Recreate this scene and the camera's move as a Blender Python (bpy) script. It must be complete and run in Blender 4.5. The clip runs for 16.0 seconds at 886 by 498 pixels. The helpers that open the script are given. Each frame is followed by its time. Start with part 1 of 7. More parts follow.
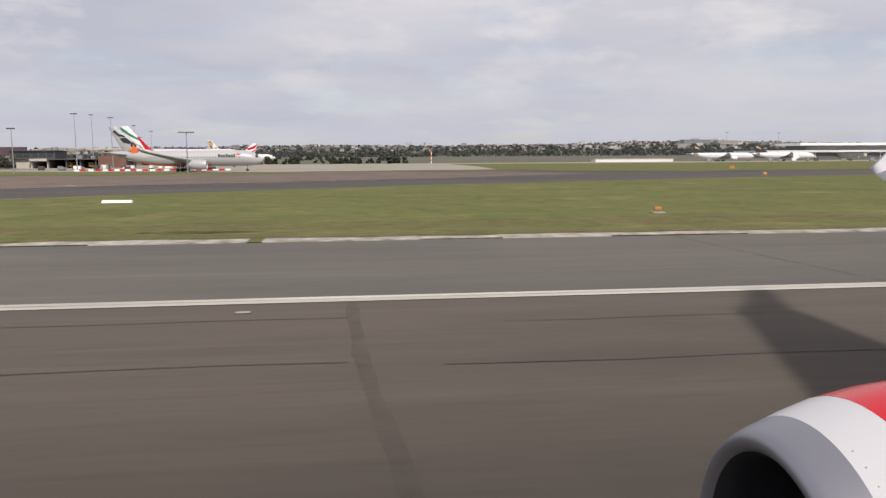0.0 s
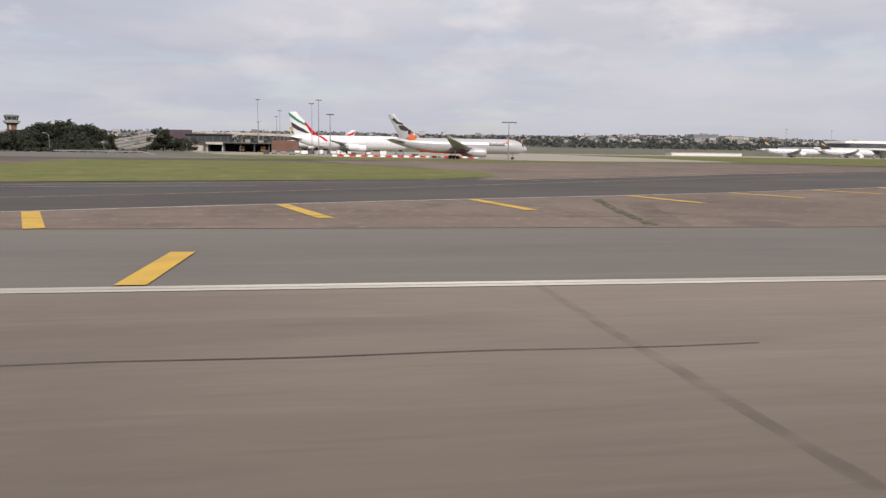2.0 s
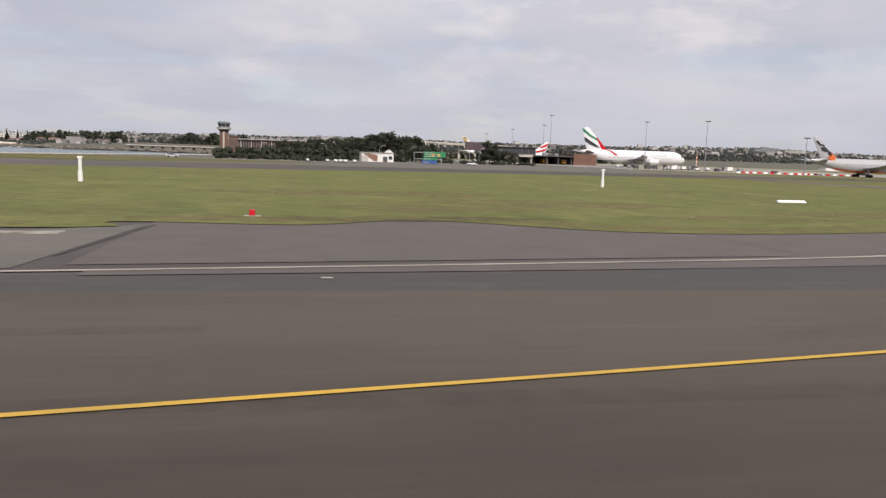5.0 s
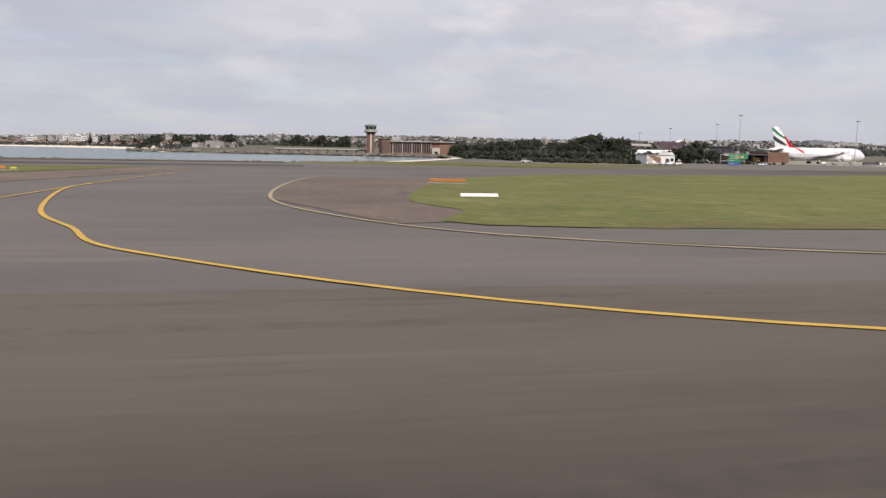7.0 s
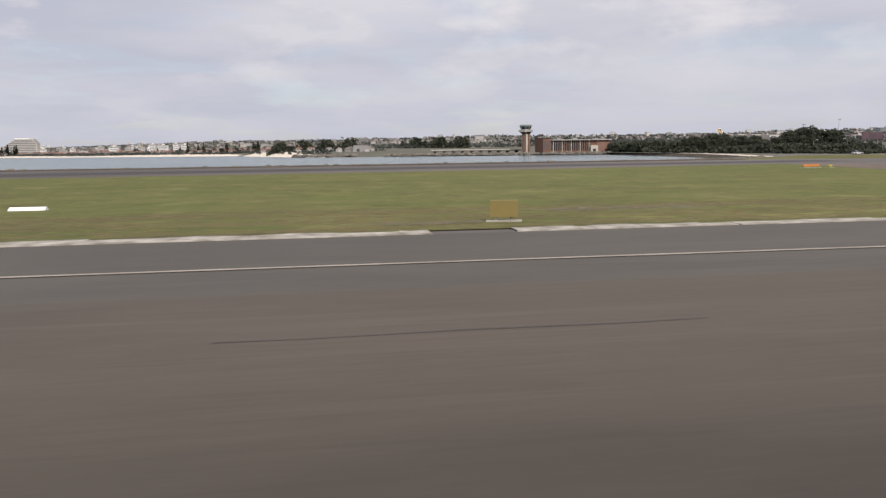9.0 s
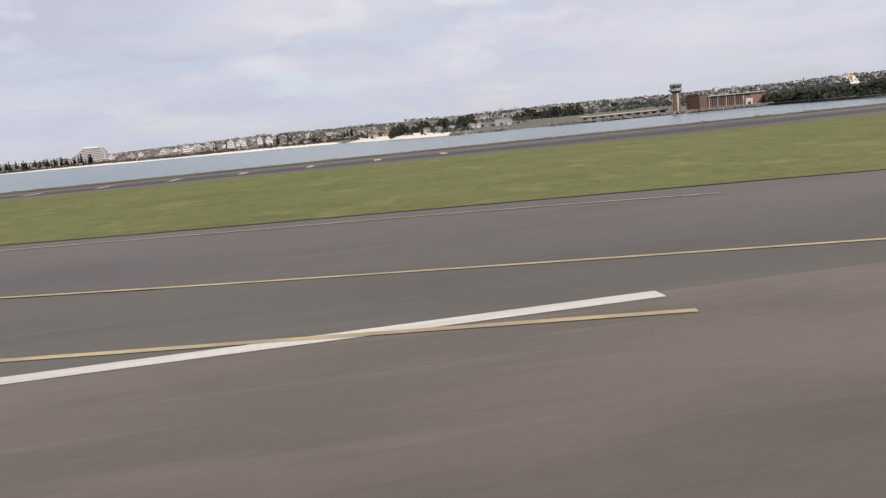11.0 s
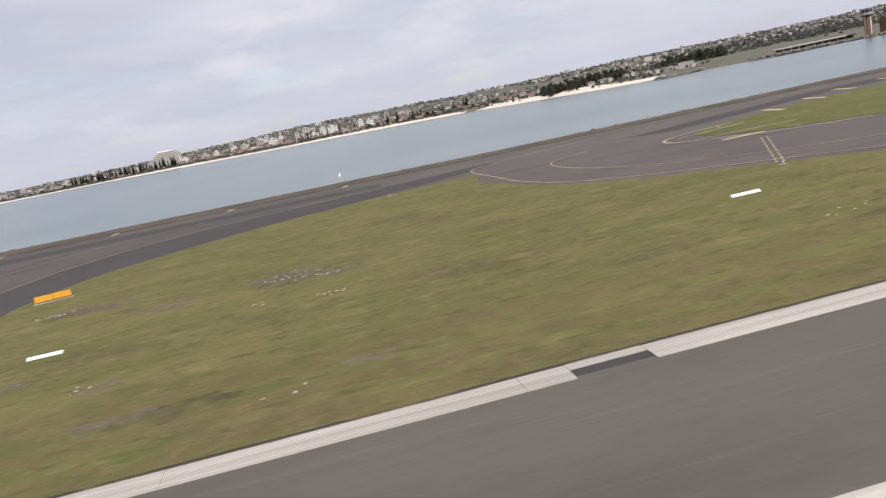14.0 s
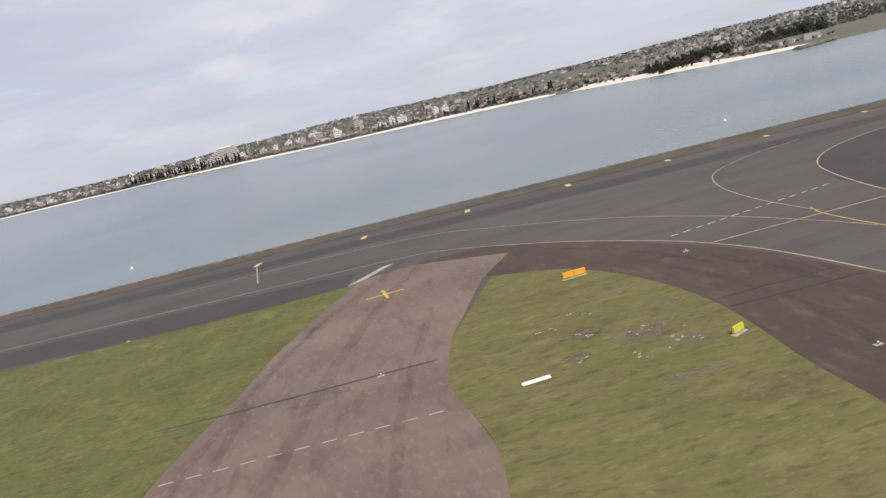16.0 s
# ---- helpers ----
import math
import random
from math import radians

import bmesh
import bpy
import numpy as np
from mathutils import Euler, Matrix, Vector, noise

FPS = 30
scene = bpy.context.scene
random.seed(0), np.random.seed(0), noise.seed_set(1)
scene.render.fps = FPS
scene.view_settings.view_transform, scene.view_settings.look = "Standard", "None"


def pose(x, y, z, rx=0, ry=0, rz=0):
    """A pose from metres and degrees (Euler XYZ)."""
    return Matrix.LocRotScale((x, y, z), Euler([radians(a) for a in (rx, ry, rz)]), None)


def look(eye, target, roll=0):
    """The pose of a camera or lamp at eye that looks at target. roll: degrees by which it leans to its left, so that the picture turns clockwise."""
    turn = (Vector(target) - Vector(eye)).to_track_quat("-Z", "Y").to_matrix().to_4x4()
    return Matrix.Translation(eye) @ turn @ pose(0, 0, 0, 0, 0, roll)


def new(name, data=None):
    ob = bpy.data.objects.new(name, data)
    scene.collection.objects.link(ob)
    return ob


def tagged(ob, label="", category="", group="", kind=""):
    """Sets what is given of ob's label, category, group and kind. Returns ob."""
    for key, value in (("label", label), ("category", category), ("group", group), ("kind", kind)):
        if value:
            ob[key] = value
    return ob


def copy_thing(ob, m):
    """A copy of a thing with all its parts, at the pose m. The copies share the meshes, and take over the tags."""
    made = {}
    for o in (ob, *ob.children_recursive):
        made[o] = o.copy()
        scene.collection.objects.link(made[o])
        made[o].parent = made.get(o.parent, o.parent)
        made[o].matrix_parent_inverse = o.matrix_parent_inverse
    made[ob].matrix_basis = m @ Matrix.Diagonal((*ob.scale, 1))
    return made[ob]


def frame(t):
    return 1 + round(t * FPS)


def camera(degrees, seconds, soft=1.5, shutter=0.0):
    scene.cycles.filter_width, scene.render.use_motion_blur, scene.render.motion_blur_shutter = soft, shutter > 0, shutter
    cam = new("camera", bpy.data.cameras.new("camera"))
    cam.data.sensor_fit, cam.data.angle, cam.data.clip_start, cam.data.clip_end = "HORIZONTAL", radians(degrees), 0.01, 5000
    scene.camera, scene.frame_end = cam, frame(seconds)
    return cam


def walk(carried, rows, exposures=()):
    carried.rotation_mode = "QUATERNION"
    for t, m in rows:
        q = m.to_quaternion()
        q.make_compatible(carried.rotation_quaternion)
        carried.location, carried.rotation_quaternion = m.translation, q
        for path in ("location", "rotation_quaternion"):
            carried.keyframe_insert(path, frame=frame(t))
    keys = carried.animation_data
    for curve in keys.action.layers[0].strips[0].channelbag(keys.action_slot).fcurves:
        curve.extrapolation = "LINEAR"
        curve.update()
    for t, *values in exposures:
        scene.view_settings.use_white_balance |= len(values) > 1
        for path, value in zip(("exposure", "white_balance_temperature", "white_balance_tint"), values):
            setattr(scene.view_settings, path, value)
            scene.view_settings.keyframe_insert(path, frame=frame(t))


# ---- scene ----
# The place is laid out in full-size metres and built at S of that.
S = 0.455

# seconds, along the runway, eye height, yaw, pitch, roll
ROWS = [
    (0, 12.27, 4.30, -6.409, -6.897, -0.344),
    (0.5, -16.65, 4.30, -7.077, -7.873, 0.509),
    (1, -46.17, 4.30, -7.759, -8.004, 0.546),
    (1.5, -76.21, 4.30, -8.366, -7.836, 0.687),
    (2, -106.76, 4.30, -9.418, -7.718, 0.856),
    (2.5, -137.82, 4.30, -9.780, -7.434, 0.565),
    (3, -169.27, 4.30, -10.123, -7.307, 0.157),
    (3.5, -201.01, 4.30, -10.423, -7.075, 1.261),
    (4, -233.01, 4.30, -10.753, -6.340, 1.690),
    (4.5, -265.26, 4.30, -10.724, -7.115, 2.143),
    (5, -297.73, 4.30, -10.540, -7.226, 1.849),
    (7.5, -462.52, 4.30, -10.211, -7.664, 0.957),
    (8, -496.54, 4.30, -9.926, -7.805, 0.838),
    (8.5, -531.12, 4.30, -9.485, -7.556, 0.144),
    (9, -566.38, 4.30, -8.982, -7.575, -0.733),
    (11.5, -753.87, 6.75, -7.563, -9.429, -7.180),
    (12, -793.31, 7.67, -7.510, -9.684, -8.849),
    (12.5, -833.28, 9.14, -7.767, -10.185, -9.878),
    (13, -873.64, 11.18, -7.620, -9.688, -10.098),
    (13.5, -914.19, 13.62, -7.903, -10.127, -11.331),
    (14, -954.77, 16.77, -8.039, -10.651, -11.622),
    (14.5, -995.51, 20.56, -8.174, -9.652, -11.571),
    (15, -1036.77, 24.52, -8.257, -9.841, -11.869),
    (15.5, -1078.75, 29.29, -8.415, -9.878, -12.524),
    (16, -1121.57, 34.89, -8.069, -11.039, -13.538),
]


def eye_pose(x, z, yaw, pitch, roll):
    return pose(x * S, 0, z * S, 0, 0, yaw) @ pose(0, 0, 0, 90 + pitch) @ pose(0, 0, 0, 0, 0, roll)


cam = camera(61.3, 16.0, soft=1.4, shutter=0.0)
walk(cam, [(t, eye_pose(x, z, a, p, r)) for t, x, z, a, p, r in ROWS],
     [(0, -0.02, 6750, 16), (9, 0.02, 6700, 16), (11.5, 0.13, 6560, 16), (15, 0.15, 6600, 17), (16, 0.14, 6560, 17)])

# ---- sky and sun ----
SUN_EL, SUN_AZ = 44.0, 168.0      # degrees; the azimuth is where the sun stands, from +y towards +x
world = bpy.data.worlds.new("sky")
scene.world = world
world.use_nodes = True
wn, wl = world.node_tree.nodes, world.node_tree.links
wn.clear()
w_out = wn.new("ShaderNodeOutputWorld")
w_sky = wn.new("ShaderNodeTexSky")
w_sky.sky_type, w_sky.sun_disc = "NISHITA", False
w_sky.sun_elevation, w_sky.sun_rotation = radians(SUN_EL), radians(SUN_AZ)
w_blue = wn.new("ShaderNodeBackground")
w_blue.inputs["Strength"].default_value = 0.12
wl.new(w_sky.outputs[0], w_blue.inputs["Color"])
w_co = wn.new("ShaderNodeTexCoord")
w_sep = wn.new("ShaderNodeSeparateXYZ")
wl.new(w_co.outputs["Generated"], w_sep.inputs[0])


def w_math(op, a, b=None):
    n = wn.new("ShaderNodeMath")
    n.operation = op
    for i, v in enumerate((a, b)):
        if v is None:
            continue
        if isinstance(v, (int, float)):
            n.inputs[i].default_value = v
        else:
            wl.new(v, n.inputs[i])
    return n.outputs[0]


# a cloud layer overhead: the direction is cast onto a flat ceiling
w_up = w_math("ADD", w_math("MAXIMUM", w_sep.outputs["Z"], 0.0), 0.09)
w_flat = wn.new("ShaderNodeCombineXYZ")
wl.new(w_math("DIVIDE", w_sep.outputs["X"], w_up), w_flat.inputs[0])
wl.new(w_math("DIVIDE", w_sep.outputs["Y"], w_up), w_flat.inputs[1])
w_n1 = wn.new("ShaderNodeTexNoise")
w_n1.inputs["Scale"].default_value, w_n1.inputs["Detail"].default_value, w_n1.inputs["Roughness"].default_value = 0.9, 9, 0.55
w_n1.inputs["Distortion"].default_value = 0.4
wl.new(w_flat.outputs[0], w_n1.inputs["Vector"])
w_n2 = wn.new("ShaderNodeTexNoise")
w_n2.inputs["Scale"].default_value, w_n2.inputs["Detail"].default_value = 0.45, 6
wl.new(w_flat.outputs[0], w_n2.inputs["Vector"])
w_cov = wn.new("ShaderNodeValToRGB")
w_cov.color_ramp.elements[0].position, w_cov.color_ramp.elements[1].position = 0.26, 0.5
w_cov.color_ramp.elements[0].color = (0.60, 0.60, 0.60, 1)
wl.new(w_n1.outputs["Fac"], w_cov.inputs["Fac"])
w_tone = wn.new("ShaderNodeValToRGB")
w_tone.color_ramp.elements[0].position, w_tone.color_ramp.elements[1].position = 0.38, 0.66
w_tone.color_ramp.elements[0].color = (0.475, 0.52, 0.615, 1)
w_tone.color_ramp.elements[1].color = (0.755, 0.765, 0.79, 1)
# the cover is thinner and whiter towards +x
wl.new(w_math("ADD", w_n2.outputs["Fac"], w_math("MULTIPLY", w_sep.outputs["X"], 0.16)), w_tone.inputs["Fac"])
# towards the horizon the layer turns an even blue-grey
w_low = wn.new("ShaderNodeMapRange")
w_low.inputs["From Min"].default_value, w_low.inputs["From Max"].default_value = 0.02, 0.24
w_low.inputs["To Min"].default_value, w_low.inputs["To Max"].default_value = 0.85, 0.0
wl.new(w_sep.outputs["Z"], w_low.inputs["Value"])
w_deep = wn.new("ShaderNodeMix")
w_deep.data_type = "RGBA"
wl.new(w_low.outputs[0], w_deep.inputs[0])
w_deep.inputs[7].default_value = (0.515, 0.56, 0.64, 1)
# bright upper edges of small clouds
w_n3 = wn.new("ShaderNodeTexNoise")
w_n3.inputs["Scale"].default_value, w_n3.inputs["Detail"].default_value, w_n3.inputs["Roughness"].default_value = 7.0, 7, 0.55
w_sq = wn.new("ShaderNodeMapping")
w_sq.inputs["Scale"].default_value = (1.0, 1.0, 2.6)
wl.new(w_co.outputs["Generated"], w_sq.inputs["Vector"])
wl.new(w_sq.outputs[0], w_n3.inputs["Vector"])
w_top = wn.new("ShaderNodeMapRange")
w_top.inputs["From Min"].default_value, w_top.inputs["From Max"].default_value, w_top.inputs["To Max"].default_value = 0.50, 0.68, 0.9
wl.new(w_n3.outputs["Fac"], w_top.inputs["Value"])
w_crest = wn.new("ShaderNodeMix")
w_crest.data_type = "RGBA"
wl.new(w_top.outputs[0], w_crest.inputs[0])
wl.new(w_tone.outputs[0], w_crest.inputs[6])
w_crest.inputs[7].default_value = (0.83, 0.83, 0.83, 1)
wl.new(w_crest.outputs[2], w_deep.inputs[6])
w_cloud = wn.new("ShaderNodeBackground")
w_cloud.inputs["Strength"].default_value = 1.0
wl.new(w_deep.outputs[2], w_cloud.inputs["Color"])
w_mix = wn.new("ShaderNodeMixShader")
wl.new(w_cov.outputs[0], w_mix.inputs[0])
wl.new(w_blue.outputs[0], w_mix.inputs[1])
wl.new(w_cloud.outputs[0], w_mix.inputs[2])
wl.new(w_mix.outputs[0], w_out.inputs["Surface"])

sun = new("sun", bpy.data.lights.new("sun", "SUN"))
sun.data.energy, sun.data.angle, sun.data.color = 3.4, radians(5.0), (1.0, 0.96, 0.90)
sun.matrix_world = look((0, 0, 0), (-math.sin(radians(SUN_AZ)) * math.cos(radians(SUN_EL)),
                                    -math.cos(radians(SUN_AZ)) * math.cos(radians(SUN_EL)), -math.sin(radians(SUN_EL))))

# ---- materials ----
def material(name, base, dark=None, rough=0.8, metal=0.0, grain=2.0, patch=0.05, amount=0.5, bump=0.0, bump_scale=4.0,
             stretch=(1, 1, 1), patch_stretch=None, third=None, spec=0.5, island=0.0, objvar=0.0):
    """A surface in two or three tones: fine grain (per metre) within broad patches, with relief."""
    m = bpy.data.materials.new(name)
    m.use_nodes = True
    nt, ln = m.node_tree.nodes, m.node_tree.links
    b = nt["Principled BSDF"]
    b.inputs["Roughness"].default_value, b.inputs["Metallic"].default_value = rough, metal
    b.inputs["Specular IOR Level"].default_value = spec
    co = nt.new("ShaderNodeTexCoord")

    def mapped(k):
        mp = nt.new("ShaderNodeMapping")
        mp.inputs["Scale"].default_value = [c / S for c in k]
        ln.new(co.outputs["Object"], mp.inputs["Vector"])
        return mp.outputs[0]

    def tex(scale, k, detail=5):
        n = nt.new("ShaderNodeTexNoise")
        n.inputs["Scale"].default_value, n.inputs["Detail"].default_value = scale, detail
        ln.new(mapped(k), n.inputs["Vector"])
        r = nt.new("ShaderNodeMapRange")
        r.inputs["From Min"].default_value, r.inputs["From Max"].default_value = 0.32, 0.68
        ln.new(n.outputs["Fac"], r.inputs["Value"])
        return r.outputs[0], n

    def mix(fac, a, c):
        n = nt.new("ShaderNodeMix")
        n.data_type = "RGBA"
        for s, v in ((n.inputs[0], fac), (n.inputs[6], a), (n.inputs[7], c)):
            if isinstance(v, tuple):
                s.default_value = (*v, 1)
            elif isinstance(v, float):
                s.default_value = v
            else:
                ln.new(v, s)
        return n.outputs[2]

    def scaled(fac, k):
        n = nt.new("ShaderNodeMath")
        n.operation = "MULTIPLY"
        ln.new(fac, n.inputs[0])
        n.inputs[1].default_value = k
        return n.outputs[0]

    dark = dark or tuple(c * 0.75 for c in base)
    g, gn = tex(grain, stretch)
    p, _ = tex(patch, patch_stretch or stretch)
    col = mix(scaled(p, amount * 1.6 if amount * 1.6 < 1 else 1.0), base, dark)
    if third:
        q, _ = tex(patch * 3.7, patch_stretch or stretch)
        col = mix(scaled(q, 0.7), col, third)
    fine = mix(scaled(g, 0.55), col, dark)
    col = mix(amount, col, fine)
    if island or objvar:
        src = nt.new("ShaderNodeNewGeometry").outputs["Random Per Island"] if island else nt.new("ShaderNodeObjectInfo").outputs["Random"]
        hs = nt.new("ShaderNodeHueSaturation")
        r = nt.new("ShaderNodeMapRange")
        r.inputs["To Min"].default_value, r.inputs["To Max"].default_value = 1 - (island or objvar), 1 + (island or objvar)
        ln.new(src, r.inputs["Value"])
        ln.new(r.outputs[0], hs.inputs["Value"])
        ln.new(col, hs.inputs["Color"])
        col = hs.outputs[0]
    ln.new(col, b.inputs["Base Color"])
    if bump:
        bn = nt.new("ShaderNodeTexNoise")
        bn.inputs["Scale"].default_value, bn.inputs["Detail"].default_value = bump_scale, 4
        ln.new(mapped(stretch), bn.inputs["Vector"])
        bp = nt.new("ShaderNodeBump")
        bp.inputs["Strength"].default_value, bp.inputs["Distance"].default_value = bump, 0.05 * S
        ln.new(bn.outputs["Fac"], bp.inputs["Height"])
        ln.new(bp.outputs[0], b.inputs["Normal"])
    return m


M_GRASS = material("grass", (0.120, 0.130, 0.042), (0.084, 0.100, 0.032), 0.95, grain=1.1, patch=0.035, amount=0.7, bump=0.7, bump_scale=2.5,
                   stretch=(0.5, 1, 1), third=(0.150, 0.138, 0.058), spec=0.1)
M_MEADOW = material("dry_meadow_grass", (0.142, 0.139, 0.050), (0.100, 0.106, 0.037), 0.95, grain=1.3, patch=0.05, amount=0.7, bump=0.7, bump_scale=2.5,
                    stretch=(0.35, 1, 1), third=(0.180, 0.148, 0.070), spec=0.1)
M_RUNWAY = material("runway_asphalt", (0.164, 0.138, 0.113), (0.116, 0.098, 0.081), 0.9, grain=5, patch=0.16, amount=0.34, bump=0.1, bump_scale=9,
                    stretch=(0.10, 1, 1), patch_stretch=(0.05, 1, 1), spec=0.25)
M_SHOULDER = material("shoulder_asphalt", (0.142, 0.131, 0.113), (0.110, 0.102, 0.089), 0.9, grain=5, patch=0.12, amount=0.4, bump=0.1, bump_scale=9,
                      stretch=(0.08, 1, 1), patch_stretch=(0.12, 1, 1), spec=0.25)
M_TAXI = material("taxiway_asphalt", (0.102, 0.091, 0.082), (0.070, 0.063, 0.059), 0.9, grain=4, patch=0.05, amount=0.5, bump=0.25, bump_scale=8,
                  patch_stretch=(0.2, 1, 1), spec=0.25)
M_DARK = material("new_asphalt", (0.061, 0.057, 0.055), (0.046, 0.043, 0.043), 0.88, grain=4, patch=0.06, amount=0.4, bump=0.2, bump_scale=8, spec=0.25)
M_BROWND = material("dark_old_asphalt", (0.090, 0.066, 0.052), (0.062, 0.047, 0.038), 0.93, grain=3, patch=0.09, amount=0.6, bump=0.3, bump_scale=7, spec=0.2)
M_BROWN = material("old_asphalt", (0.152, 0.119, 0.095), (0.098, 0.077, 0.063), 0.93, grain=3, patch=0.06, amount=0.6, bump=0.3, bump_scale=7, spec=0.2)
M_CONC = material("weathered_concrete", (0.54, 0.51, 0.46), (0.22, 0.20, 0.16), 0.9, grain=2.2, patch=0.9, amount=0.75, bump=0.4, bump_scale=5, spec=0.25)
M_YELLOW = material("yellow_paint", (0.60, 0.37, 0.04), (0.40, 0.26, 0.055), 0.7, grain=5, patch=0.5, amount=0.4)
M_FADED = material("faded_yellow_paint", (0.44, 0.35, 0.185), (0.25, 0.205, 0.13), 0.8, grain=4, patch=0.4, amount=0.6)
M_WHITE = material("white_paint", (0.62, 0.60, 0.53), (0.36, 0.34, 0.29), 0.7, grain=4, patch=0.25, amount=0.55, patch_stretch=(0.3, 3, 1))
M_PALE = material("worn_white_paint", (0.42, 0.37, 0.31), (0.25, 0.22, 0.18), 0.8, grain=4, patch=0.25, amount=0.6)
M_CRACK = material("sealed_crack", (0.030, 0.028, 0.027), (0.05, 0.046, 0.042), 0.7, grain=3, patch=0.3)
M_SEALED = material("patched_asphalt", (0.088, 0.076, 0.067), (0.115, 0.10, 0.09), 0.9, grain=3, patch=0.4)
M_ROCK = material("rock", (0.20, 0.18, 0.15), (0.10, 0.09, 0.075), 0.95, grain=1.5, patch=0.2, amount=0.6, bump=0.6, bump_scale=2, island=0.35)
M_SAND = material("sand", (0.70, 0.63, 0.52), (0.60, 0.53, 0.43), 0.95, grain=0.8, patch=0.03, amount=0.4)
# ground tone raised to paint in the haze over the far hills
M_LAND = material("suburb_ground", (0.145, 0.146, 0.120), (0.115, 0.120, 0.100), 0.95, grain=0.2, patch=0.012, amount=0.6, third=(0.12, 0.11, 0.08), spec=0.1)
# leaf tone lightened a little, also in place of haze
M_LEAF = material("foliage", (0.082, 0.092, 0.064), (0.060, 0.069, 0.048), 0.8, grain=0.8, patch=0.1, amount=0.5, island=0.45, spec=0.2)
M_PINE = material("pine_foliage", (0.026, 0.042, 0.020), (0.018, 0.028, 0.015), 0.8, grain=0.8, patch=0.1, amount=0.5, island=0.4, spec=0.2)
# leaf colour paled and greyed to paint in the haze of distance
M_HAZELEAF = material("haze_paled_foliage", (0.120, 0.128, 0.116), (0.100, 0.109, 0.099), 0.85, grain=0.5, patch=0.02, amount=0.5, island=0.3, spec=0.1)
M_BROWNL = material("closed_asphalt", (0.202, 0.152, 0.120), (0.136, 0.102, 0.082), 0.93, grain=3, patch=0.06, amount=0.6, bump=0.3, bump_scale=7, spec=0.2)
M_CONCR = material("ribbed_concrete", (0.60, 0.575, 0.53), (0.36, 0.34, 0.30), 0.9, grain=3.5, patch=1.2, amount=0.6, bump=0.4, bump_scale=5, stretch=(0.04, 1, 1), patch_stretch=(0.04, 1, 1), spec=0.25)
M_BARK = material("bark", (0.11, 0.085, 0.065), (0.06, 0.048, 0.038), 0.95, grain=3, patch=0.5, bump=0.5)
M_PLANE = material("white_aircraft_paint", (0.74, 0.75, 0.76), (0.67, 0.68, 0.70), 0.3, grain=0.5, patch=0.08, amount=0.3)
M_SILVER = material("silver_aircraft_paint", (0.46, 0.46, 0.47), (0.41, 0.41, 0.42), 0.32, metal=0.1, grain=0.5, patch=0.08, amount=0.3)
M_GREYM = material("grey_aircraft_metal", (0.50, 0.51, 0.53), (0.44, 0.45, 0.47), 0.4, metal=0.1, grain=1, patch=0.2, amount=0.3)
M_ORANGE = material("orange_paint", (0.75, 0.16, 0.04), (0.66, 0.13, 0.035), 0.4, patch=0.3, amount=0.2)
M_RED = material("red_paint", (0.55, 0.014, 0.024), (0.48, 0.012, 0.02), 0.22, patch=0.4, amount=0.2, spec=0.3)
M_GREEN = material("green_paint", (0.03, 0.22, 0.10), (0.025, 0.18, 0.08), 0.4, patch=0.3, amount=0.2)
M_BLACK = material("black_paint", (0.025, 0.025, 0.03), (0.03, 0.03, 0.035), 0.45, patch=0.3, amount=0.2)
M_GOLD = material("gold_paint", (0.55, 0.38, 0.16), (0.35, 0.26, 0.14), 0.45, patch=0.3, amount=0.3)
M_RUBBER = material("tyre_rubber", (0.025, 0.025, 0.025), (0.035, 0.034, 0.033), 0.85, patch=1.0)
# glazing lightened so that haze is painted into far windows
M_HAZY = material("haze_paled_glazing", (0.17, 0.18, 0.19), (0.12, 0.13, 0.14), 0.3, patch=0.2, amount=0.4)
M_GLASS = material("dark_glazing", (0.030, 0.036, 0.042), (0.045, 0.052, 0.060), 0.08, patch=0.2, amount=0.4, spec=0.8)
M_BRICK = material("brown_brick", (0.195, 0.105, 0.075), (0.140, 0.076, 0.056), 0.9, grain=1.4, patch=0.15, amount=0.5, bump=0.2)
M_CEMENT = material("painted_concrete", (0.52, 0.49, 0.44), (0.42, 0.39, 0.35), 0.85, grain=0.8, patch=0.12, amount=0.5)
M_ROOF = material("metal_roof", (0.40, 0.39, 0.37), (0.30, 0.29, 0.28), 0.6, grain=0.6, patch=0.1, amount=0.4)
M_DROOF = material("dark_roof", (0.085, 0.080, 0.080), (0.06, 0.057, 0.058), 0.7, grain=0.6, patch=0.1, amount=0.4)
M_STEEL = material("galvanised_steel", (0.34, 0.35, 0.36), (0.26, 0.27, 0.28), 0.5, metal=0.5, grain=1, patch=0.3, amount=0.4)
M_BOARD = material("white_board", (0.82, 0.82, 0.80), (0.68, 0.67, 0.63), 0.6, grain=1.5, patch=0.6, amount=0.3)
M_SIGNY = material("yellow_sign", (0.70, 0.34, 0.02), (0.58, 0.27, 0.02), 0.5, patch=0.5, amount=0.3)
M_SIGNO = material("orange_sign", (0.54, 0.20, 0.04), (0.42, 0.15, 0.04), 0.5, patch=0.5, amount=0.3)
M_HOUSE = material("house_render", (0.46, 0.43, 0.39), (0.36, 0.34, 0.31), 0.85, grain=0.6, patch=0.1, amount=0.4, objvar=0.3)
# walls dulled from white, painting in the low contrast of haze
M_HOUSES = material("far_house_render", (0.37, 0.36, 0.345), (0.28, 0.27, 0.26), 0.85, grain=0.3, patch=0.05, amount=0.4, island=0.5)
M_TILE = material("terracotta_roof", (0.215, 0.115, 0.082), (0.165, 0.09, 0.066), 0.85, grain=1, patch=0.1, amount=0.5, objvar=0.3)
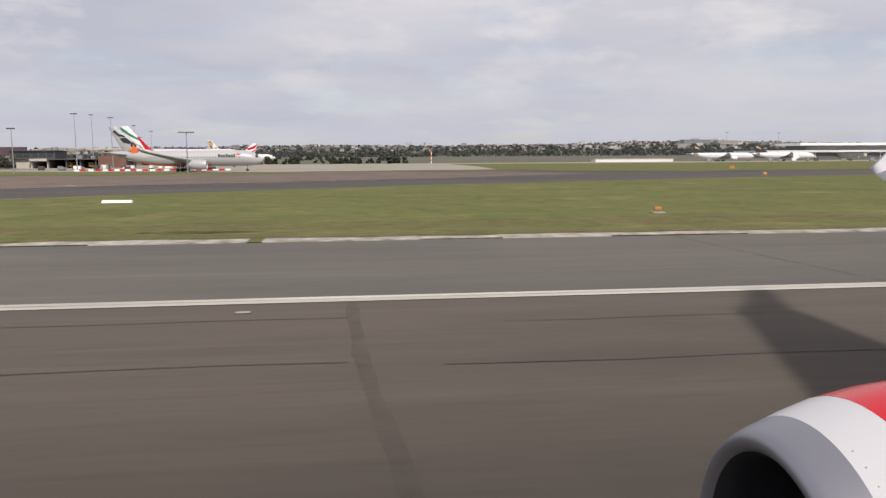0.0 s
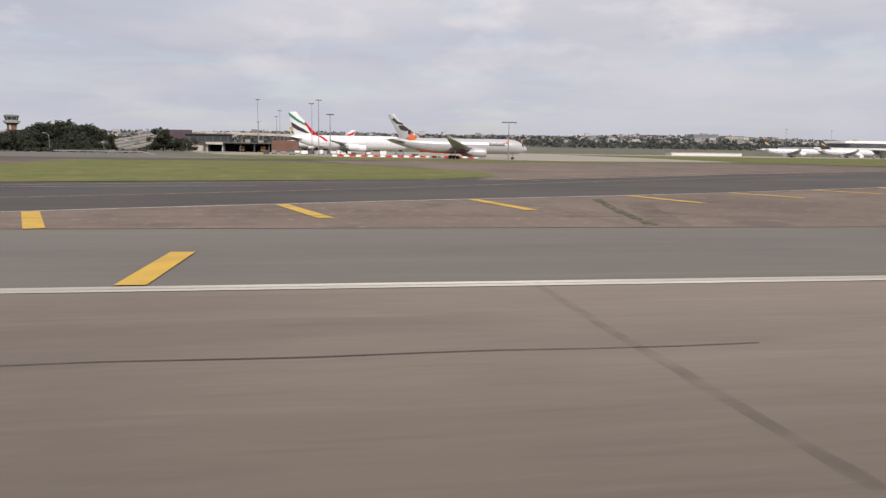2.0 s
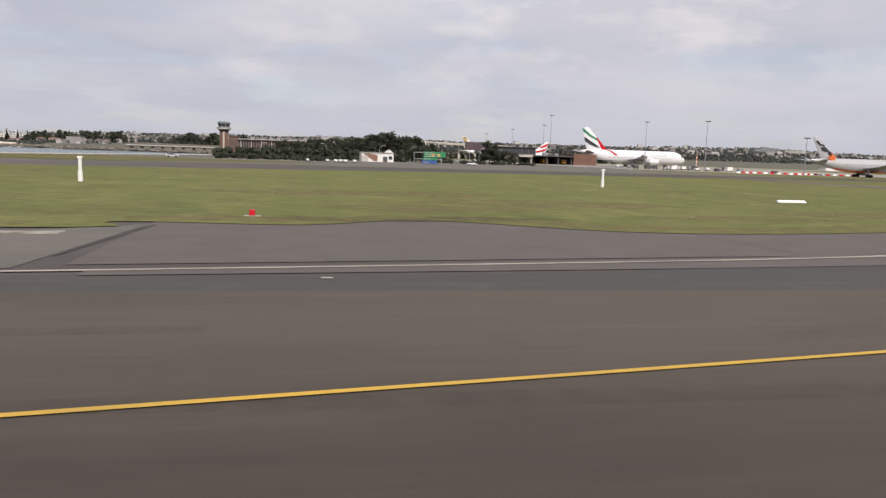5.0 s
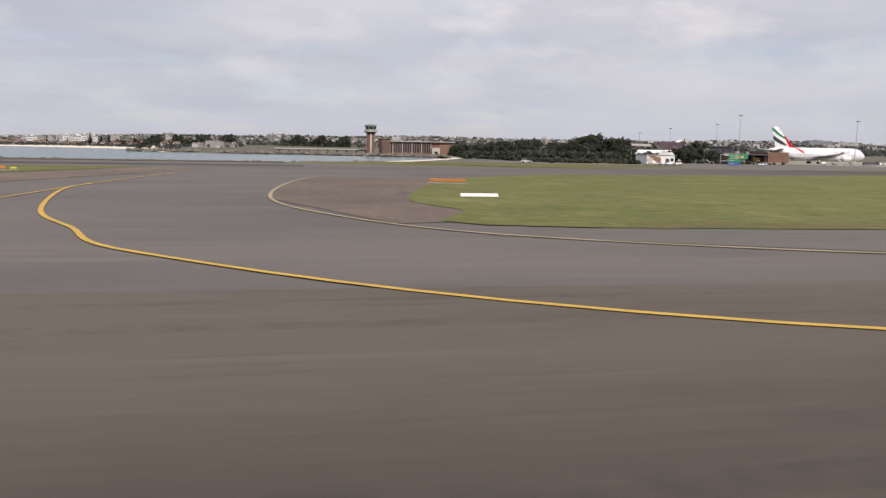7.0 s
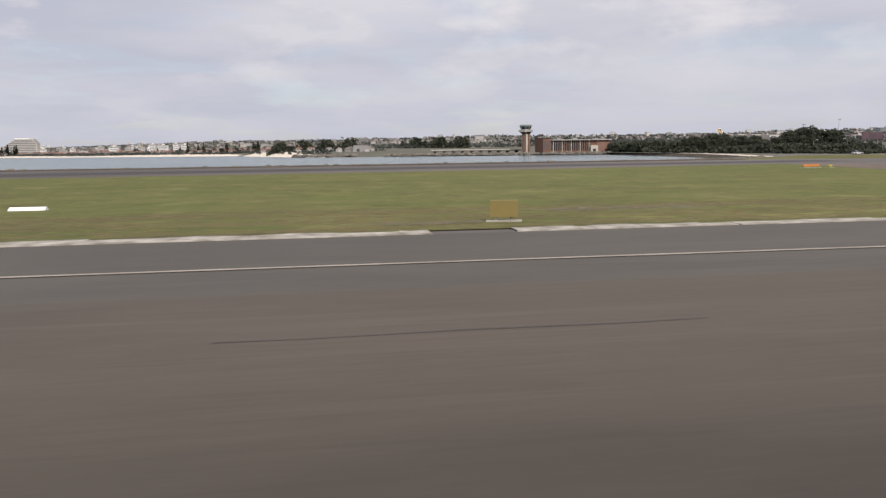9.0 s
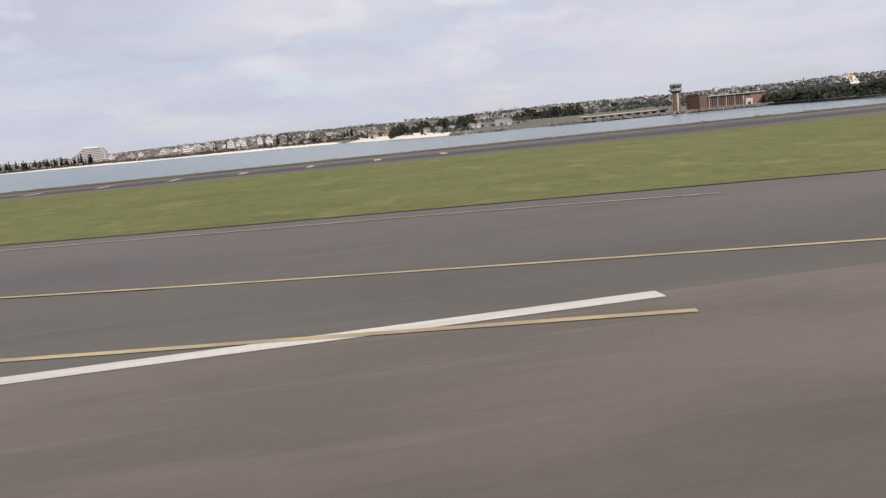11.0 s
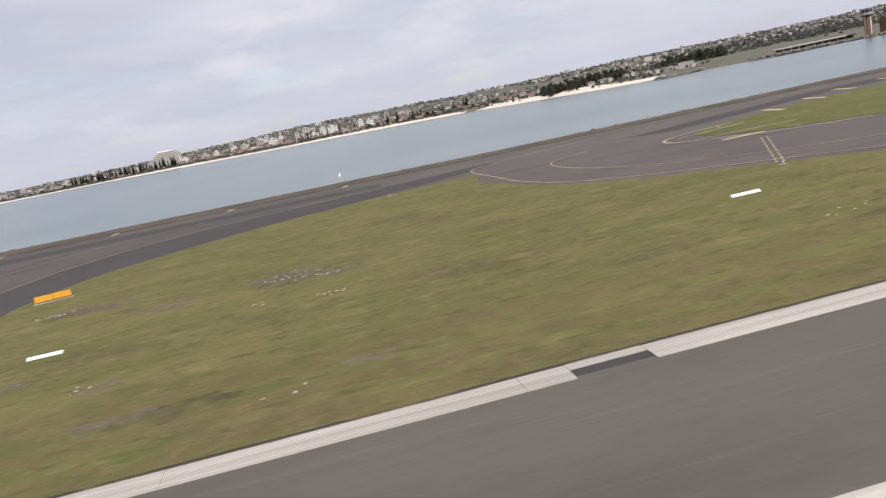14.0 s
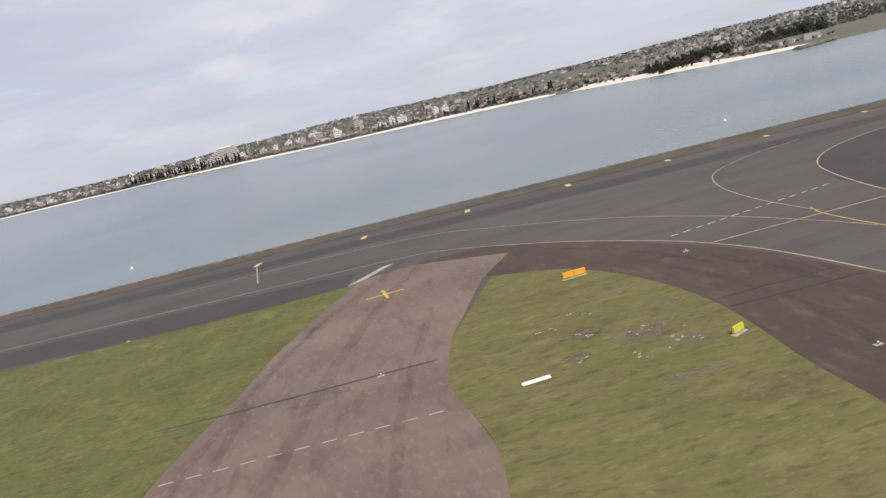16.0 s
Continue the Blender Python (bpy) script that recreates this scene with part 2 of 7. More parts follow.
M_TILES = material("far_roofs", (0.20, 0.165, 0.150), (0.16, 0.135, 0.125), 0.85, grain=0.5, patch=0.01, amount=0.6, island=0.4)
M_TOWERW = material("white_flats", (0.78, 0.77, 0.74), (0.66, 0.65, 0.62), 0.8, grain=0.3, patch=0.05, amount=0.4)
M_CARW = material("car_paint", (0.55, 0.55, 0.56), (0.45, 0.45, 0.46), 0.3, patch=0.5, amount=0.2, objvar=0.6)

M_ORBRICK = material("orange_brick", (0.240, 0.140, 0.105), (0.18, 0.105, 0.08), 0.9, grain=1.4, patch=0.2, amount=0.4)
M_GREYG = material("green_grey_metal", (0.17, 0.22, 0.20), (0.12, 0.16, 0.15), 0.6, patch=0.3, amount=0.4)
M_SIGNB = material("blue_sign", (0.03, 0.10, 0.30), (0.025, 0.08, 0.25), 0.5, patch=0.5, amount=0.2)
M_PRINT = material("dark_print", (0.055, 0.045, 0.06), (0.12, 0.07, 0.08), 0.5, grain=0.4, patch=0.15, amount=0.8)
M_SIGNK = material("khaki_sign", (0.22, 0.17, 0.05), (0.16, 0.13, 0.04), 0.6, patch=0.5, amount=0.3)
M_SIGNL = material("lime_sign", (0.55, 0.52, 0.03), (0.42, 0.40, 0.03), 0.5, patch=0.5, amount=0.3)

M_DRYB = material("dry_verge", (0.125, 0.108, 0.085), (0.075, 0.066, 0.052), 0.95, grain=0.8, patch=0.08, amount=0.6, bump=0.4, spec=0.1)
M_APRON = material("apron_concrete", (0.34, 0.31, 0.26), (0.26, 0.24, 0.20), 0.9, grain=0.5, patch=0.02, amount=0.5, spec=0.2)


def add_wear_shade(m, stops, lo, hi, across=False):
    """Rubber, ageing and some painted shade along the runway: a tone that changes with the distance along it, broken up
    by noise.
    """
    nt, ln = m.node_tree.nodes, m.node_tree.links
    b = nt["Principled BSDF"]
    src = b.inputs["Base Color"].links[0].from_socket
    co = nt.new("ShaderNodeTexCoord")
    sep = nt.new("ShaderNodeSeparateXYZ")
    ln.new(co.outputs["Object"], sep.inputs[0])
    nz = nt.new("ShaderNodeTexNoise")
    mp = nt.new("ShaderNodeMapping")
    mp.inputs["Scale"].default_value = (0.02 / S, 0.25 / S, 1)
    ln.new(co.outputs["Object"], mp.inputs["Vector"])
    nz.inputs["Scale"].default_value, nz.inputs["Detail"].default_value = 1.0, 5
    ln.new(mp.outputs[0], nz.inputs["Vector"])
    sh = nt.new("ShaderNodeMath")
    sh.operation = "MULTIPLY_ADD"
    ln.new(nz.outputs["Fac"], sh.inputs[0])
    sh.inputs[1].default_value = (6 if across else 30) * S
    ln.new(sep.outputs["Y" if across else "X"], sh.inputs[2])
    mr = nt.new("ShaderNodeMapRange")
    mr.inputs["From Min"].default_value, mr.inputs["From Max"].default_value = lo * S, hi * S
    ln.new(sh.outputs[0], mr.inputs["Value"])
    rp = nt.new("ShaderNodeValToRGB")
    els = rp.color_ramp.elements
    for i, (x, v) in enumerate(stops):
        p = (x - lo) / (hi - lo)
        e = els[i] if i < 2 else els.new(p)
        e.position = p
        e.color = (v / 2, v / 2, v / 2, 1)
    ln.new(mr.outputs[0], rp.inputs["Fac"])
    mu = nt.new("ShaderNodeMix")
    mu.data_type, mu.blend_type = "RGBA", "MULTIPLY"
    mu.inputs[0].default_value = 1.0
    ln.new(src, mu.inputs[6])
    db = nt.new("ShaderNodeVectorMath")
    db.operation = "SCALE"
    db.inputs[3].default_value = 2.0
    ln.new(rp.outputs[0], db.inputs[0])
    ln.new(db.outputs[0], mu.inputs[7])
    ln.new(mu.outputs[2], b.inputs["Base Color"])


def add_mottle(m, colour, scale, lo, hi, stretch, strength):
    """Blotches of another tone, with soft edges."""
    nt, ln = m.node_tree.nodes, m.node_tree.links
    b = nt["Principled BSDF"]
    src = b.inputs["Base Color"].links[0].from_socket
    co = nt.new("ShaderNodeTexCoord")
    mp = nt.new("ShaderNodeMapping")
    mp.inputs["Scale"].default_value = [c / S for c in stretch]
    mp.inputs["Location"].default_value = (scale * 37, scale * 91, 0)
    ln.new(co.outputs["Object"], mp.inputs["Vector"])
    nz = nt.new("ShaderNodeTexNoise")
    nz.inputs["Scale"].default_value, nz.inputs["Detail"].default_value, nz.inputs["Roughness"].default_value = scale, 6, 0.6
    ln.new(mp.outputs[0], nz.inputs["Vector"])
    mr = nt.new("ShaderNodeMapRange")
    mr.inputs["From Min"].default_value, mr.inputs["From Max"].default_value = lo, hi
    mr.inputs["To Max"].default_value = strength
    ln.new(nz.outputs["Fac"], mr.inputs["Value"])
    mx = nt.new("ShaderNodeMix")
    mx.data_type = "RGBA"
    ln.new(mr.outputs[0], mx.inputs[0])
    ln.new(src, mx.inputs[6])
    mx.inputs[7].default_value = (*colour, 1)
    ln.new(mx.outputs[2], b.inputs["Base Color"])


def add_translucence(m, amount):
    """Leaves let part of the light through."""
    nt, ln = m.node_tree.nodes, m.node_tree.links
    b = nt["Principled BSDF"]
    tr = nt.new("ShaderNodeBsdfTranslucent")
    ln.new(b.inputs["Base Color"].links[0].from_socket, tr.inputs["Color"])
    mx = nt.new("ShaderNodeMixShader")
    mx.inputs[0].default_value = amount
    ln.new(b.outputs[0], mx.inputs[1])
    ln.new(tr.outputs[0], mx.inputs[2])
    ln.new(mx.outputs[0], nt["Material Output"].inputs["Surface"])


for m_ in (M_HAZELEAF, M_LEAF, M_PINE):
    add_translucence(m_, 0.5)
add_mottle(M_GRASS, (0.092, 0.076, 0.040), 0.11, 0.54, 0.68, (1, 0.8, 1), 0.55)
add_mottle(M_GRASS, (0.075, 0.096, 0.030), 0.22, 0.53, 0.66, (1, 0.7, 1), 0.6)
add_mottle(M_GRASS, (0.215, 0.195, 0.080), 0.16, 0.55, 0.70, (1, 0.6, 1), 0.5)
add_mottle(M_GRASS, (0.055, 0.060, 0.024), 0.9, 0.53, 0.68, (0.4, 0.9, 1), 0.6)
add_mottle(M_GRASS, (0.225, 0.210, 0.085), 2.2, 0.54, 0.70, (0.4, 0.9, 1), 0.5)
add_mottle(M_MEADOW, (0.095, 0.076, 0.046), 0.10, 0.53, 0.66, (0.7, 1, 1), 0.6)
add_mottle(M_MEADOW, (0.085, 0.110, 0.034), 0.16, 0.53, 0.68, (0.7, 1, 1), 0.6)
add_mottle(M_MEADOW, (0.205, 0.178, 0.080), 0.35, 0.54, 0.68, (0.5, 1, 1), 0.5)
add_mottle(M_MEADOW, (0.060, 0.060, 0.026), 1.0, 0.53, 0.68, (0.35, 0.9, 1), 0.6)
add_mottle(M_MEADOW, (0.235, 0.205, 0.095), 2.2, 0.55, 0.70, (0.35, 0.9, 1), 0.45)
for m_, lo_, hi_ in ((M_RUNWAY, (0.084, 0.071, 0.061), (0.208, 0.178, 0.152)), (M_SHOULDER, (0.088, 0.082, 0.076), (0.185, 0.172, 0.158)), (M_TAXI, (0.055, 0.051, 0.049), (0.135, 0.123, 0.114))):
    add_mottle(m_, lo_, 0.12, 0.48, 0.66, (0.35, 1, 1), 0.5)
    add_mottle(m_, hi_, 0.9, 0.54, 0.70, (0.06, 1, 1), 0.28)
    add_mottle(m_, lo_, 3.0, 0.52, 0.70, (0.07, 1, 1), 0.22)
    add_mottle(m_, hi_, 6.0, 0.56, 0.72, (0.10, 1, 1), 0.18)
add_mottle(M_BROWN, (0.075, 0.060, 0.052), 0.2, 0.52, 0.66, (1, 0.8, 1), 0.6)
add_mottle(M_BROWN, (0.20, 0.17, 0.145), 1.1, 0.55, 0.7, (1, 0.6, 1), 0.5)
add_mottle(M_BROWNL, (0.105, 0.080, 0.066), 0.3, 0.52, 0.66, (1, 0.3, 1), 0.6)
add_mottle(M_BROWNL, (0.24, 0.20, 0.17), 1.2, 0.55, 0.7, (1, 0.4, 1), 0.5)
add_mottle(M_BROWND, (0.125, 0.097, 0.078), 0.4, 0.53, 0.68, (1, 0.35, 1), 0.5)
add_mottle(M_BROWND, (0.050, 0.042, 0.038), 1.1, 0.54, 0.68, (1, 0.5, 1), 0.5)
add_mottle(M_LAND, (0.16, 0.15, 0.11), 0.03, 0.5, 0.62, (1, 1, 1), 0.6)
add_mottle(M_DARK, (0.085, 0.080, 0.078), 0.8, 0.54, 0.7, (0.3, 1, 1), 0.5)
# the dip near x = 10 is painted shade: engine, wing and window edge
add_wear_shade(M_RUNWAY, [(-1250, 0.92), (60, 0.72), (-760, 0.98), (-640, 0.72), (-575, 0.62), (-525, 0.64), (-470, 0.78), (-400, 0.66), (-310, 0.53), (-245, 0.57), (-205, 0.72), (-170, 0.90),
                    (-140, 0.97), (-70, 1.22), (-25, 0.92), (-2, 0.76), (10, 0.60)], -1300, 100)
add_wear_shade(M_RUNWAY, [(-22, 1.1), (26, 1.16), (-12, 0.84), (0, 0.77), (9, 0.75), (13, 0.87), (16, 1.02), (19, 1.12)], -30, 30, True)
add_wear_shade(M_SHOULDER, [(-1250, 0.85), (60, 0.92), (-790, 0.85), (-740, 0.9), (-680, 0.76), (-500, 0.78), (-440, 0.98), (-330, 1.1), (-170, 1.1), (-110, 1.24), (-40, 1.05)], -1300, 100)
add_wear_shade(M_TAXI, [(-1250, 0.95), (60, 0.95), (-1050, 1.02), (-950, 1.0), (-880, 1.25), (-720, 1.3), (-600, 1.2), (-490, 1.6), (-430, 1.6), (-330, 1.2), (-250, 0.95)], -1300, 100)
add_wear_shade(M_BROWN, [(-1250, 0.95), (60, 1.2), (-520, 1.15), (-480, 1.3), (-200, 0.92), (-160, 1.0), (-135, 1.42)], -1300, 100)
add_wear_shade(M_DARK, [(-1250, 1.0), (60, 1.25), (-600, 1.05), (-400, 1.25)], -1300, 100)
add_wear_shade(M_GRASS, [(-1250, 1.04), (60, 1.12), (-900, 0.95), (-800, 1.02), (-700, 1.12), (-600, 1.08), (-250, 1.28)], -1300, 100)

def water_material():
    m = bpy.data.materials.new("bay_water")
    m.use_nodes = True
    nt, ln = m.node_tree.nodes, m.node_tree.links
    b = nt["Principled BSDF"]
    b.inputs["Roughness"].default_value = 0.22
    b.inputs["IOR"].default_value = 1.33
    co = nt.new("ShaderNodeTexCoord")
    mp = nt.new("ShaderNodeMapping")
    mp.inputs["Scale"].default_value = (1 / S, 1 / S, 1 / S)
    ln.new(co.outputs["Object"], mp.inputs["Vector"])
    n = nt.new("ShaderNodeTexNoise")
    n.inputs["Scale"].default_value, n.inputs["Detail"].default_value = 0.006, 6
    ln.new(mp.outputs[0], n.inputs["Vector"])
    r = nt.new("ShaderNodeValToRGB")
    r.color_ramp.elements[0].position, r.color_ramp.elements[1].position = 0.35, 0.65
    r.color_ramp.elements[0].color, r.color_ramp.elements[1].color = (0.082, 0.130, 0.142, 1), (0.142, 0.184, 0.190, 1)
    ln.new(n.outputs["Fac"], r.inputs["Fac"])
    ln.new(r.outputs[0], b.inputs["Base Color"])
    h = None
    for scale, k in ((0.9, 0.5), (0.16, 1.0)):
        w = nt.new("ShaderNodeTexNoise")
        w.inputs["Scale"].default_value, w.inputs["Detail"].default_value = scale, 5
        ln.new(mp.outputs[0], w.inputs["Vector"])
        bp = nt.new("ShaderNodeBump")
        bp.inputs["Strength"].default_value, bp.inputs["Distance"].default_value = k, 0.35 * S
        ln.new(w.outputs["Fac"], bp.inputs["Height"])
        if h:
            ln.new(h, bp.inputs["Normal"])
        h = bp.outputs[0]
    ln.new(h, b.inputs["Normal"])
    return m



def add_ribs(m, period, depth):
    """Fine ribs along the strip, cast into the concrete."""
    nt, ln = m.node_tree.nodes, m.node_tree.links
    b = nt["Principled BSDF"]
    src = b.inputs["Base Color"].links[0].from_socket
    co = nt.new("ShaderNodeTexCoord")
    wv = nt.new("ShaderNodeTexWave")
    wv.bands_direction = "Y"
    wv.inputs["Scale"].default_value = 0.314 / (period * S)
    wv.inputs["Distortion"].default_value, wv.inputs["Detail"].default_value = 0.6, 2
    ln.new(co.outputs["Object"], wv.inputs["Vector"])
    mr = nt.new("ShaderNodeMapRange")
    mr.inputs["From Min"].default_value, mr.inputs["From Max"].default_value = 0.15, 0.6
    mr.inputs["To Min"].default_value, mr.inputs["To Max"].default_value = depth, 0.0
    ln.new(wv.outputs["Fac"], mr.inputs["Value"])
    mx = nt.new("ShaderNodeMix")
    mx.data_type = "RGBA"
    ln.new(mr.outputs[0], mx.inputs[0])
    ln.new(src, mx.inputs[6])
    mx.inputs[7].default_value = (0.20, 0.18, 0.15, 1)
    ln.new(mx.outputs[2], b.inputs["Base Color"])
    bp = nt.new("ShaderNodeBump")
    bp.inputs["Strength"].default_value, bp.inputs["Distance"].default_value = 0.6, 0.03 * S
    ln.new(wv.outputs["Fac"], bp.inputs["Height"])
    ln.new(bp.outputs[0], b.inputs["Normal"])


add_ribs(M_CONCR, 0.27, 0.55)
M_WATER = water_material()


def thin_layer(name, tone, most, scale=1.3):
    """Thin rubber laid on the asphalt: broken up, so that the ground shows through."""
    m = material(name, tone, tuple(c * 1.4 for c in tone), 0.85, grain=3, patch=0.3, spec=0.2)
    nt, ln = m.node_tree.nodes, m.node_tree.links
    nz = nt.new("ShaderNodeTexNoise")
    nz.inputs["Scale"].default_value, nz.inputs["Detail"].default_value = scale / S, 6
    co = nt.new("ShaderNodeTexCoord")
    ln.new(co.outputs["Object"], nz.inputs["Vector"])
    mr = nt.new("ShaderNodeMapRange")
    mr.inputs["From Min"].default_value, mr.inputs["From Max"].default_value, mr.inputs["To Max"].default_value = 0.32, 0.75, most
    ln.new(nz.outputs["Fac"], mr.inputs["Value"])
    ln.new(mr.outputs[0], nt["Principled BSDF"].inputs["Alpha"])
    return m


M_TYRE = thin_layer("tyre_rubber_marks", (0.030, 0.028, 0.027), 0.14)
M_STAIN = thin_layer("bitumen_stain", (0.045, 0.038, 0.033), 0.22, 0.8)
M_DRYEDGE = thin_layer("dry_grass_edge", (0.185, 0.145, 0.072), 0.7, 0.7)
M_SOIL = thin_layer("bare_soil", (0.070, 0.058, 0.044), 0.42, 0.5)
M_LANE = thin_layer("worn_wheel_lane", (0.045, 0.037, 0.032), 0.20, 0.25)
M_WEED = thin_layer("joint_weeds", (0.055, 0.080, 0.025), 0.9)
M_PALEY = material("pale_yellow_paint", (0.58, 0.47, 0.24), (0.40, 0.33, 0.19), 0.8, grain=4, patch=0.4, amount=0.5)
M_WORN = thin_layer("worn_ground", (0.185, 0.155, 0.118), 0.75, 0.9)
M_STONE = material("worn_stone", (0.44, 0.41, 0.36), (0.28, 0.26, 0.22), 0.95, grain=3, patch=0.6, amount=0.6)


# ---- building blocks; all lengths in full-size metres ----
def finish(bm, smooth=False):
    me = bpy.data.meshes.new("mesh")
    bm.normal_update()
    for f in bm.faces:
        f.smooth = smooth
    bmesh.ops.scale(bm, vec=(S, S, S), verts=bm.verts)
    bm.to_mesh(me)
    bm.free()
    return me


def part(name, bm, mat, parent=None, label="", smooth=False):
    ob = new(name, finish(bm, smooth))
    ob.data.materials.append(mat)
    ob.parent = parent
    return tagged(ob, label)


def thing(name, x, y, z, label, category, rz=0.0, group=""):
    ob = new(name)
    ob.empty_display_size = 0.2
    ob.matrix_basis = pose(x * S, y * S, z * S, 0, 0, rz)
    return tagged(ob, label, category, group)


def place(x, y, z, rz=0.0):
    return pose(x * S, y * S, z * S, 0, 0, rz)


def structure(name, bm, mat, label, category, smooth=False):
    return tagged(part(name, bm, mat, None, "", smooth), label, category, "", "structure")


def box(bm, x0, x1, y0, y1, z0, z1, bevel=0.0):
    v = [bm.verts.new(p) for p in ((x0, y0, z0), (x1, y0, z0), (x1, y1, z0), (x0, y1, z0), (x0, y0, z1), (x1, y0, z1), (x1, y1, z1), (x0, y1, z1))]
    fs = [bm.faces.new([v[i] for i in q]) for q in ((3, 2, 1, 0), (4, 5, 6, 7), (0, 1, 5, 4), (1, 2, 6, 5), (2, 3, 7, 6), (3, 0, 4, 7))]
    if bevel:
        bmesh.ops.bevel(bm, geom=list({e for f in fs for e in f.edges}), offset=bevel, segments=2, affect="EDGES", profile=0.7)
    return bm


def boxed(*a, **k):
    return box(bmesh.new(), *a, **k)


def rings(bm, loops, cap0=True, cap1=True, closed=True):
    """A skin over loops of equally many points."""
    vs = [[bm.verts.new(p) for p in loop] for loop in loops]
    n = len(vs[0])
    for a, b in zip(vs, vs[1:]):
        for i in range(n if closed else n - 1):
            j = (i + 1) % n
            bm.faces.new((a[i], a[j], b[j], b[i]))
    if cap0:
        bm.faces.new(vs[0][::-1])
    if cap1:
        bm.faces.new(vs[-1])
    return bm


def tube(bm, p0, p1, r0, r1=None, seg=10):
    r1 = r0 if r1 is None else r1
    p0, p1 = Vector(p0), Vector(p1)
    q = (p1 - p0).to_track_quat("Z", "Y")
    ring = lambda p, r: [p + q @ Vector((r * math.cos(2 * math.pi * i / seg), r * math.sin(2 * math.pi * i / seg), 0)) for i in range(seg)]
    return rings(bm, [ring(p0, r0), ring(p1, r1)])


def slab(bm, pts, z0, z1):
    """A flat plate with the given outline."""
    if sum(a[0] * b[1] - b[0] * a[1] for a, b in zip(pts, pts[1:] + pts[:1])) < 0:
        pts = pts[::-1]
    return rings(bm, [[(x, y, z0) for x, y in pts], [(x, y, z1) for x, y in pts]])


def sheet(bm, pts, z):
    if sum(a[0] * b[1] - b[0] * a[1] for a, b in zip(pts, pts[1:] + pts[:1])) < 0:
        pts = pts[::-1]
    bm.faces.new([bm.verts.new((x, y, z)) for x, y in pts])
    return bm


def curve(pts, n=8):
    """A smooth run through the given corners."""
    out = []
    p = [pts[0]] + list(pts) + [pts[-1]]
    for a, b, c, d in zip(p, p[1:], p[2:], p[3:]):
        for i in range(n):
            t = i / n
            out.append(tuple(0.5 * (2 * b[k] + (c[k] - a[k]) * t + (2 * a[k] - 5 * b[k] + 4 * c[k] - d[k]) * t * t
                                    + (3 * b[k] - a[k] - 3 * c[k] + d[k]) * t ** 3) for k in (0, 1)))
    return out + [tuple(pts[-1])]


def ribbon(bm, pts, width, z, worn=0.0):
    left, right = [], []
    for i, p in enumerate(pts):
        a, b = pts[max(i - 1, 0)], pts[min(i + 1, len(pts) - 1)]
        d = Vector((b[0] - a[0], b[1] - a[1])).normalized()
        w = width / 2 * (1 + worn * (random.random() - 0.5))
        left.append(bm.verts.new((p[0] - d.y * w, p[1] + d.x * w, z)))
        w = width / 2 * (1 + worn * (random.random() - 0.5))
        right.append(bm.verts.new((p[0] + d.y * w, p[1] - d.x * w, z)))
    for i in range(len(pts) - 1):
        bm.faces.new((right[i], right[i + 1], left[i + 1], left[i]))
    return bm


def dashes(bm, a, b, width, on, off, z):
    a, b = Vector(a), Vector(b)
    d = (b - a).normalized()
    t = 0.0
    while t < (b - a).length - on:
        ribbon(bm, [tuple(a + d * t), tuple(a + d * (t + on))], width, z)
        t += on + off
    return bm

# ---- ground ----
def lay(name, pts, z, mat, label, category):
    return structure(name, sheet(bmesh.new(), pts, z), mat, label, category)


COAST = [(-6000, 420), (-1600, 300), (-1240, 262), (-1140, 254), (-1075, 247), (-1002, 237), (-946, 230), (-900, 223), (-760, 220), (-640, 221), (-520, 224), (-436, 228),
         (-404, 262), (-378, 330), (-352, 405), (-336, 500), (-314, 640), (-330, 664), (-392, 688), (-430, 700)]
ground_bm = bmesh.new()
sheet(ground_bm, COAST + [(-430, 780), (2600, 780), (5200, 3000), (5200, -3000), (-6000, -3000)], 0.0)
structure("ground", ground_bm, M_GRASS, "flat mown airfield grass, patchy green and yellow", "ground")

skirt = bmesh.new()
rings(skirt, [[(x, y, 0.0) for x, y in COAST], [(x - 3, y + 4, -2.6) for x, y in COAST]], False, False, False)
structure("shore_slope", skirt, M_DRYB, "earth slope down to the water", "bank")
water_bm = bmesh.new()
sheet(water_bm, [(-9500, -200), (0, -200), (0, 9500), (-9500, 9500)], -2.0)
structure("water", water_bm, M_WATER, "calm blue-grey bay water with small ripples", "water")

pave = bmesh.new()
sheet(pave, [(1500, -60), (1500, 560), (260, 300), (60, 262), (-100, 236), (-250, 214), (-360, 196), (-432, 217), (-520, 215), (-640, 211), (-760, 211),
             (-900, 213), (-953, 219), (-1002, 223), (-1075, 234), (-1140, 242), (-1240, 252), (-1600, 286), (-1600, -60)], 0.02)
structure("taxiway", pave, M_TAXI, "worn dark grey asphalt taxiway", "taxiway")

rw = bmesh.new()
sheet(rw, [(1500, -22.8), (1500, 22.8), (-1600, 22.8), (-1600, -22.8)], 0.04)
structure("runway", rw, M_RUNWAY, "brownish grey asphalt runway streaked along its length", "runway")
lay("runway_shoulder", [(1500, 22.8), (1500, 39.2), (-148, 39.2), (-156.5, 36.2), (-168.1, 32.5), (-180, 28.1), (-199, 22.8)], 0.04, M_SHOULDER, "plain grey asphalt runway shoulder", "pavement")
lay("runway_shoulder", [(-476, 22.8), (-480, 25), (-480, 37.4), (-680, 37.4), (-755, 33), (-755, 22.8)], 0.04, M_SHOULDER, "plain grey asphalt runway shoulder", "pavement")
lay("runway_shoulder", [(-755, 22.8), (-755, 35), (-790, 41), (-990, 41), (-1000, 41), (-1016, 22.8)], 0.04, M_SHOULDER, "plain grey asphalt runway shoulder", "pavement")
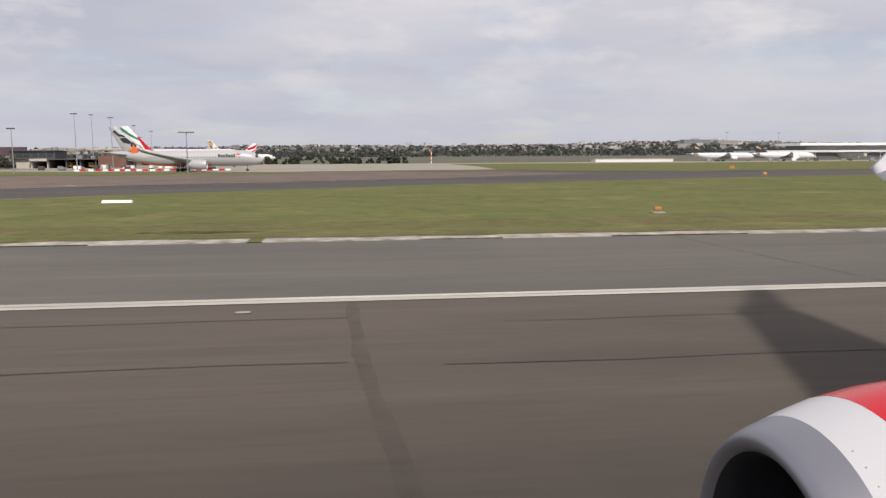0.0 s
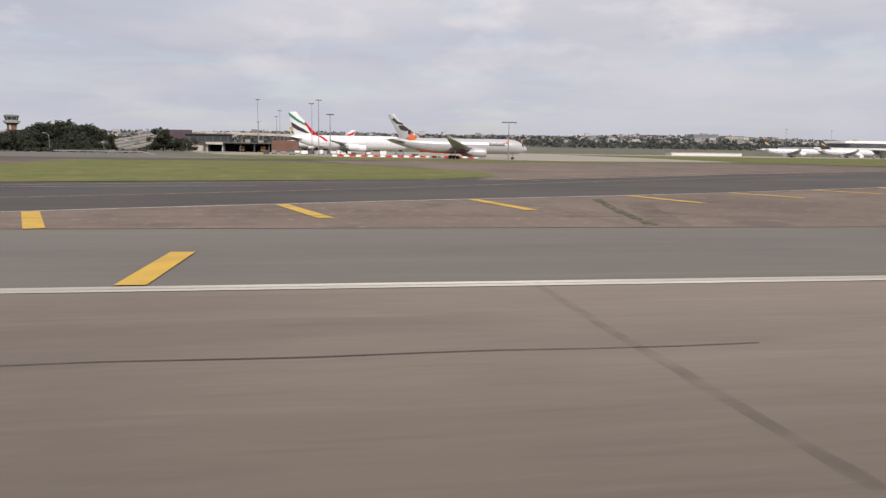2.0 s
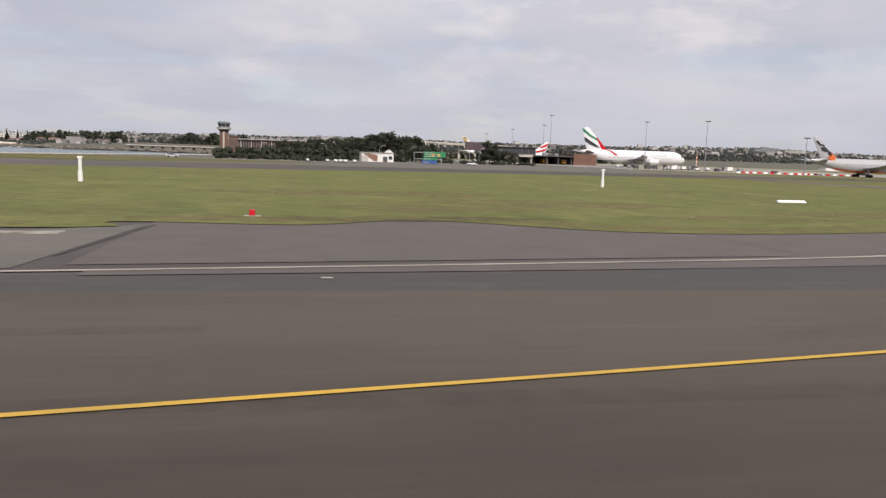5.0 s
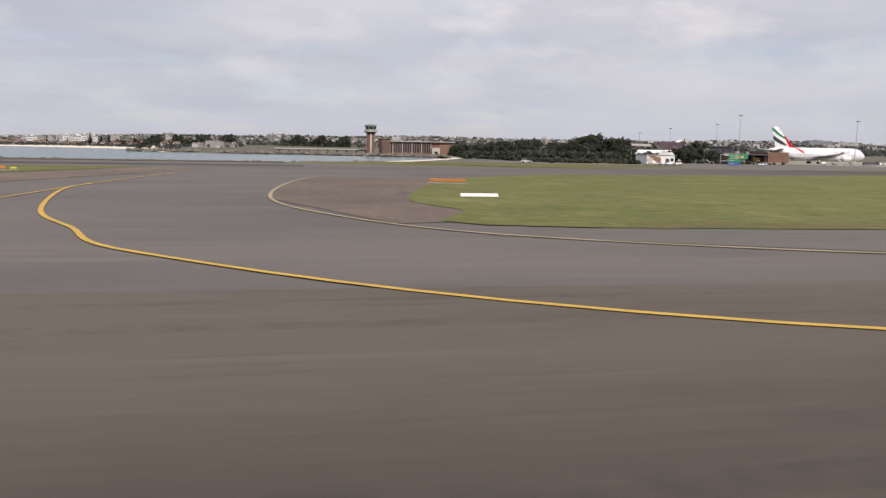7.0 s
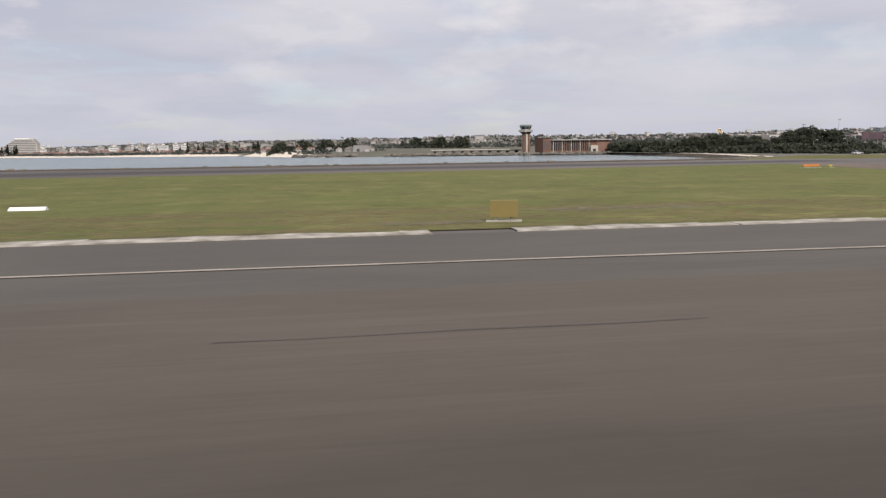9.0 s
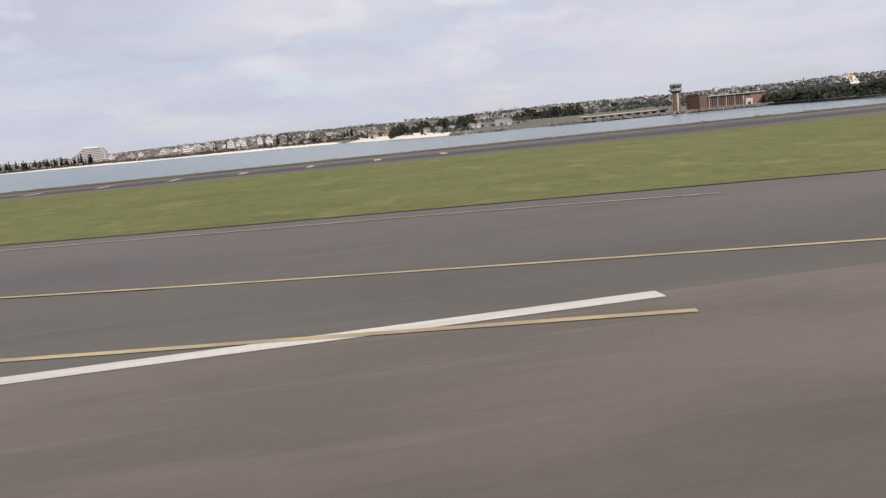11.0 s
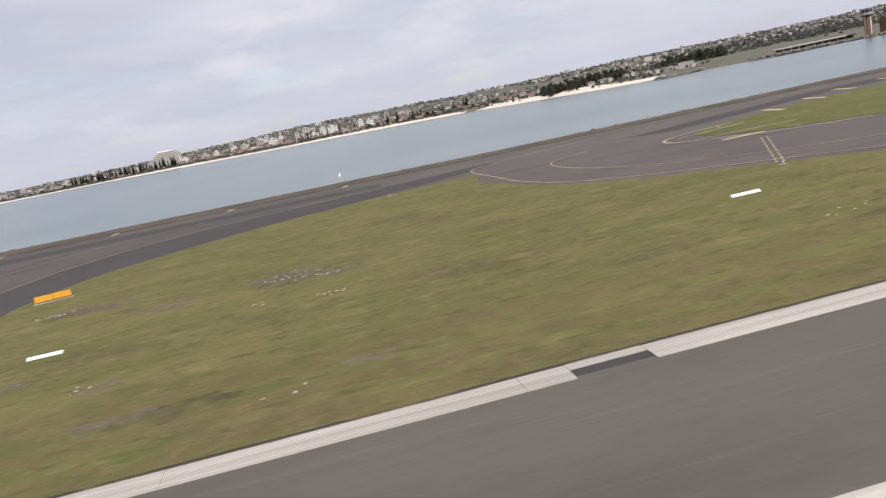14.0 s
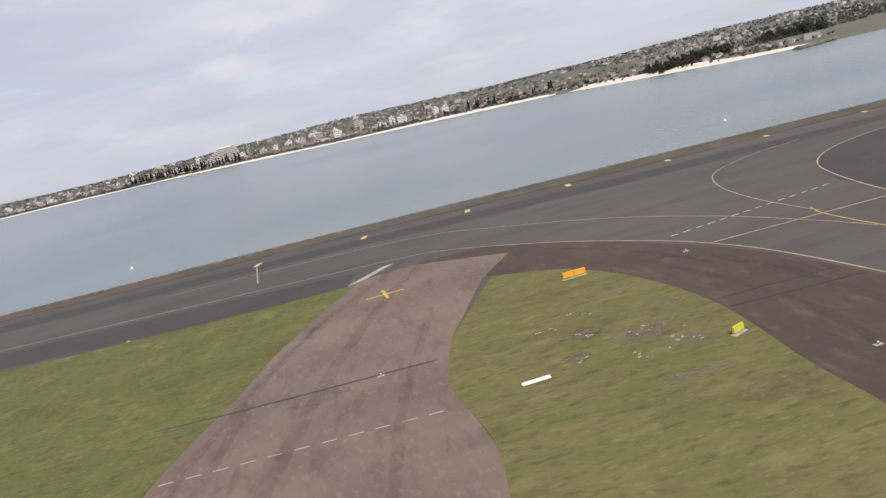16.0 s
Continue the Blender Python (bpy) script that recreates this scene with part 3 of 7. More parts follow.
lay("runway_shoulder", [(-1062, 22.8), (-1062, 42), (-1600, 42), (-1600, 22.8)], 0.04, M_SHOULDER, "plain grey asphalt runway shoulder", "pavement")

lay("runway_shoulder", [(-307.5, 27), (-306, 42.5), (-312, 38.2), (-412, 40.6), (-420, 37), (-400, 29)], 0.04, M_SHOULDER, "plain grey asphalt runway shoulder", "pavement")
# lanes of darker, newer asphalt along the far taxiway and the exits
lay("new_asphalt_lane", [(-430, 176), (-640, 160), (-752, 172), (-818, 182), (-872, 168), (-880, 176), (-818, 193), (-752, 190), (-640, 182), (-430, 196)], 0.035, M_DARK, "darker, newer asphalt lane on the taxiway", "pavement")
lay("new_asphalt_lane", curve([(-919, 178), (-945, 166), (-970, 157), (-995, 139), (-1004, 118)]) + [(-1021, 118)] + curve([(-1018, 138), (-1007, 160), (-992, 173), (-970, 181), (-909, 190)]), 0.035, M_DARK, "darker, newer asphalt lane on the taxiway", "pavement")
lay("new_asphalt_lane", curve([(-1240, 228), (-1140, 217), (-1040, 201), (-940, 190)]) + curve([(-940, 199), (-1040, 214), (-1140, 229), (-1240, 241)]), 0.035, M_DARK, "darker, newer asphalt lane on the taxiway", "pavement")
lay("new_asphalt_lane", curve([(-1240, 184), (-1183, 172), (-1142, 164), (-1122, 162)]) + curve([(-1118, 176), (-1160, 186), (-1240, 200)]), 0.03, M_DARK, "darker, newer asphalt lane on the taxiway", "pavement")
lay("new_asphalt_lane", curve([(-330, 8), (-270, 14), (-210, 28), (-150, 48), (-80, 84), (40, 160), (200, 250)]) + curve([(160, 250), (20, 168), (-100, 90), (-160, 66), (-215, 44), (-280, 28), (-330, 22)]), 0.03, M_DARK, "darker, newer asphalt lane on the taxiway", "pavement")

lay("old_asphalt", [(-40, 39.3), (-45, 70), (-30, 86), (-50.8, 78.7), (-78.2, 67), (-109.7, 55.4), (-124.4, 49.2), (-139.5, 42.5), (-148, 39.3)], 0.05, M_BROWN, "old reddish brown asphalt beside the taxiway", "pavement")
lay("old_asphalt", [(-495, 37.5), (-488, 62), (-470, 120), (-462, 155), (-448, 150), (-455, 118), (-469, 63), (-476, 37.5)], 0.05, M_BROWN, "old reddish brown asphalt in the taxiway corner", "pavement")
lay("old_asphalt", [(-424, 43), (-432, 64), (-432, 86), (-428, 112), (-405, 112), (-421, 70), (-414, 46)], 0.05, M_BROWN, "old reddish brown asphalt beside the taxiway", "pavement")
lay("dark_old_asphalt", curve([(-987, 41.5), (-992, 51), (-997, 63), (-1001, 82), (-1003, 100), (-1003, 117)]) + curve([(-1021, 117), (-1023, 94), (-1020, 76), (-1017, 66), (-1013, 57), (-1009, 50), (-1000, 41.5)]), 0.05, M_BROWND, "dark reddish brown asphalt in the taxiway corners", "pavement")
lay("dark_old_asphalt", curve([(-1059, 116), (-1056, 103), (-1054.5, 84), (-1055, 70), (-1058, 58), (-1066, 43)]) + [(-1090, 43)] + curve([(-1086, 58), (-1082, 80), (-1083, 103), (-1088, 125), (-1098, 144), (-1112, 156), (-1118, 168)]) + curve([(-1090, 168), (-1077, 153), (-1065, 132)]), 0.05, M_BROWND, "dark reddish brown asphalt in the taxiway corners", "pavement")
lay("old_asphalt", [(-1106, 168), (-1120, 166), (-1128, 145), (-1136, 125), (-1141, 108), (-1146, 95), (-1149, 85), (-1151, 70), (-1148, 43), (-1112, 43), (-1111, 70), (-1112, 90), (-1108, 108), (-1096, 138), (-1086, 154)], 0.055, M_BROWNL, "pale reddish brown asphalt of a closed taxiway", "pavement")
lay("old_asphalt", curve([(-770, 41.5), (-790, 46), (-822, 59), (-850, 68)]) + [(-862, 70), (-850, 60), (-820, 43), (-800, 41.5)], 0.05, M_BROWN, "old reddish brown asphalt beside the taxiway", "pavement")
lay("old_asphalt", [(-182, 64), (-163, 73), (-163.5, 120), (-163, 205), (-185, 203), (-181, 120)], 0.068, M_BROWN, "old reddish brown asphalt beside the taxiway", "pavement")

GRASS = [
    [(-39, 39.3), (-45, 70), (-36, 80), (-18, 96), (20, 119), (95, 150), (140, 163), (420, 190), (1500, 240), (1500, 39.3)],
    [(-166, 78.5), (-140, 85), (-110, 94), (-90, 101), (-79, 117), (-82, 140), (-97, 175), (-115, 205), (-166, 200)],
    [(-178, 70), (-193, 64), (-250, 46), (-276, 41), (-290, 47), (-298, 43), (-308, 43.5), (-317, 39.4), (-412, 40.4), (-418, 53), (-420, 68), (-409, 107),
     (-392, 132), (-374, 142), (-330, 150), (-270, 172), (-182, 190)],
    [(-495, 38), (-488, 62), (-473, 115), (-462, 156), (-470, 158), (-540, 148), (-640, 146), (-750, 160), (-817, 170), (-858, 162), (-874, 152), (-871, 132),
     (-832, 104), (-785, 84), (-744, 66), (-707, 56), (-640, 40)],
    [(-800, 42.3), (-825, 57), (-863, 71), (-892, 93), (-914, 117), (-923, 150), (-921, 166), (-945, 164), (-970, 155), (-995, 137), (-1003, 118), (-1003, 100),
     (-1001, 82), (-997, 63), (-992, 51), (-987, 42.3)],
    [(-1094, 138), (-1082, 128), (-1076, 112), (-1074, 92), (-1077, 70), (-1083, 42), (-1112, 42), (-1111, 70), (-1112, 90), (-1108, 108)],
    [(-1119, 163), (-1128, 145), (-1136, 125), (-1141, 108), (-1146, 95), (-1149, 85), (-1151, 70), (-1148, 42), (-1600, 42), (-1600, 240), (-1240, 182), (-1183, 169), (-1142, 164)],
    [(66, 292), (77, 242), (113, 219.5), (200, 229), (420, 262), (1500, 420), (1500, 700), (423, 600), (250, 560), (84, 600), (76, 401)],
    [(-118, 238), (-60, 226), (0, 232), (-20, 262), (-130, 318), (-170, 300)],
]
for pts in GRASS:
    if pts[0][0] in (-1094, -800, -178, -166, -495):
        pts = curve(pts, 5)
    dry = pts[0][0] in (-1094, -800)
    lay("grass_island", pts, 0.08, M_MEADOW if dry else M_GRASS, "dry yellowish meadow grass between the taxiways" if dry else "mown airfield grass between the taxiways", "grass")

lay("service_ground", [(-398, 236), (-360, 202), (-250, 219), (-112, 242), (-126, 300), (-150, 334), (-200, 337), (-345, 337), (-372, 318), (-392, 262)], 0.056, M_SHOULDER, "tan-grey sealed ground along the perimeter road", "pavement")
lay("road_verge", curve([(-398, 238), (-362, 206), (-330, 221), (-300, 247), (-291, 262), (-300, 270), (-330, 274), (-372, 280), (-396, 258)], 5), 0.075, M_MEADOW, "dry yellowish grass verge beside the perimeter road", "grass")
lay("scrub_ground", [(-366, 318), (-350, 292), (-290, 294), (-276, 337), (-150, 337), (-180, 425), (-180, 640), (-240, 700), (-318, 640), (-338, 500), (-350, 410)], 0.052, M_LAND, "dark uneven ground under the scrub", "ground")
lay("dark_old_asphalt", [(-943.2, 39.9), (-943, 41.4), (-938, 41.4), (-937.6, 39.9)], 0.052, M_CRACK, "dark gap where the concrete strip is broken", "pavement")
lay("old_asphalt", [(-84, 100), (-67, 107), (-54, 115.5), (-28, 133), (30, 165), (75, 200), (60, 236), (-8, 258), (-28, 252), (-88, 228), (-109, 220), (-100, 190), (-84, 150)], 0.045, M_BROWN, "old tan-brown asphalt beyond the taxiway", "pavement")
# broken concrete strip on the edge of the shoulder
for x0, x1, y0, w in ((-37, 320, 39.3, 1.7), (-650, -598, 37.3, 1.9), (-597, -561, 37.3, 2.0), (-556.5, -524, 37.5, 1.8), (-523, -496, 37.7, 1.9), (-982, -943, 39.5, 2.4), (-943, -938, 41.0, 1.0), (-938, -796, 39.5, 2.4), (-988, -983.5, 40.0, 2.4), (-313, -309, 37.4, 1.0)):
    cast = M_CONCR if x0 < -700 else M_CONC
    strip = structure("concrete_edge_strip", slab(bmesh.new(), [(x0, y0 + 0.1), (x1, y0 + 0.1), (x1, y0 + w - 0.25), (x0, y0 + w - 0.25)], 0.0, 0.07), M_STONE,
                      "broken strip of pale weathered concrete along the shoulder", "kerb")
    x = x0
    while x < x1:
        k, n = (0.1, random.uniform(14, 30)) if x0 < -700 else (1.0, random.uniform(3, 9))
        n = min(n, x1 - x)
        if x0 > -700 and random.random() < 0.14:
            x += random.uniform(0.3, 1.2)
            continue
        a, b = k * random.uniform(-0.14, 0.10), k * random.uniform(-0.7, 0.1)
        part("slab", slab(bmesh.new(), [(x, y0 + a), (x + n - 0.03, y0 + a), (x + n - 0.03, y0 + w + b), (x + n * 0.7, y0 + w + k * random.uniform(-0.8, 0.2)), (x + n * 0.3, y0 + w + k * random.uniform(-0.8, 0.2)), (x, y0 + w + b)], 0.0, 0.10), cast, strip)
        x += n

# ---- painted markings ----
mk = bmesh.new()
for x0, x1, w, y in ((1500, -190, 0.85, 22.75), (-705, -1600, 0.85, 22.45)):
    x = x0
    n = int(abs(x1 - x0) / 14)
    ribbon(mk, [(x0 + (x1 - x0) * i / n, y) for i in range(n + 1)], w, 0.06, 0.15)
seam = bmesh.new()
for x0, x1, y in ((1500, -190, 22.72),):
    ribbon(seam, [(x0 + (x1 - x0) * i / 120, y + 0.02 * math.sin(i * 0.9)) for i in range(121)], 0.10, 0.066, 0.7)
structure("edge_line_seam", seam, M_PALE, "thin worn seam along the white runway edge line", "road marking")
structure("runway_edge_line", mk, M_WHITE, "white painted runway edge line, slightly worn", "road marking")

ye = bmesh.new()
fa0 = bmesh.new()
LEAD = [(-420, -2), (-360, 4), (-303, 12.1), (-271, 17.1), (-241, 23.5), (-227, 26.9), (-211, 31.2), (-184, 41), (-160, 50), (-117, 68), (-60, 103), (40, 165), (160, 240)]
ribbon(ye, curve(LEAD), 0.2, 0.07, 0.1)
ribbon(ye, curve([(-492, 1), (-478, 5.5), (-467, 12.1), (-464, 15), (-461.6, 18.2), (-459, 22.4), (-456.6, 28), (-455, 33.5), (-453.6, 42), (-452.6, 61), (-452, 95), (-449, 130)]), 0.3, 0.07, 0.06)
ribbon(ye, curve([(-452.5, 88), (-451.6, 75), (-446, 52), (-441, 41), (-435.5, 31), (-417, 17), (-380, 6)]), 0.32, 0.072, 0.06)
ribbon(fa0, curve([(-690, 25), (-723, 35), (-754, 46), (-783, 58), (-822, 77), (-858, 91), (-885, 104), (-901, 122), (-907, 142), (-905, 158), (-894, 165)]), 0.35, 0.07, 0.1)
ribbon(fa0, [(-1058.5, 119), (-1022, 117.3)], 0.5, 0.075)
for k in (-0.55, 0.55):
    dashes(fa0, (-893 + k, 94), (-875.5 + k, 125), 0.3, 2.0, 1.1, 0.075)
ribbon(ye, curve([(-1037, 20), (-1039.5, 45), (-1039, 58), (-1038.6, 72), (-1038, 103), (-1037, 118), (-1035, 124)]), 0.3, 0.07, 0.1)
ribbon(ye, curve([(-1030, 36), (-1035, 45), (-1039, 58)]), 0.32, 0.075, 0.1)
ribbon(fa0, curve([(-1038.5, 103), (-1040.5, 114), (-1047.5, 137), (-1061, 163), (-1080, 186), (-1096, 201), (-1125, 209), (-1170, 214)]), 0.3, 0.07, 0.1)
structure("taxiway_centre_line", ye, M_YELLOW, "yellow painted taxiway lines", "road marking")

fa = bmesh.new()
ribbon(fa, curve([(-1020, 30), (-1012, 46), (-1017, 66), (-1021, 80), (-1023.5, 97), (-1022, 117), (-1015, 142), (-1006.5, 160), (-992, 173), (-970, 181), (-940, 184)]), 0.38, 0.07, 0.15)
ribbon(fa, curve([(-1075, 34), (-1062, 48), (-1056, 60), (-1053.6, 78), (-1055, 103), (-1058.5, 119), (-1064, 132), (-1077, 153), (-1097, 175), (-1114, 181), (-1163, 190), (-1240, 203), (-1400, 222)]), 0.36, 0.07, 0.15)
ribbon(fa, curve([(-705, 20), (-733, 26.6), (-745, 30), (-760, 35.4), (-772, 40.5), (-786, 46), (-822, 60.5), (-863, 76), (-892, 97.5), (-912, 118), (-918, 135), (-919, 155), (-919, 178), (-909, 188), (-880, 196)]), 0.4, 0.07, 0.15)
ribbon(fa, curve([(-690, 46), (-708, 52), (-744, 62), (-787, 78), (-818, 94), (-867, 124), (-880, 138), (-884, 145), (-880, 153), (-866, 158)]), 0.3, 0.07, 0.15)
structure("worn_edge_line", ribbon(bmesh.new(), curve([(-640, 27.9), (-560, 27.8), (-525, 27.2), (-505, 26.5)]), 0.3, 0.072, 0.3), M_PALE, "worn pale line along the runway edge", "road marking")
ribbon(fa, curve([(-505, 26.5), (-497, 25.7), (-490, 25.2), (-483.5, 25.6), (-479.5, 29.5), (-476, 37), (-469.5, 62.6), (-461, 100), (-455, 122), (-448, 140)]), 0.3, 0.07, 0.15)
ribbon(fa, curve([(-390, 27), (-405, 30), (-420, 38), (-428, 50), (-432, 64), (-432, 86), (-429, 110), (-424, 122), (-412, 130)]), 0.35, 0.07, 0.15)
structure("hold_line", dashes(bmesh.new(), (-1060, 130.5), (-1018.5, 137.5), 0.34, 1.7, 1.2, 0.072), M_WHITE, "white dashed holding line across the taxiway", "road marking")
ribbon(fa, curve([(-1036, 120), (-1035, 141), (-1030.5, 163), (-1021, 181), (-1004, 192), (-985, 197)]), 0.28, 0.07, 0.15)
structure("taxiway_edge_line", fa, M_FADED, "faded yellow taxiway edge lines", "road marking")

pl = bmesh.new()
EXIT_EDGE = [(-200, 22.6), (-180, 28.2), (-174.7, 30.2), (-168.1, 32.6), (-156.5, 36.3), (-139.5, 42.6), (-124.4, 49.3), (-109.7, 55.5), (-94.4, 61.4), (-78.2, 67.1), (-64.7, 72.5), (-50.8, 78.8), (-26, 90), (10, 112), (60, 146)]
ribbon(pl, curve(EXIT_EDGE), 0.18, 0.072, 0.3)
structure("exit_edge_line", ribbon(bmesh.new(), curve(EXIT_EDGE[5:13]), 0.3, 0.076, 0.3), M_WHITE, "white painted edge line of the runway exit", "road marking")
ribbon(pl, curve([(-330, 24), (-305, 26.5), (-273, 31), (-242, 38), (-219, 44), (-190, 55), (-157, 71), (-90, 100), (-20, 140)]), 0.28, 0.07, 0.2)
structure("exit_edge_line", ribbon(bmesh.new(), curve([(-284, 29.2), (-273, 31), (-247, 37.2), (-237, 39.7), (-224, 43), (-207, 48), (-185, 55.5), (-157, 70.4), (-135, 76), (-113, 80.5)]), 0.3, 0.076, 0.25), M_PALE, "white painted edge line of the runway exit", "road marking")
structure("exit_edge_line", pl, M_PALE, "worn white lines along the runway exit", "road marking")
structure("taxiway_turn_line", fa0, M_FADED, "thin faded yellow turning lines", "road marking")
# yellow chevron bars on the paved island by the exit


def chevron_bar(a, b, w):
    structure("chevron_bar", ribbon(bmesh.new(), [a, b], w, 0.08), M_YELLOW, "broad yellow chevron bar painted on asphalt", "road marking")


for a, b in (((-167.6, 32.5), (-165.7, 24.6)), ((-151.2, 38.4), (-150.1, 27.9)), ((-136.7, 43.2), (-134.9, 33.0)), ((-124.2, 49.0), (-120.6, 39.2)), ((-109.5, 55.2), (-106.4, 44.7)),
             ((-94.2, 61.1), (-92.1, 50.6)), ((-78.0, 66.8), (-75.4, 57.5)), ((-64.5, 72.2), (-61.4, 64.4)), ((-50.6, 78.5), (-47.0, 72.0)), ((-37.5, 84.5), (-34.5, 78.5))):
    chevron_bar(a, b, 1.0)
for x, y in ((-158.2, 32.8), (-142.7, 31.8), (-127.4, 31.0), (-112.1, 30.5)):
    chevron_bar((x - 0.3, 23.3), (x, y), 0.95)
for a, b in (((-80.6, 104.6), (-77.4, 97.6)), ((-67.3, 115.0), (-64.4, 107.4)), ((-54.7, 126.0), (-51.2, 119.0)), ((-38.5, 138.0), (-34.5, 131.0)), ((-66.0, 196.0), (-58.0, 188.0)), ((-18.0, 214.0), (-10.0, 204.0)), ((33.0, 205.0), (44.0, 192.0))):
    structure("chevron_bar", ribbon(bmesh.new(), [a, b], 0.8, 0.08), M_FADED, "faded yellow chevron bar painted on old asphalt", "road marking")
structure("exit_edge_line", ribbon(bmesh.new(), curve([(-86, 98), (-62.5, 110.7), (-45, 121), (-28.2, 133), (10, 153)]), 0.45, 0.074, 0.4), M_PALE, "worn white line along the far side of the exit", "road marking")
for a, b in (((-179, 119.7), (-165.4, 115.7)), ((-181, 153.8), (-164.6, 152.4))):
    structure("asphalt_patch", ribbon(bmesh.new(), [a, b], 1.6, 0.078), M_PALE, "paler mended band across the old asphalt", "pavement")


def cross_mark(x, y, a, size):
    bm = bmesh.new()
    for k in (0, 90):
        d = Vector((math.cos(radians(a + k)), math.sin(radians(a + k)))) * size
        ribbon(bm, [(x - d.x, y - d.y), (x + d.x, y + d.y)], min(size * 0.16, 0.75), 0.085 + k / 9000)
    structure("cross_mark", bm, M_FADED if x > -500 else M_YELLOW, "painted cross for closed pavement", "road marking")


cross_mark(-61.8, 46.0, 42, 4.6)
cross_mark(-1114.3, 146.9, 2, 3.9)



def edge_bar(a, b):
    structure("edge_bar", ribbon(bmesh.new(), [a, b], 1.6, 0.09), M_PALEY, "short pale yellow bar painted on the taxiway edge", "road marking")


for x, y in ((-846, 166), (-830, 173), (-816, 180), (-800, 183), (-784, 185), (-768, 186), (-752, 185), (-736, 184), (-720, 183), (-704, 182), (-688, 181)):
    edge_bar((x - 0.3, y - 4.6), (x + 0.3, y + 4.6))
edge_bar((-880, 131), (-872, 130))
for i in range(7):
    x, y = -1145 + 32.8 * i, 227.5 - 0.5 * i - 0.25 * i * i
    edge_bar((x - 0.6, y - 2.4), (x + 0.6, y + 2.4))

# seams and sealed cracks
def crack(pts, w, z=0.062, worn=0.6):
    structure("sealed_crack", ribbon(bmesh.new(), pts, w * 0.62 if w < 0.2 else w, z, worn), M_CRACK, "dark bitumen-sealed crack in the asphalt", "crack")


for x0, x1, y, w in ((2, 12, 20, 0.07), (5, 12, 15.5, 0.07), (14, 26, 15, 0.07), (16, 24, 19, 0.06), (-26, -12, 15.5, 0.08), (-56, -38, 19.5, 0.06), (-86, -67, 20, 0.06), (-76, -66, 15, 0.06),
                     (-115, -97, 15, 0.07), (-144, -130, 11, 0.06), (-459, -452, 15, 0.09), (-541, -531, 21.0, 0.035), (-530, -514, 18, 0.05), (-569, -557, 17, 0.06), (-762, -740, 15, 0.08), (-796, -786, 15, 0.08),
                     (-1000, -988, 14, 0.06)):
    n = max(3, int(abs(x1 - x0) / 2))
    crack([(x0 + (x1 - x0) * i / n, y + 0.06 * math.sin(i * 1.7 + x0)) for i in range(n + 1)], w)
for pts, w in (([(-305.6, 42), (-306.3, 36), (-307, 30)], 0.16), ([(-60, 58), (-90, 57), (-120, 50)], 0.16), ([(-70, 45), (-110, 46), (-140, 41.5)], 0.14), ([(-1152, 104), (-1146, 103), (-1137, 102), (-1112, 100)], 0.4),
               ([(-1074, 88), (-1054, 86)], 0.3), ([(-1074, 92), (-1055, 91)], 0.3)):
    crack(curve(pts, 6), w, 0.09)
for x, y0, y1, dx in ((12, 8, 22.3, 1.0), (29.3, 23.4, 39, 0.8), (-72, 23.4, 39, 0.3), (-100, 8, 22.3, 0.3), (-530, 8, 25.5, 0.4), (-275, 32, 41, 0.9)):
    structure("asphalt_patch", ribbon(bmesh.new(), curve([(x + dx, y0), (x + dx * 0.3, (y0 + y1) / 2), (x, y1)], 8), 0.34, 0.058, 0.5), M_STAIN, "darker patched joint across the asphalt", "pavement")

structure("weedy_joint", ribbon(bmesh.new(), curve([(-83, 62), (-84.5, 56), (-86, 50), (-88, 40)], 6), 0.7, 0.06, 0.8), M_WEED, "line of weeds growing in an asphalt joint", "weeds")
structure("asphalt_stain", ribbon(bmesh.new(), curve([(-81, 58), (-84, 49), (-87, 39.5)], 6), 2.2, 0.058, 0.4), M_STAIN, "dark stained joint in old asphalt", "pavement")
for x, y, w in ((-487, 55, 0.8), (-486, 52.5, 0.5), (-486, 50, 0.6), (-485.5, 46.5, 0.9)):
    structure("weedy_joint", ribbon(bmesh.new(), [(x - 1.2, y + 0.3), (x - 0.4, y), (x + 0.5, y + 0.1), (x + 1.3, y - 0.4)], w, 0.066, 0.9), M_WEED, "tuft of weeds growing in an asphalt joint", "weeds")
lay("old_asphalt", [(-306, 27.8), (-273, 31.8), (-242, 38.8), (-219, 45), (-193, 55.5), (-193, 65), (-250, 47), (-276, 42), (-290, 48), (-306, 43.6)], 0.046, M_SEALED, "old brown asphalt margin of the runway exit", "pavement")
lay("old_asphalt", curve([(-305, 25.5), (-273, 28.6), (-245, 33.4), (-226, 37.2), (-202, 44), (-182, 52)]) + [(-188, 57)] + curve([(-193, 55.5), (-219, 45), (-242, 38.8), (-273, 31.8), (-305, 26.8)]), 0.05, M_SEALED, "old brown asphalt margin of the runway exit", "pavement")
# the pale tip of the grass island
for pts, w in (([(-858, 119), (-870, 127), (-880, 138), (-883.5, 145), (-881, 152), (-873, 156), (-862, 158)], 0.7), ([(-879, 150), (-862, 153)], 0.6), ([(-880, 141), (-860, 137)], 0.6)):
    structure("island_tip_line", ribbon(bmesh.new(), curve(pts, 6), w, 0.088, 0.2), M_PALE, "pale painted line round the tip of the grass island", "road marking")
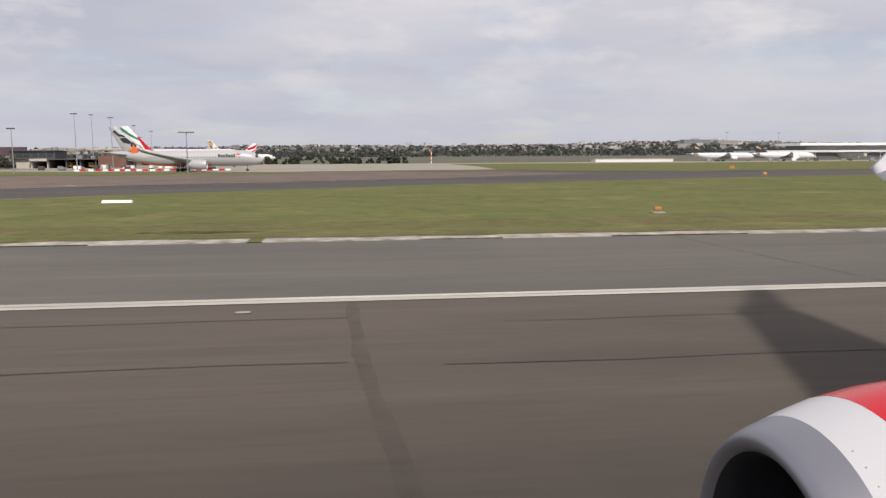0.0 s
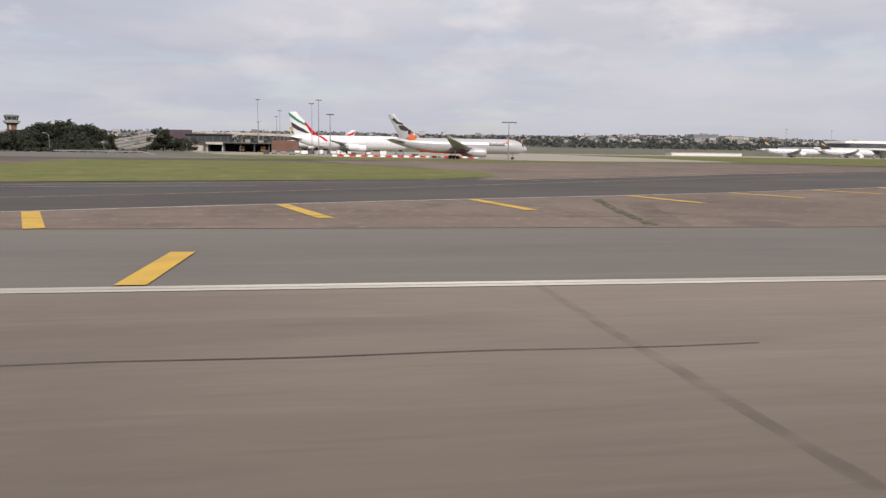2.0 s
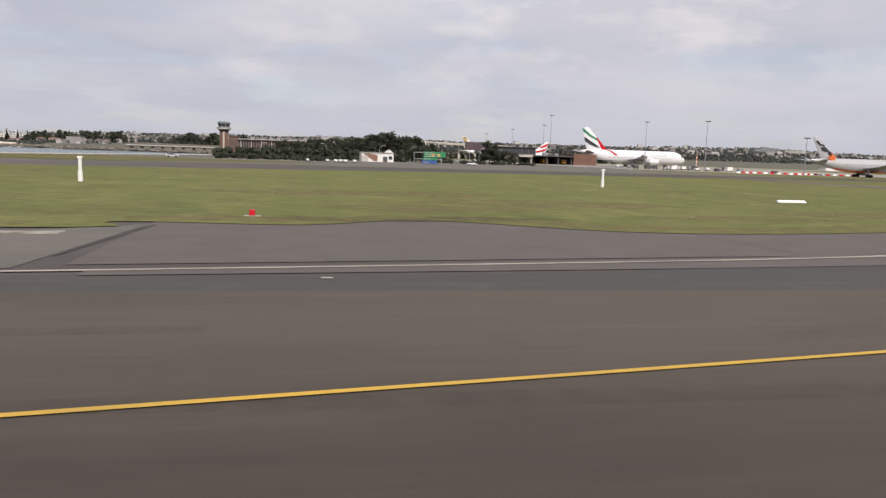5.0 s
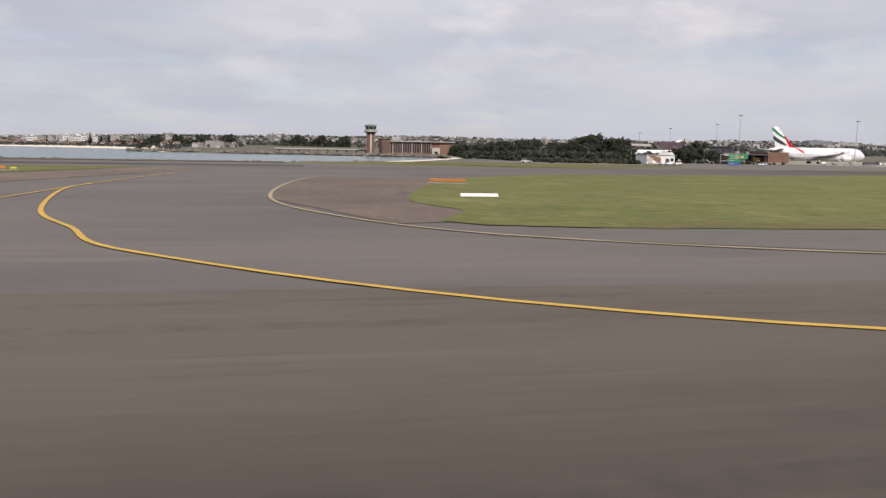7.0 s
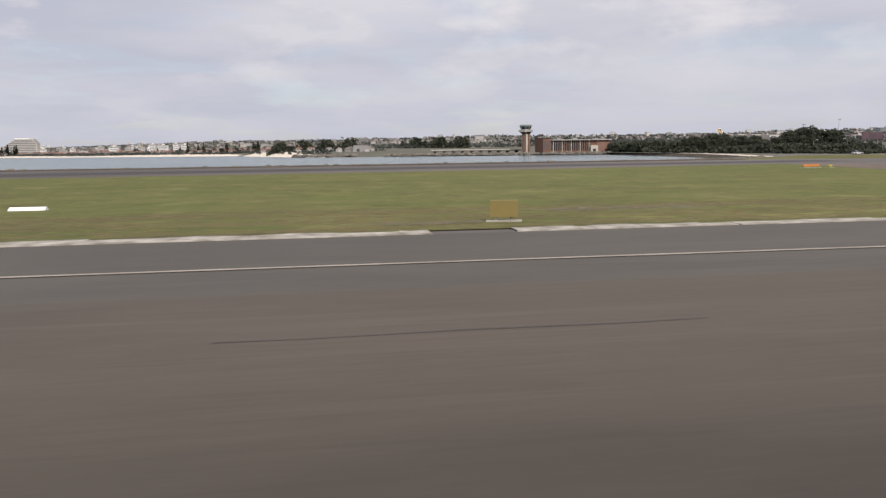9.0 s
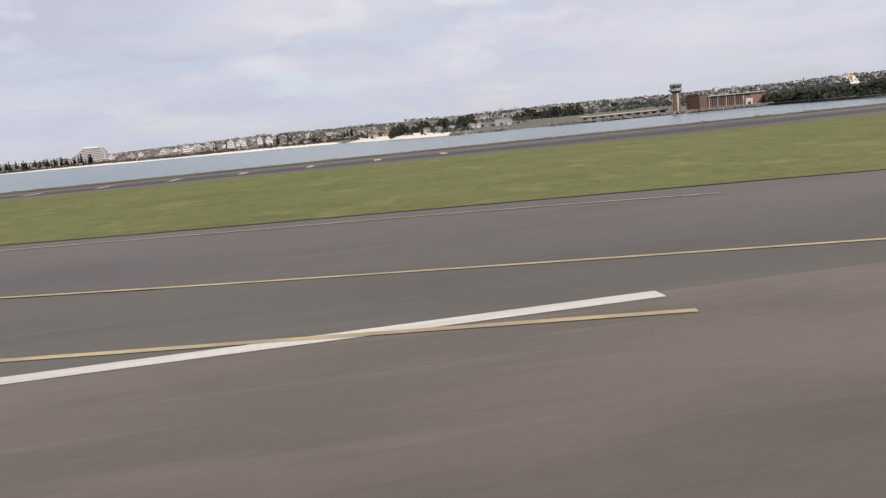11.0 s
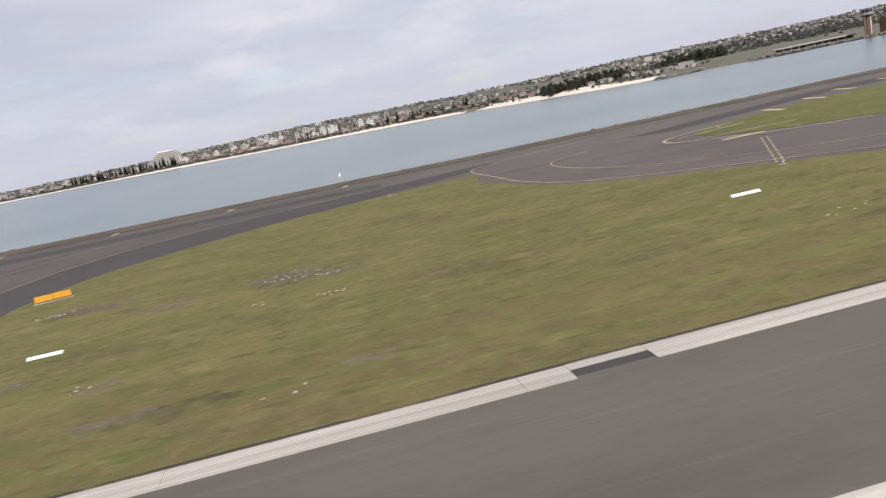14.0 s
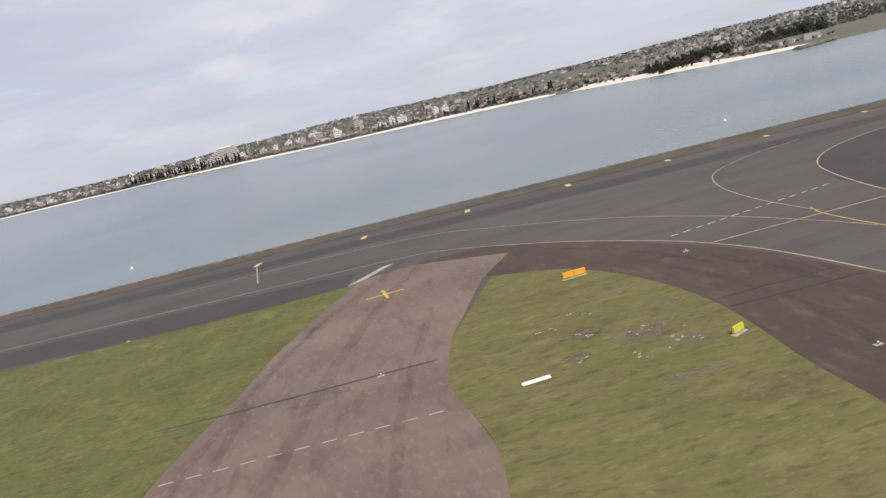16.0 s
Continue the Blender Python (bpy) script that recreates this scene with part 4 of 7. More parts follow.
# rubber swept round the runway exits
TURN = [(-500, 3), (-482, 8), (-470, 14), (-464, 21), (-461, 32), (-459.5, 46), (-458, 70)]
for off, w in ((-5.2, 0.5), (-4.2, 0.4), (-2.6, 0.5), (-1.8, 0.3), (3.2, 0.5), (4.6, 0.4), (6.4, 0.6), (9, 0.5)):
    structure("tyre_mark", ribbon(bmesh.new(), curve([(x + off * 0.9, y - off * 0.35 + 0.2 * off * off / 9) for x, y in TURN], 8), w, 0.064, 0.3), M_TYRE, "faint dark tyre mark curving over the asphalt", "tyre mark")
for y, x0, x1, w in ((9, -520, -380, 0.8), (17.5, -455, -300, 0.7), (20.5, -440, -350, 0.5), (12.5, -380, -200, 0.9), (7, -330, -160, 1.0)):
    structure("tyre_mark", ribbon(bmesh.new(), [(x0 + (x1 - x0) * i / 14, y + 0.5 * math.sin(i * 0.5)) for i in range(15)], w, 0.064, 0.5), M_TYRE, "faint dark tyre mark along the runway", "tyre mark")
dash = dashes(bmesh.new(), (-1148, 85.0), (-1113, 81.9), 0.3, 1.8, 1.4, 0.09)
structure("hold_line", dash, M_PALE, "worn white dashed line across the closed taxiway", "road marking")
structure("round_patch", sheet(bmesh.new(), [(-1129 + 4.6 * math.cos(a * 0.3), 98.6 + 2.6 * math.sin(a * 0.3)) for a in range(21)], 0.088), M_STAIN, "faint round mended patch in the asphalt", "pavement")
# wheel lanes worn along the closed taxiway and round the corner
for pts, w in (([(-1143, 78), (-1142, 84), (-1135, 121), (-1119, 153), (-1106, 176)], 1.6), ([(-1137, 66), (-1135, 76), (-1126, 110), (-1113, 147), (-1100, 172)], 2.2), ([(-1124, 58), (-1122, 68), (-1118, 90), (-1109, 123)], 1.4),
               ([(-1147, 60), (-1146, 82), (-1138, 110), (-1124.5, 146)], 1.2), ([(-1014, 114), (-1012, 90), (-1009, 70), (-1005, 55), (-1002, 46)], 1.6), ([(-1007, 116), (-1006, 83), (-1003.5, 63), (-999, 47)], 2.2),
               ([(-1018, 112), (-1016, 90), (-1013, 70)], 0.9), ([(-1062, 112), (-1060, 90), (-1062, 66), (-1070, 48)], 2.0), ([(-1070, 116), (-1067, 92), (-1069, 68), (-1077, 48)], 1.6),
               ([(-1080, 150), (-1070, 130), (-1064, 108)], 1.4)):
    structure("wheel_lane", ribbon(bmesh.new(), curve(pts, 10), w, 0.084, 0.3), M_LANE, "darker worn wheel lane in old asphalt", "pavement")
structure("taxiway_turn_line", ribbon(bmesh.new(), [(-1145.2, 224), (-1143.2, 197)], 0.35, 0.07, 0.4), M_PALE, "faint ladder line across the taxiway", "road marking")
lay("mended_asphalt", [(-1121, 164), (-1117, 166), (-1109, 175.5), (-1112, 175)], 0.07, M_CONC, "pale mended strip by the closed taxiway", "pavement")

# dry and bare margins of the grass
for x0, x1, y, w in ((-37, 160, 42.2, 2.4), (-410, -312, 41.6, 3.4), (-636, -500, 40.8, 2.8), (-640, -500, 45.5, 4.5), (-630, -505, 52, 5.5), (-982, -802, 44.2, 3.2), (-980, -850, 49, 3.0), (-985, -870, 56, 5.0), (-30, 140, 48, 5.0)):
    n = int((x1 - x0) / 3)
    structure("dry_margin", ribbon(bmesh.new(), [(x0 + (x1 - x0) * i / n, y + 0.5 * math.sin(i * 1.1) + random.uniform(-0.3, 0.3)) for i in range(n + 1)], w, 0.086, 0.7), M_DRYEDGE, "dry yellowed margin of the mown grass", "grass")
# thin dark lines along the edge, reusing the soil layer's colour
for x0, x1, y, w in ((-37, 120, 41.0, 0.7), (-640, -500, 39.2, 0.8), (-985, -796, 42.0, 0.4)):
    n = int((x1 - x0) / 2)
    structure("soil_edge", ribbon(bmesh.new(), [(x0 + (x1 - x0) * i / n, y + random.uniform(-0.08, 0.08)) for i in range(n + 1)], w, 0.112, 0.9), M_SOIL, "thin dark line along the grass edge", "ground")
for x, y, a, b in ((-968, 52, 5, 2.2), (-988, 52, 4, 2), (-962, 92, 4, 5), (-990, 103, 4, 3), (-560, 42, 3, 0.8), (-294, 47, 7, 1.6), (-285, 49, 5, 1.4), (-1092, 93, 2.5, 2.5),
                   (-1086, 87, 3, 4), (-1096, 86, 2, 2), (-905, 58, 5, 2), ):
    lay("bare_soil", [(x + a * random.uniform(0.7, 1.2) * math.cos(k * 0.35), y + b * random.uniform(0.7, 1.2) * math.sin(k * 0.35)) for k in range(18)], 0.09, M_SOIL, "bare brownish soil patch in the grass", "ground")
M_BARE = thin_layer("dark_wet_soil", (0.060, 0.045, 0.034), 1.0, 0.6)
lay("bare_soil", [(2.7 + 3.6 * random.uniform(0.8, 1.2) * math.cos(k * 0.35), 45.0 + 0.8 * random.uniform(0.6, 1.3) * math.sin(k * 0.35)) for k in range(18)], 0.115, M_BARE, "dark bare soil patch in the mown grass", "ground")

structure("dry_margin", ribbon(bmesh.new(), curve([(-194, 66), (-222, 57), (-250, 48.5), (-266, 44.5), (-277, 43.5), (-287, 48.6), (-296, 46.6), (-308, 45.6)], 6), 3.6, 0.086, 0.8), M_DRYEDGE, "dry yellowed margin of the mown grass", "grass")
for x, y, a, b in ((-288, 57, 9, 3), (-276, 66, 12, 5), (-264, 52, 8, 2.4), (-292, 76, 14, 5), (-250, 58, 10, 3)):
    lay("dry_patch", [(x + a * random.uniform(0.7, 1.3) * math.cos(k * 0.262), y + b * random.uniform(0.7, 1.3) * math.sin(k * 0.262)) for k in range(24)], 0.088, M_DRYEDGE, "dry yellowed patch in the mown grass", "grass")
# worn, stony ground showing through the grass
for x, y, a, b in ((-961, 93, 6, 4.5), (-955, 90, 4, 2), (-990, 104, 5, 2.6), (-985, 101, 4, 2), (-976, 92, 4, 2.2), (-988, 70, 4, 1.6), (-976, 63, 2.5, 1.2), (-954, 53, 3, 1), (-972, 53, 4, 1.2),
                   (-1086, 88, 5, 3.2), (-1092, 93, 3.4, 1.6), (-1083, 82, 3.4, 2), (-1079, 97, 3, 1.2), (-1090, 103, 2.4, 1.2), (-1096, 86, 2, 1.4), (-1081, 108, 3, 1.2), (-1087, 72, 4, 1.6), (-560, 43, 5, 1), (-520, 46, 6, 1.4), (-545, 50, 8, 1.8)):
    lay("worn_ground", [(x + a * random.uniform(0.6, 1.3) * math.cos(k * 0.262), y + b * random.uniform(0.6, 1.3) * math.sin(k * 0.262)) for k in range(24)], 0.092, M_WORN, "worn tan-grey ground showing through the grass", "ground")

# ---- parked airliners ----
def foil_xz(x_le, y, z, chord, thick):
    return [(x_le, y, z), (x_le - 0.12 * chord, y, z + 0.42 * thick), (x_le - 0.38 * chord, y, z + 0.5 * thick), (x_le - 0.72 * chord, y, z + 0.3 * thick),
            (x_le - chord, y, z + 0.02), (x_le - 0.7 * chord, y, z - 0.3 * thick), (x_le - 0.35 * chord, y, z - 0.5 * thick), (x_le - 0.1 * chord, y, z - 0.4 * thick)]


def foil_xy(x_le, z, chord, thick):
    return [(x_le, 0, z), (x_le - 0.15 * chord, 0.45 * thick, z), (x_le - 0.4 * chord, 0.5 * thick, z), (x_le - chord, 0.02, z),
            (x_le - chord, -0.02, z), (x_le - 0.4 * chord, -0.5 * thick, z), (x_le - 0.15 * chord, -0.45 * thick, z)]


PROFILE = [(0.0, 0.03, -0.32), (0.006, 0.22, -0.30), (0.018, 0.42, -0.26), (0.036, 0.62, -0.19), (0.06, 0.80, -0.11), (0.09, 0.93, -0.04), (0.13, 1, 0), (0.30, 1, 0),
           (0.45, 1, 0), (0.60, 1, 0), (0.68, 0.97, 0.03), (0.76, 0.87, 0.13), (0.83, 0.72, 0.27), (0.90, 0.50, 0.44), (0.95, 0.32, 0.57), (0.985, 0.17, 0.66), (1, 0.06, 0.70)]


def hull_point(length, ry, rz, zc, u, a, grow):
    """A point of the fuselage skin at station u and angle a."""
    for p, q in zip(PROFILE, PROFILE[1:]):
        if p[0] <= u <= q[0]:
            t = (u - p[0]) / (q[0] - p[0])
            k, dz = p[1] + (q[1] - p[1]) * t, p[2] + (q[2] - p[2]) * t
            return (length * (0.5 - u), (ry + grow) * k * math.sin(radians(a)), zc + rz * dz + (rz + grow) * k * math.cos(radians(a)))


def hull(length, ry, rz, zc, u0, u1, a0=0.0, a1=360.0, grow=0.0, seg=28):
    """A stretch of the fuselage skin between two stations and two angles (0 is the top, 180 the belly)."""
    us = [u0] + [p[0] for p in PROFILE if u0 < p[0] < u1] + [u1]
    full = a1 - a0 >= 360
    loops = []
    for u in us:
        for p, q in zip(PROFILE, PROFILE[1:]):
            if p[0] <= u <= q[0]:
                t = (u - p[0]) / (q[0] - p[0])
                r, dz = p[1] + (q[1] - p[1]) * t, p[2] + (q[2] - p[2]) * t
        loop = []
        for i in range(seg if full else seg + 1):
            a = radians(a0 + (a1 - a0) * i / seg)
            loop.append((length * (0.5 - u), (ry + grow) * r * math.sin(a), zc + rz * dz + (rz + grow) * r * math.cos(a)))
        loops.append(loop)
    return rings(bmesh.new(), loops, full, full, full)


def nacelle(x, y, z, r, length, seg=24):
    """An engine cowl, open in front, with the lip turned inwards, and the hot end behind."""
    def ring(dx, k):
        return [(x + dx * length, y + r * k * math.cos(2 * math.pi * i / seg), z + r * k * math.sin(2 * math.pi * i / seg)) for i in range(seg)]
    cowl = rings(bmesh.new(), [ring(-0.22, 0.76), ring(0.3, 0.80), ring(0.42, 0.82), ring(0.47, 0.86), ring(0.5, 0.91), ring(0.47, 0.96), ring(0.38, 1.0), ring(0.1, 1.04),
                               ring(-0.25, 1.0), ring(-0.5, 0.86)], True, False)
    fan = rings(bmesh.new(), [ring(0.28, 0.79), ring(0.29, 0.3), ring(0.36, 0.15), ring(0.42, 0.02)])
    core = rings(bmesh.new(), [ring(-0.4, 0.78), ring(-0.62, 0.55), ring(-0.68, 0.42), ring(-0.9, 0.06)])
    return cowl, fan, core


def wheel(bm, x, y, z, r, w):
    return tube(bm, (x, y - w / 2, z), (x, y + w / 2, z), r, seg=16)


def airliner(label, x, y, length, ry, rz, zc, fin_top, span, engines, skin, fin_skin, belly=None, rz_deg=0.0, rise_k=0.055, slim=1.0):
    th = thing("airliner", x, y, 0.0, label, "aeroplane", rz_deg, "parked airliners")
    part("fuselage", hull(length, ry, rz, zc, 0, 1), skin, th, "", True)
    if belly:
        part("belly_panel", hull(length, ry, rz, zc, 0.34, 0.80, 138, 222, 0.03), belly, th, "painted belly", True)
    part("cockpit_window", hull(length, ry, rz, zc, 0.030, 0.046, 290, 430, 0.03, 14), M_GLASS, th, "dark cockpit glazing", True)
    k = 0.5 * length
    fz = zc + rz * 0.6
    ch, ct = 0.185 * length * slim, 0.068 * length * slim
    x_root, x_tip = -k + (0.248 - 0.10 * (1 - slim)) * length, -k + (0.082 - 0.10 * (1 - slim)) * length
    fin = [foil_xy(x_root + 0.035 * length, fz, ch * 1.3, 0.75), foil_xy(x_root, fz + 1.6, ch, 0.7), foil_xy(x_tip, fin_top - 0.35, ct, 0.35), foil_xy(x_tip - 0.5, fin_top, ct * 0.7, 0.2)]
    fin_ob = part("tail_fin", rings(bmesh.new(), fin), fin_skin, th, "", True)
    wz = zc - rz * 0.45
    for s in (-1, 1):
        y0, y1 = ry * 0.55 * s, span * 0.5 * s
        ym = y0 + (y1 - y0) * 0.36
        rise = span * rise_k
        loops = [foil_xz(0.16 * length, y0, wz, 0.23 * length, 1.6), foil_xz(0.045 * length, ym, wz + rise * 0.3, 0.125 * length, 0.95),
                 foil_xz(-0.105 * length, y0 + (y1 - y0) * 0.92, wz + rise, 0.052 * length, 0.4), foil_xz(-0.155 * length, y1, wz + rise * 1.35, 0.018 * length, 0.1)]
        part("wing", rings(bmesh.new(), loops if s < 0 else [q[::-1] for q in loops]), M_GREYM, th, "grey wing", True)
        tz = zc + rz * 0.42
        tl = [foil_xz(-k + 0.135 * length, ry * 0.3 * s, tz, 0.10 * length, 0.7), foil_xz(-k + 0.028 * length, span * 0.17 * s, tz + span * 0.018, 0.038 * length, 0.25)]
        part("tailplane", rings(bmesh.new(), tl if s < 0 else [q[::-1] for q in tl]), skin, th, "", True)
        for f, er, el in engines:
            ey = span * 0.5 * f * s
            ez = wz + rise * f * 0.8 - er * 1.12
            ex = 0.16 * length - (0.16 + 0.105) * length * f * 0.92 + el * 0.32
            cowl, fan, core = nacelle(ex, ey, ez, er, el)
            e = part("engine", cowl, skin, th, "round engine cowl", True)
            part("fan", fan, M_BLACK, e, "dark fan", True)
            part("exhaust_cone", core, M_GREYM, e, "", True)
            pylon = bmesh.new()
            rings(pylon, [[(ex + el * 0.2, ey - 0.2, ez + er * 0.9), (ex + el * 0.2, ey + 0.2, ez + er * 0.9), (ex - el * 0.9, ey + 0.2, ez + er * 0.5), (ex - el * 0.9, ey - 0.2, ez + er * 0.5)],
                          [(ex - el * 0.2, ey - 0.15, ez + er * 1.35), (ex - el * 0.2, ey + 0.15, ez + er * 1.35), (ex - el * 1.1, ey + 0.15, ez + er * 1.35), (ex - el * 1.1, ey - 0.15, ez + er * 1.35)]])
            part("pylon", pylon, skin, th)
        gx, gy = -0.03 * length, ry * 1.45 * s
        leg = tube(bmesh.new(), (gx, gy * 0.8, wz), (gx, gy, 0.7), 0.22)
        g = part("main_gear", leg, M_GREYM, th, "landing gear leg")
        for dx in (-0.8, 0.8):
            tyre = bmesh.new()
            wheel(tyre, gx + dx, gy - 0.35, 0.66, 0.66, 0.45)
            wheel(tyre, gx + dx, gy + 0.35, 0.66, 0.66, 0.45)
            part("tyre", tyre, M_RUBBER, g, "black tyres")
    nx = k - 0.105 * length
    g = part("nose_gear", tube(bmesh.new(), (nx, 0, zc - rz * 0.9), (nx, 0, 0.5), 0.14), M_GREYM, th, "nose gear leg")
    tyre = bmesh.new()
    wheel(tyre, nx, -0.3, 0.5, 0.5, 0.35)
    wheel(tyre, nx, 0.3, 0.5, 0.5, 0.35)
    part("tyre", tyre, M_RUBBER, g, "black tyres")
    # rows of cabin windows
    for row in ([0.12] if rz < 3.5 else [-0.12, 0.52]):
        for s in (-1, 1):
            win = bmesh.new()
            n = int(0.62 * length / 1.1)
            hz = zc + rz * row
            hy = ry * math.sqrt(max(0.0, 1 - row * row)) + 0.02
            for i in range(n):
                wx = k - 0.15 * length - i * 1.1
                box(win, wx - 0.12, wx + 0.12, min(hy * s, hy * s - 0.06 * s), max(hy * s, hy * s - 0.06 * s), hz - 0.17, hz + 0.17)
            tagged(part("window_row", win, M_GLASS, th), "row of small dark cabin windows", "", "", "stuff")

    def on_fin(u, v):
        z = fz + 1.6 + (fin_top - 0.35 - fz - 1.6) * v
        c = ch + (ct - ch) * v
        le = x_root + (x_tip - x_root) * v
        return le - c * u, z

    def fin_patch(name, mat, pts, lab, out=0.0):
        for s in (-1, 1):
            p = [on_fin(u, v) for u, v in pts]
            y = (0.40 + out) * s
            part(name, rings(bmesh.new(), [[(a, 0.30 * s, b) for a, b in p], [(a, y, b) for a, b in p]]), mat, fin_ob, lab)

    def side_patch(name, mat, x0, x1, z0, z1, lab, shape=None):
        for s in (-1, 1):
            hz = ((z0 + z1) / 2 - zc) / rz
            hy = ry * math.sqrt(max(0.02, 1 - hz * hz))
            if shape:
                pts = [((x0 + x1) / 2 + (x1 - x0) / 2 * a, (z0 + z1) / 2 + (z1 - z0) / 2 * b) for a, b in shape]
            else:
                pts = [(x0, z0), (x1, z0), (x1, z1), (x0, z1)]
            part(name, rings(bmesh.new(), [[(a, (hy - 0.5) * s, b) for a, b in pts], [(a, (hy + 0.05) * s, b) for a, b in pts]]), mat, th, lab)

    return th, fin_patch, side_patch


STAR = [(math.cos(radians(90 + 36 * i + 10)) * (1.0 if i % 2 == 0 else 0.42), math.sin(radians(90 + 36 * i + 10)) * (1.0 if i % 2 == 0 else 0.42)) for i in range(10)]

# silver twin-engined airliner
jet, fin_patch, side_patch = airliner("silver twin-engined airliner with an orange star on its tail", -52.3, 295.5, 56.7, 2.88, 2.97, 5.0, 16.9, 60.0,
                                    [(0.32, 1.75, 5.6)], M_SILVER, M_SILVER, M_ORANGE, slim=0.76)
for pts in ([(0.50, 0.88), (0.80, 0.82), (0.64, 0.62), (0.22, 0.55), (0.12, 0.65), (0.44, 0.70)], [(0.22, 0.53), (0.64, 0.52), (0.68, 0.34), (0.40, 0.25), (0.14, 0.36)],
            [(0.10, 0.35), (0.28, 0.30), (0.44, 0.13), (0.26, 0.08), (0.08, 0.20)]):
    fin_patch("tail_shape", M_BLACK, pts, "dark grey tail shape")
for s in (-1, 1):
    star = [(-18.6 + 2.5 * a, 7.9 + 2.5 * b) for a, b in STAR]
    part("star_shape", rings(bmesh.new(), [[(a, 1.0 * s, b) for a, b in star], [(a, 1.75 * s, b) for a, b in star]]), M_ORANGE, jet, "orange star")
for i in range(7):
    for lo_, hi_ in ((64 if i % 3 else 60, 85), (275, 296 if i % 3 else 300)):
        part("letter_shape", hull(56.7, 2.88, 2.97, 5.0, 0.176 + i * 0.0165, 0.1895 + i * 0.0165, lo_, hi_, 0.03, 6), M_BLACK, jet, "dark bar in place of lettering", True)
side_patch("star_shape", M_ORANGE, 18.4, 20.6, 5.2, 7.2, "small orange star", STAR)

# white four-engined double-decker
big, fin_patch, side_patch = airliner("white four-engined double-deck airliner with green, black and red tail", -89.5, 458.0, 72.7, 3.57, 4.2, 6.4, 24.1, 79.8,
                                    [(0.37, 1.85, 5.8), (0.64, 1.8, 5.6)], M_PLANE, M_PLANE, rise_k=0.030)
for s_ in (-1, 1):
    fore, aft = [], []
    for k in range(13):
        a, u = 4 + 78 * k / 12, 0.768 - 0.092 * k / 12
        for edge, uu in ((fore, u - 0.014), (aft, u + 0.016)):
            edge.append(hull_point(72.7, 3.57, 4.2, 6.4, uu, a * s_, 0.05))
    part("tail_band", rings(bmesh.new(), [fore, aft] if s_ > 0 else [aft, fore], False, False, False), M_RED, big, "red band running down the rear fuselage", True)
fin_patch("tail_band", M_GREEN, [(1.0, 0.99), (0.82, 0.97), (0.42, 0.72), (0.10, 0.50), (0.14, 0.38), (0.55, 0.60), (0.98, 0.86)], "green tail band")
fin_patch("tail_band", M_RED, [(0.08, 0.56), (0.0, 0.58), (0.0, 0.05), (-0.02, -0.14), (0.26, -0.14), (0.22, 0.10), (0.16, 0.36)], "red tail band", 0.03)
fin_patch("tail_band", M_BLACK, [(1.0, 0.58), (0.72, 0.44), (0.42, 0.26), (0.28, 0.08), (0.50, 0.10), (0.80, 0.24), (1.0, 0.38)], "black tail band", 0.03)
for i in range(8):
    for lo_, hi_ in ((58 if i % 4 == 0 else 64, 80), (280, 302 if i % 4 == 0 else 296)):
        part("letter_shape", hull(72.7, 3.57, 4.2, 6.4, 0.20 + i * 0.021, 0.214 + i * 0.021, lo_, hi_, 0.03, 6), M_GREYM, big, "pale grey bar in place of lettering", True)

# airliners behind the fire station
_, fin_patch, _ = airliner("white twin-engined airliner with a beige and gold faceted tail", -104.0, 775.0, 68.0, 3.0, 3.1, 6.6, 23.5, 62.0, [(0.33, 1.6, 5.2)], M_PLANE, M_PLANE)
for pts in ([(0.0, 0.9), (0.9, 1.0), (0.9, 0.7), (0.4, 0.62)], [(0.5, 0.55), (0.95, 0.5), (0.9, 0.2), (0.6, 0.2)], [(0.1, 0.5), (0.35, 0.55), (0.4, 0.3), (0.15, 0.2)]):
    fin_patch("tail_facet", M_GOLD, pts, "gold tail facet")
fin_patch("tail_facet", M_BLACK, [(0.1, 0.98), (0.6, 1.0), (0.35, 0.82)], "dark tail facet", 0.03)
fin_patch("tail_facet", M_BLACK, [(0.55, 0.62), (0.95, 0.66), (0.7, 0.44)], "dark tail facet", 0.03)
_, fin_patch, _ = airliner("white airliner with a red and white waved tail", -107.0, 675.0, 66.0, 3.0, 3.1, 5.4, 18.4, 60.0, [(0.33, 1.6, 5.2)], M_PLANE, M_PLANE, None, 180.0)
fin_patch("tail_wave", M_RED, [(0.0, 0.55), (0.5, 0.75), (1.0, 0.98), (0.9, 0.62), (0.4, 0.42)], "red tail wave")
fin_patch("tail_wave", M_RED, [(0.0, 0.05), (0.6, 0.22), (1.0, 0.45), (0.9, 0.12), (0.4, -0.05)], "red tail wave")
for xx in (366.0, 429.0):
    _, fin_patch, _ = airliner("white airliner with a dark blue and gold tail at the terminal", xx, 700.0, 66.0, 3.0, 3.0, 5.4, 17.5, 62.0, [(0.33, 1.6, 5.2)], M_PLANE, M_BLACK)
    fin_patch("tail_emblem", M_GOLD, [(0.3, 0.3), (0.8, 0.5), (0.6, 0.75), (0.35, 0.6)], "gold emblem on the tail")

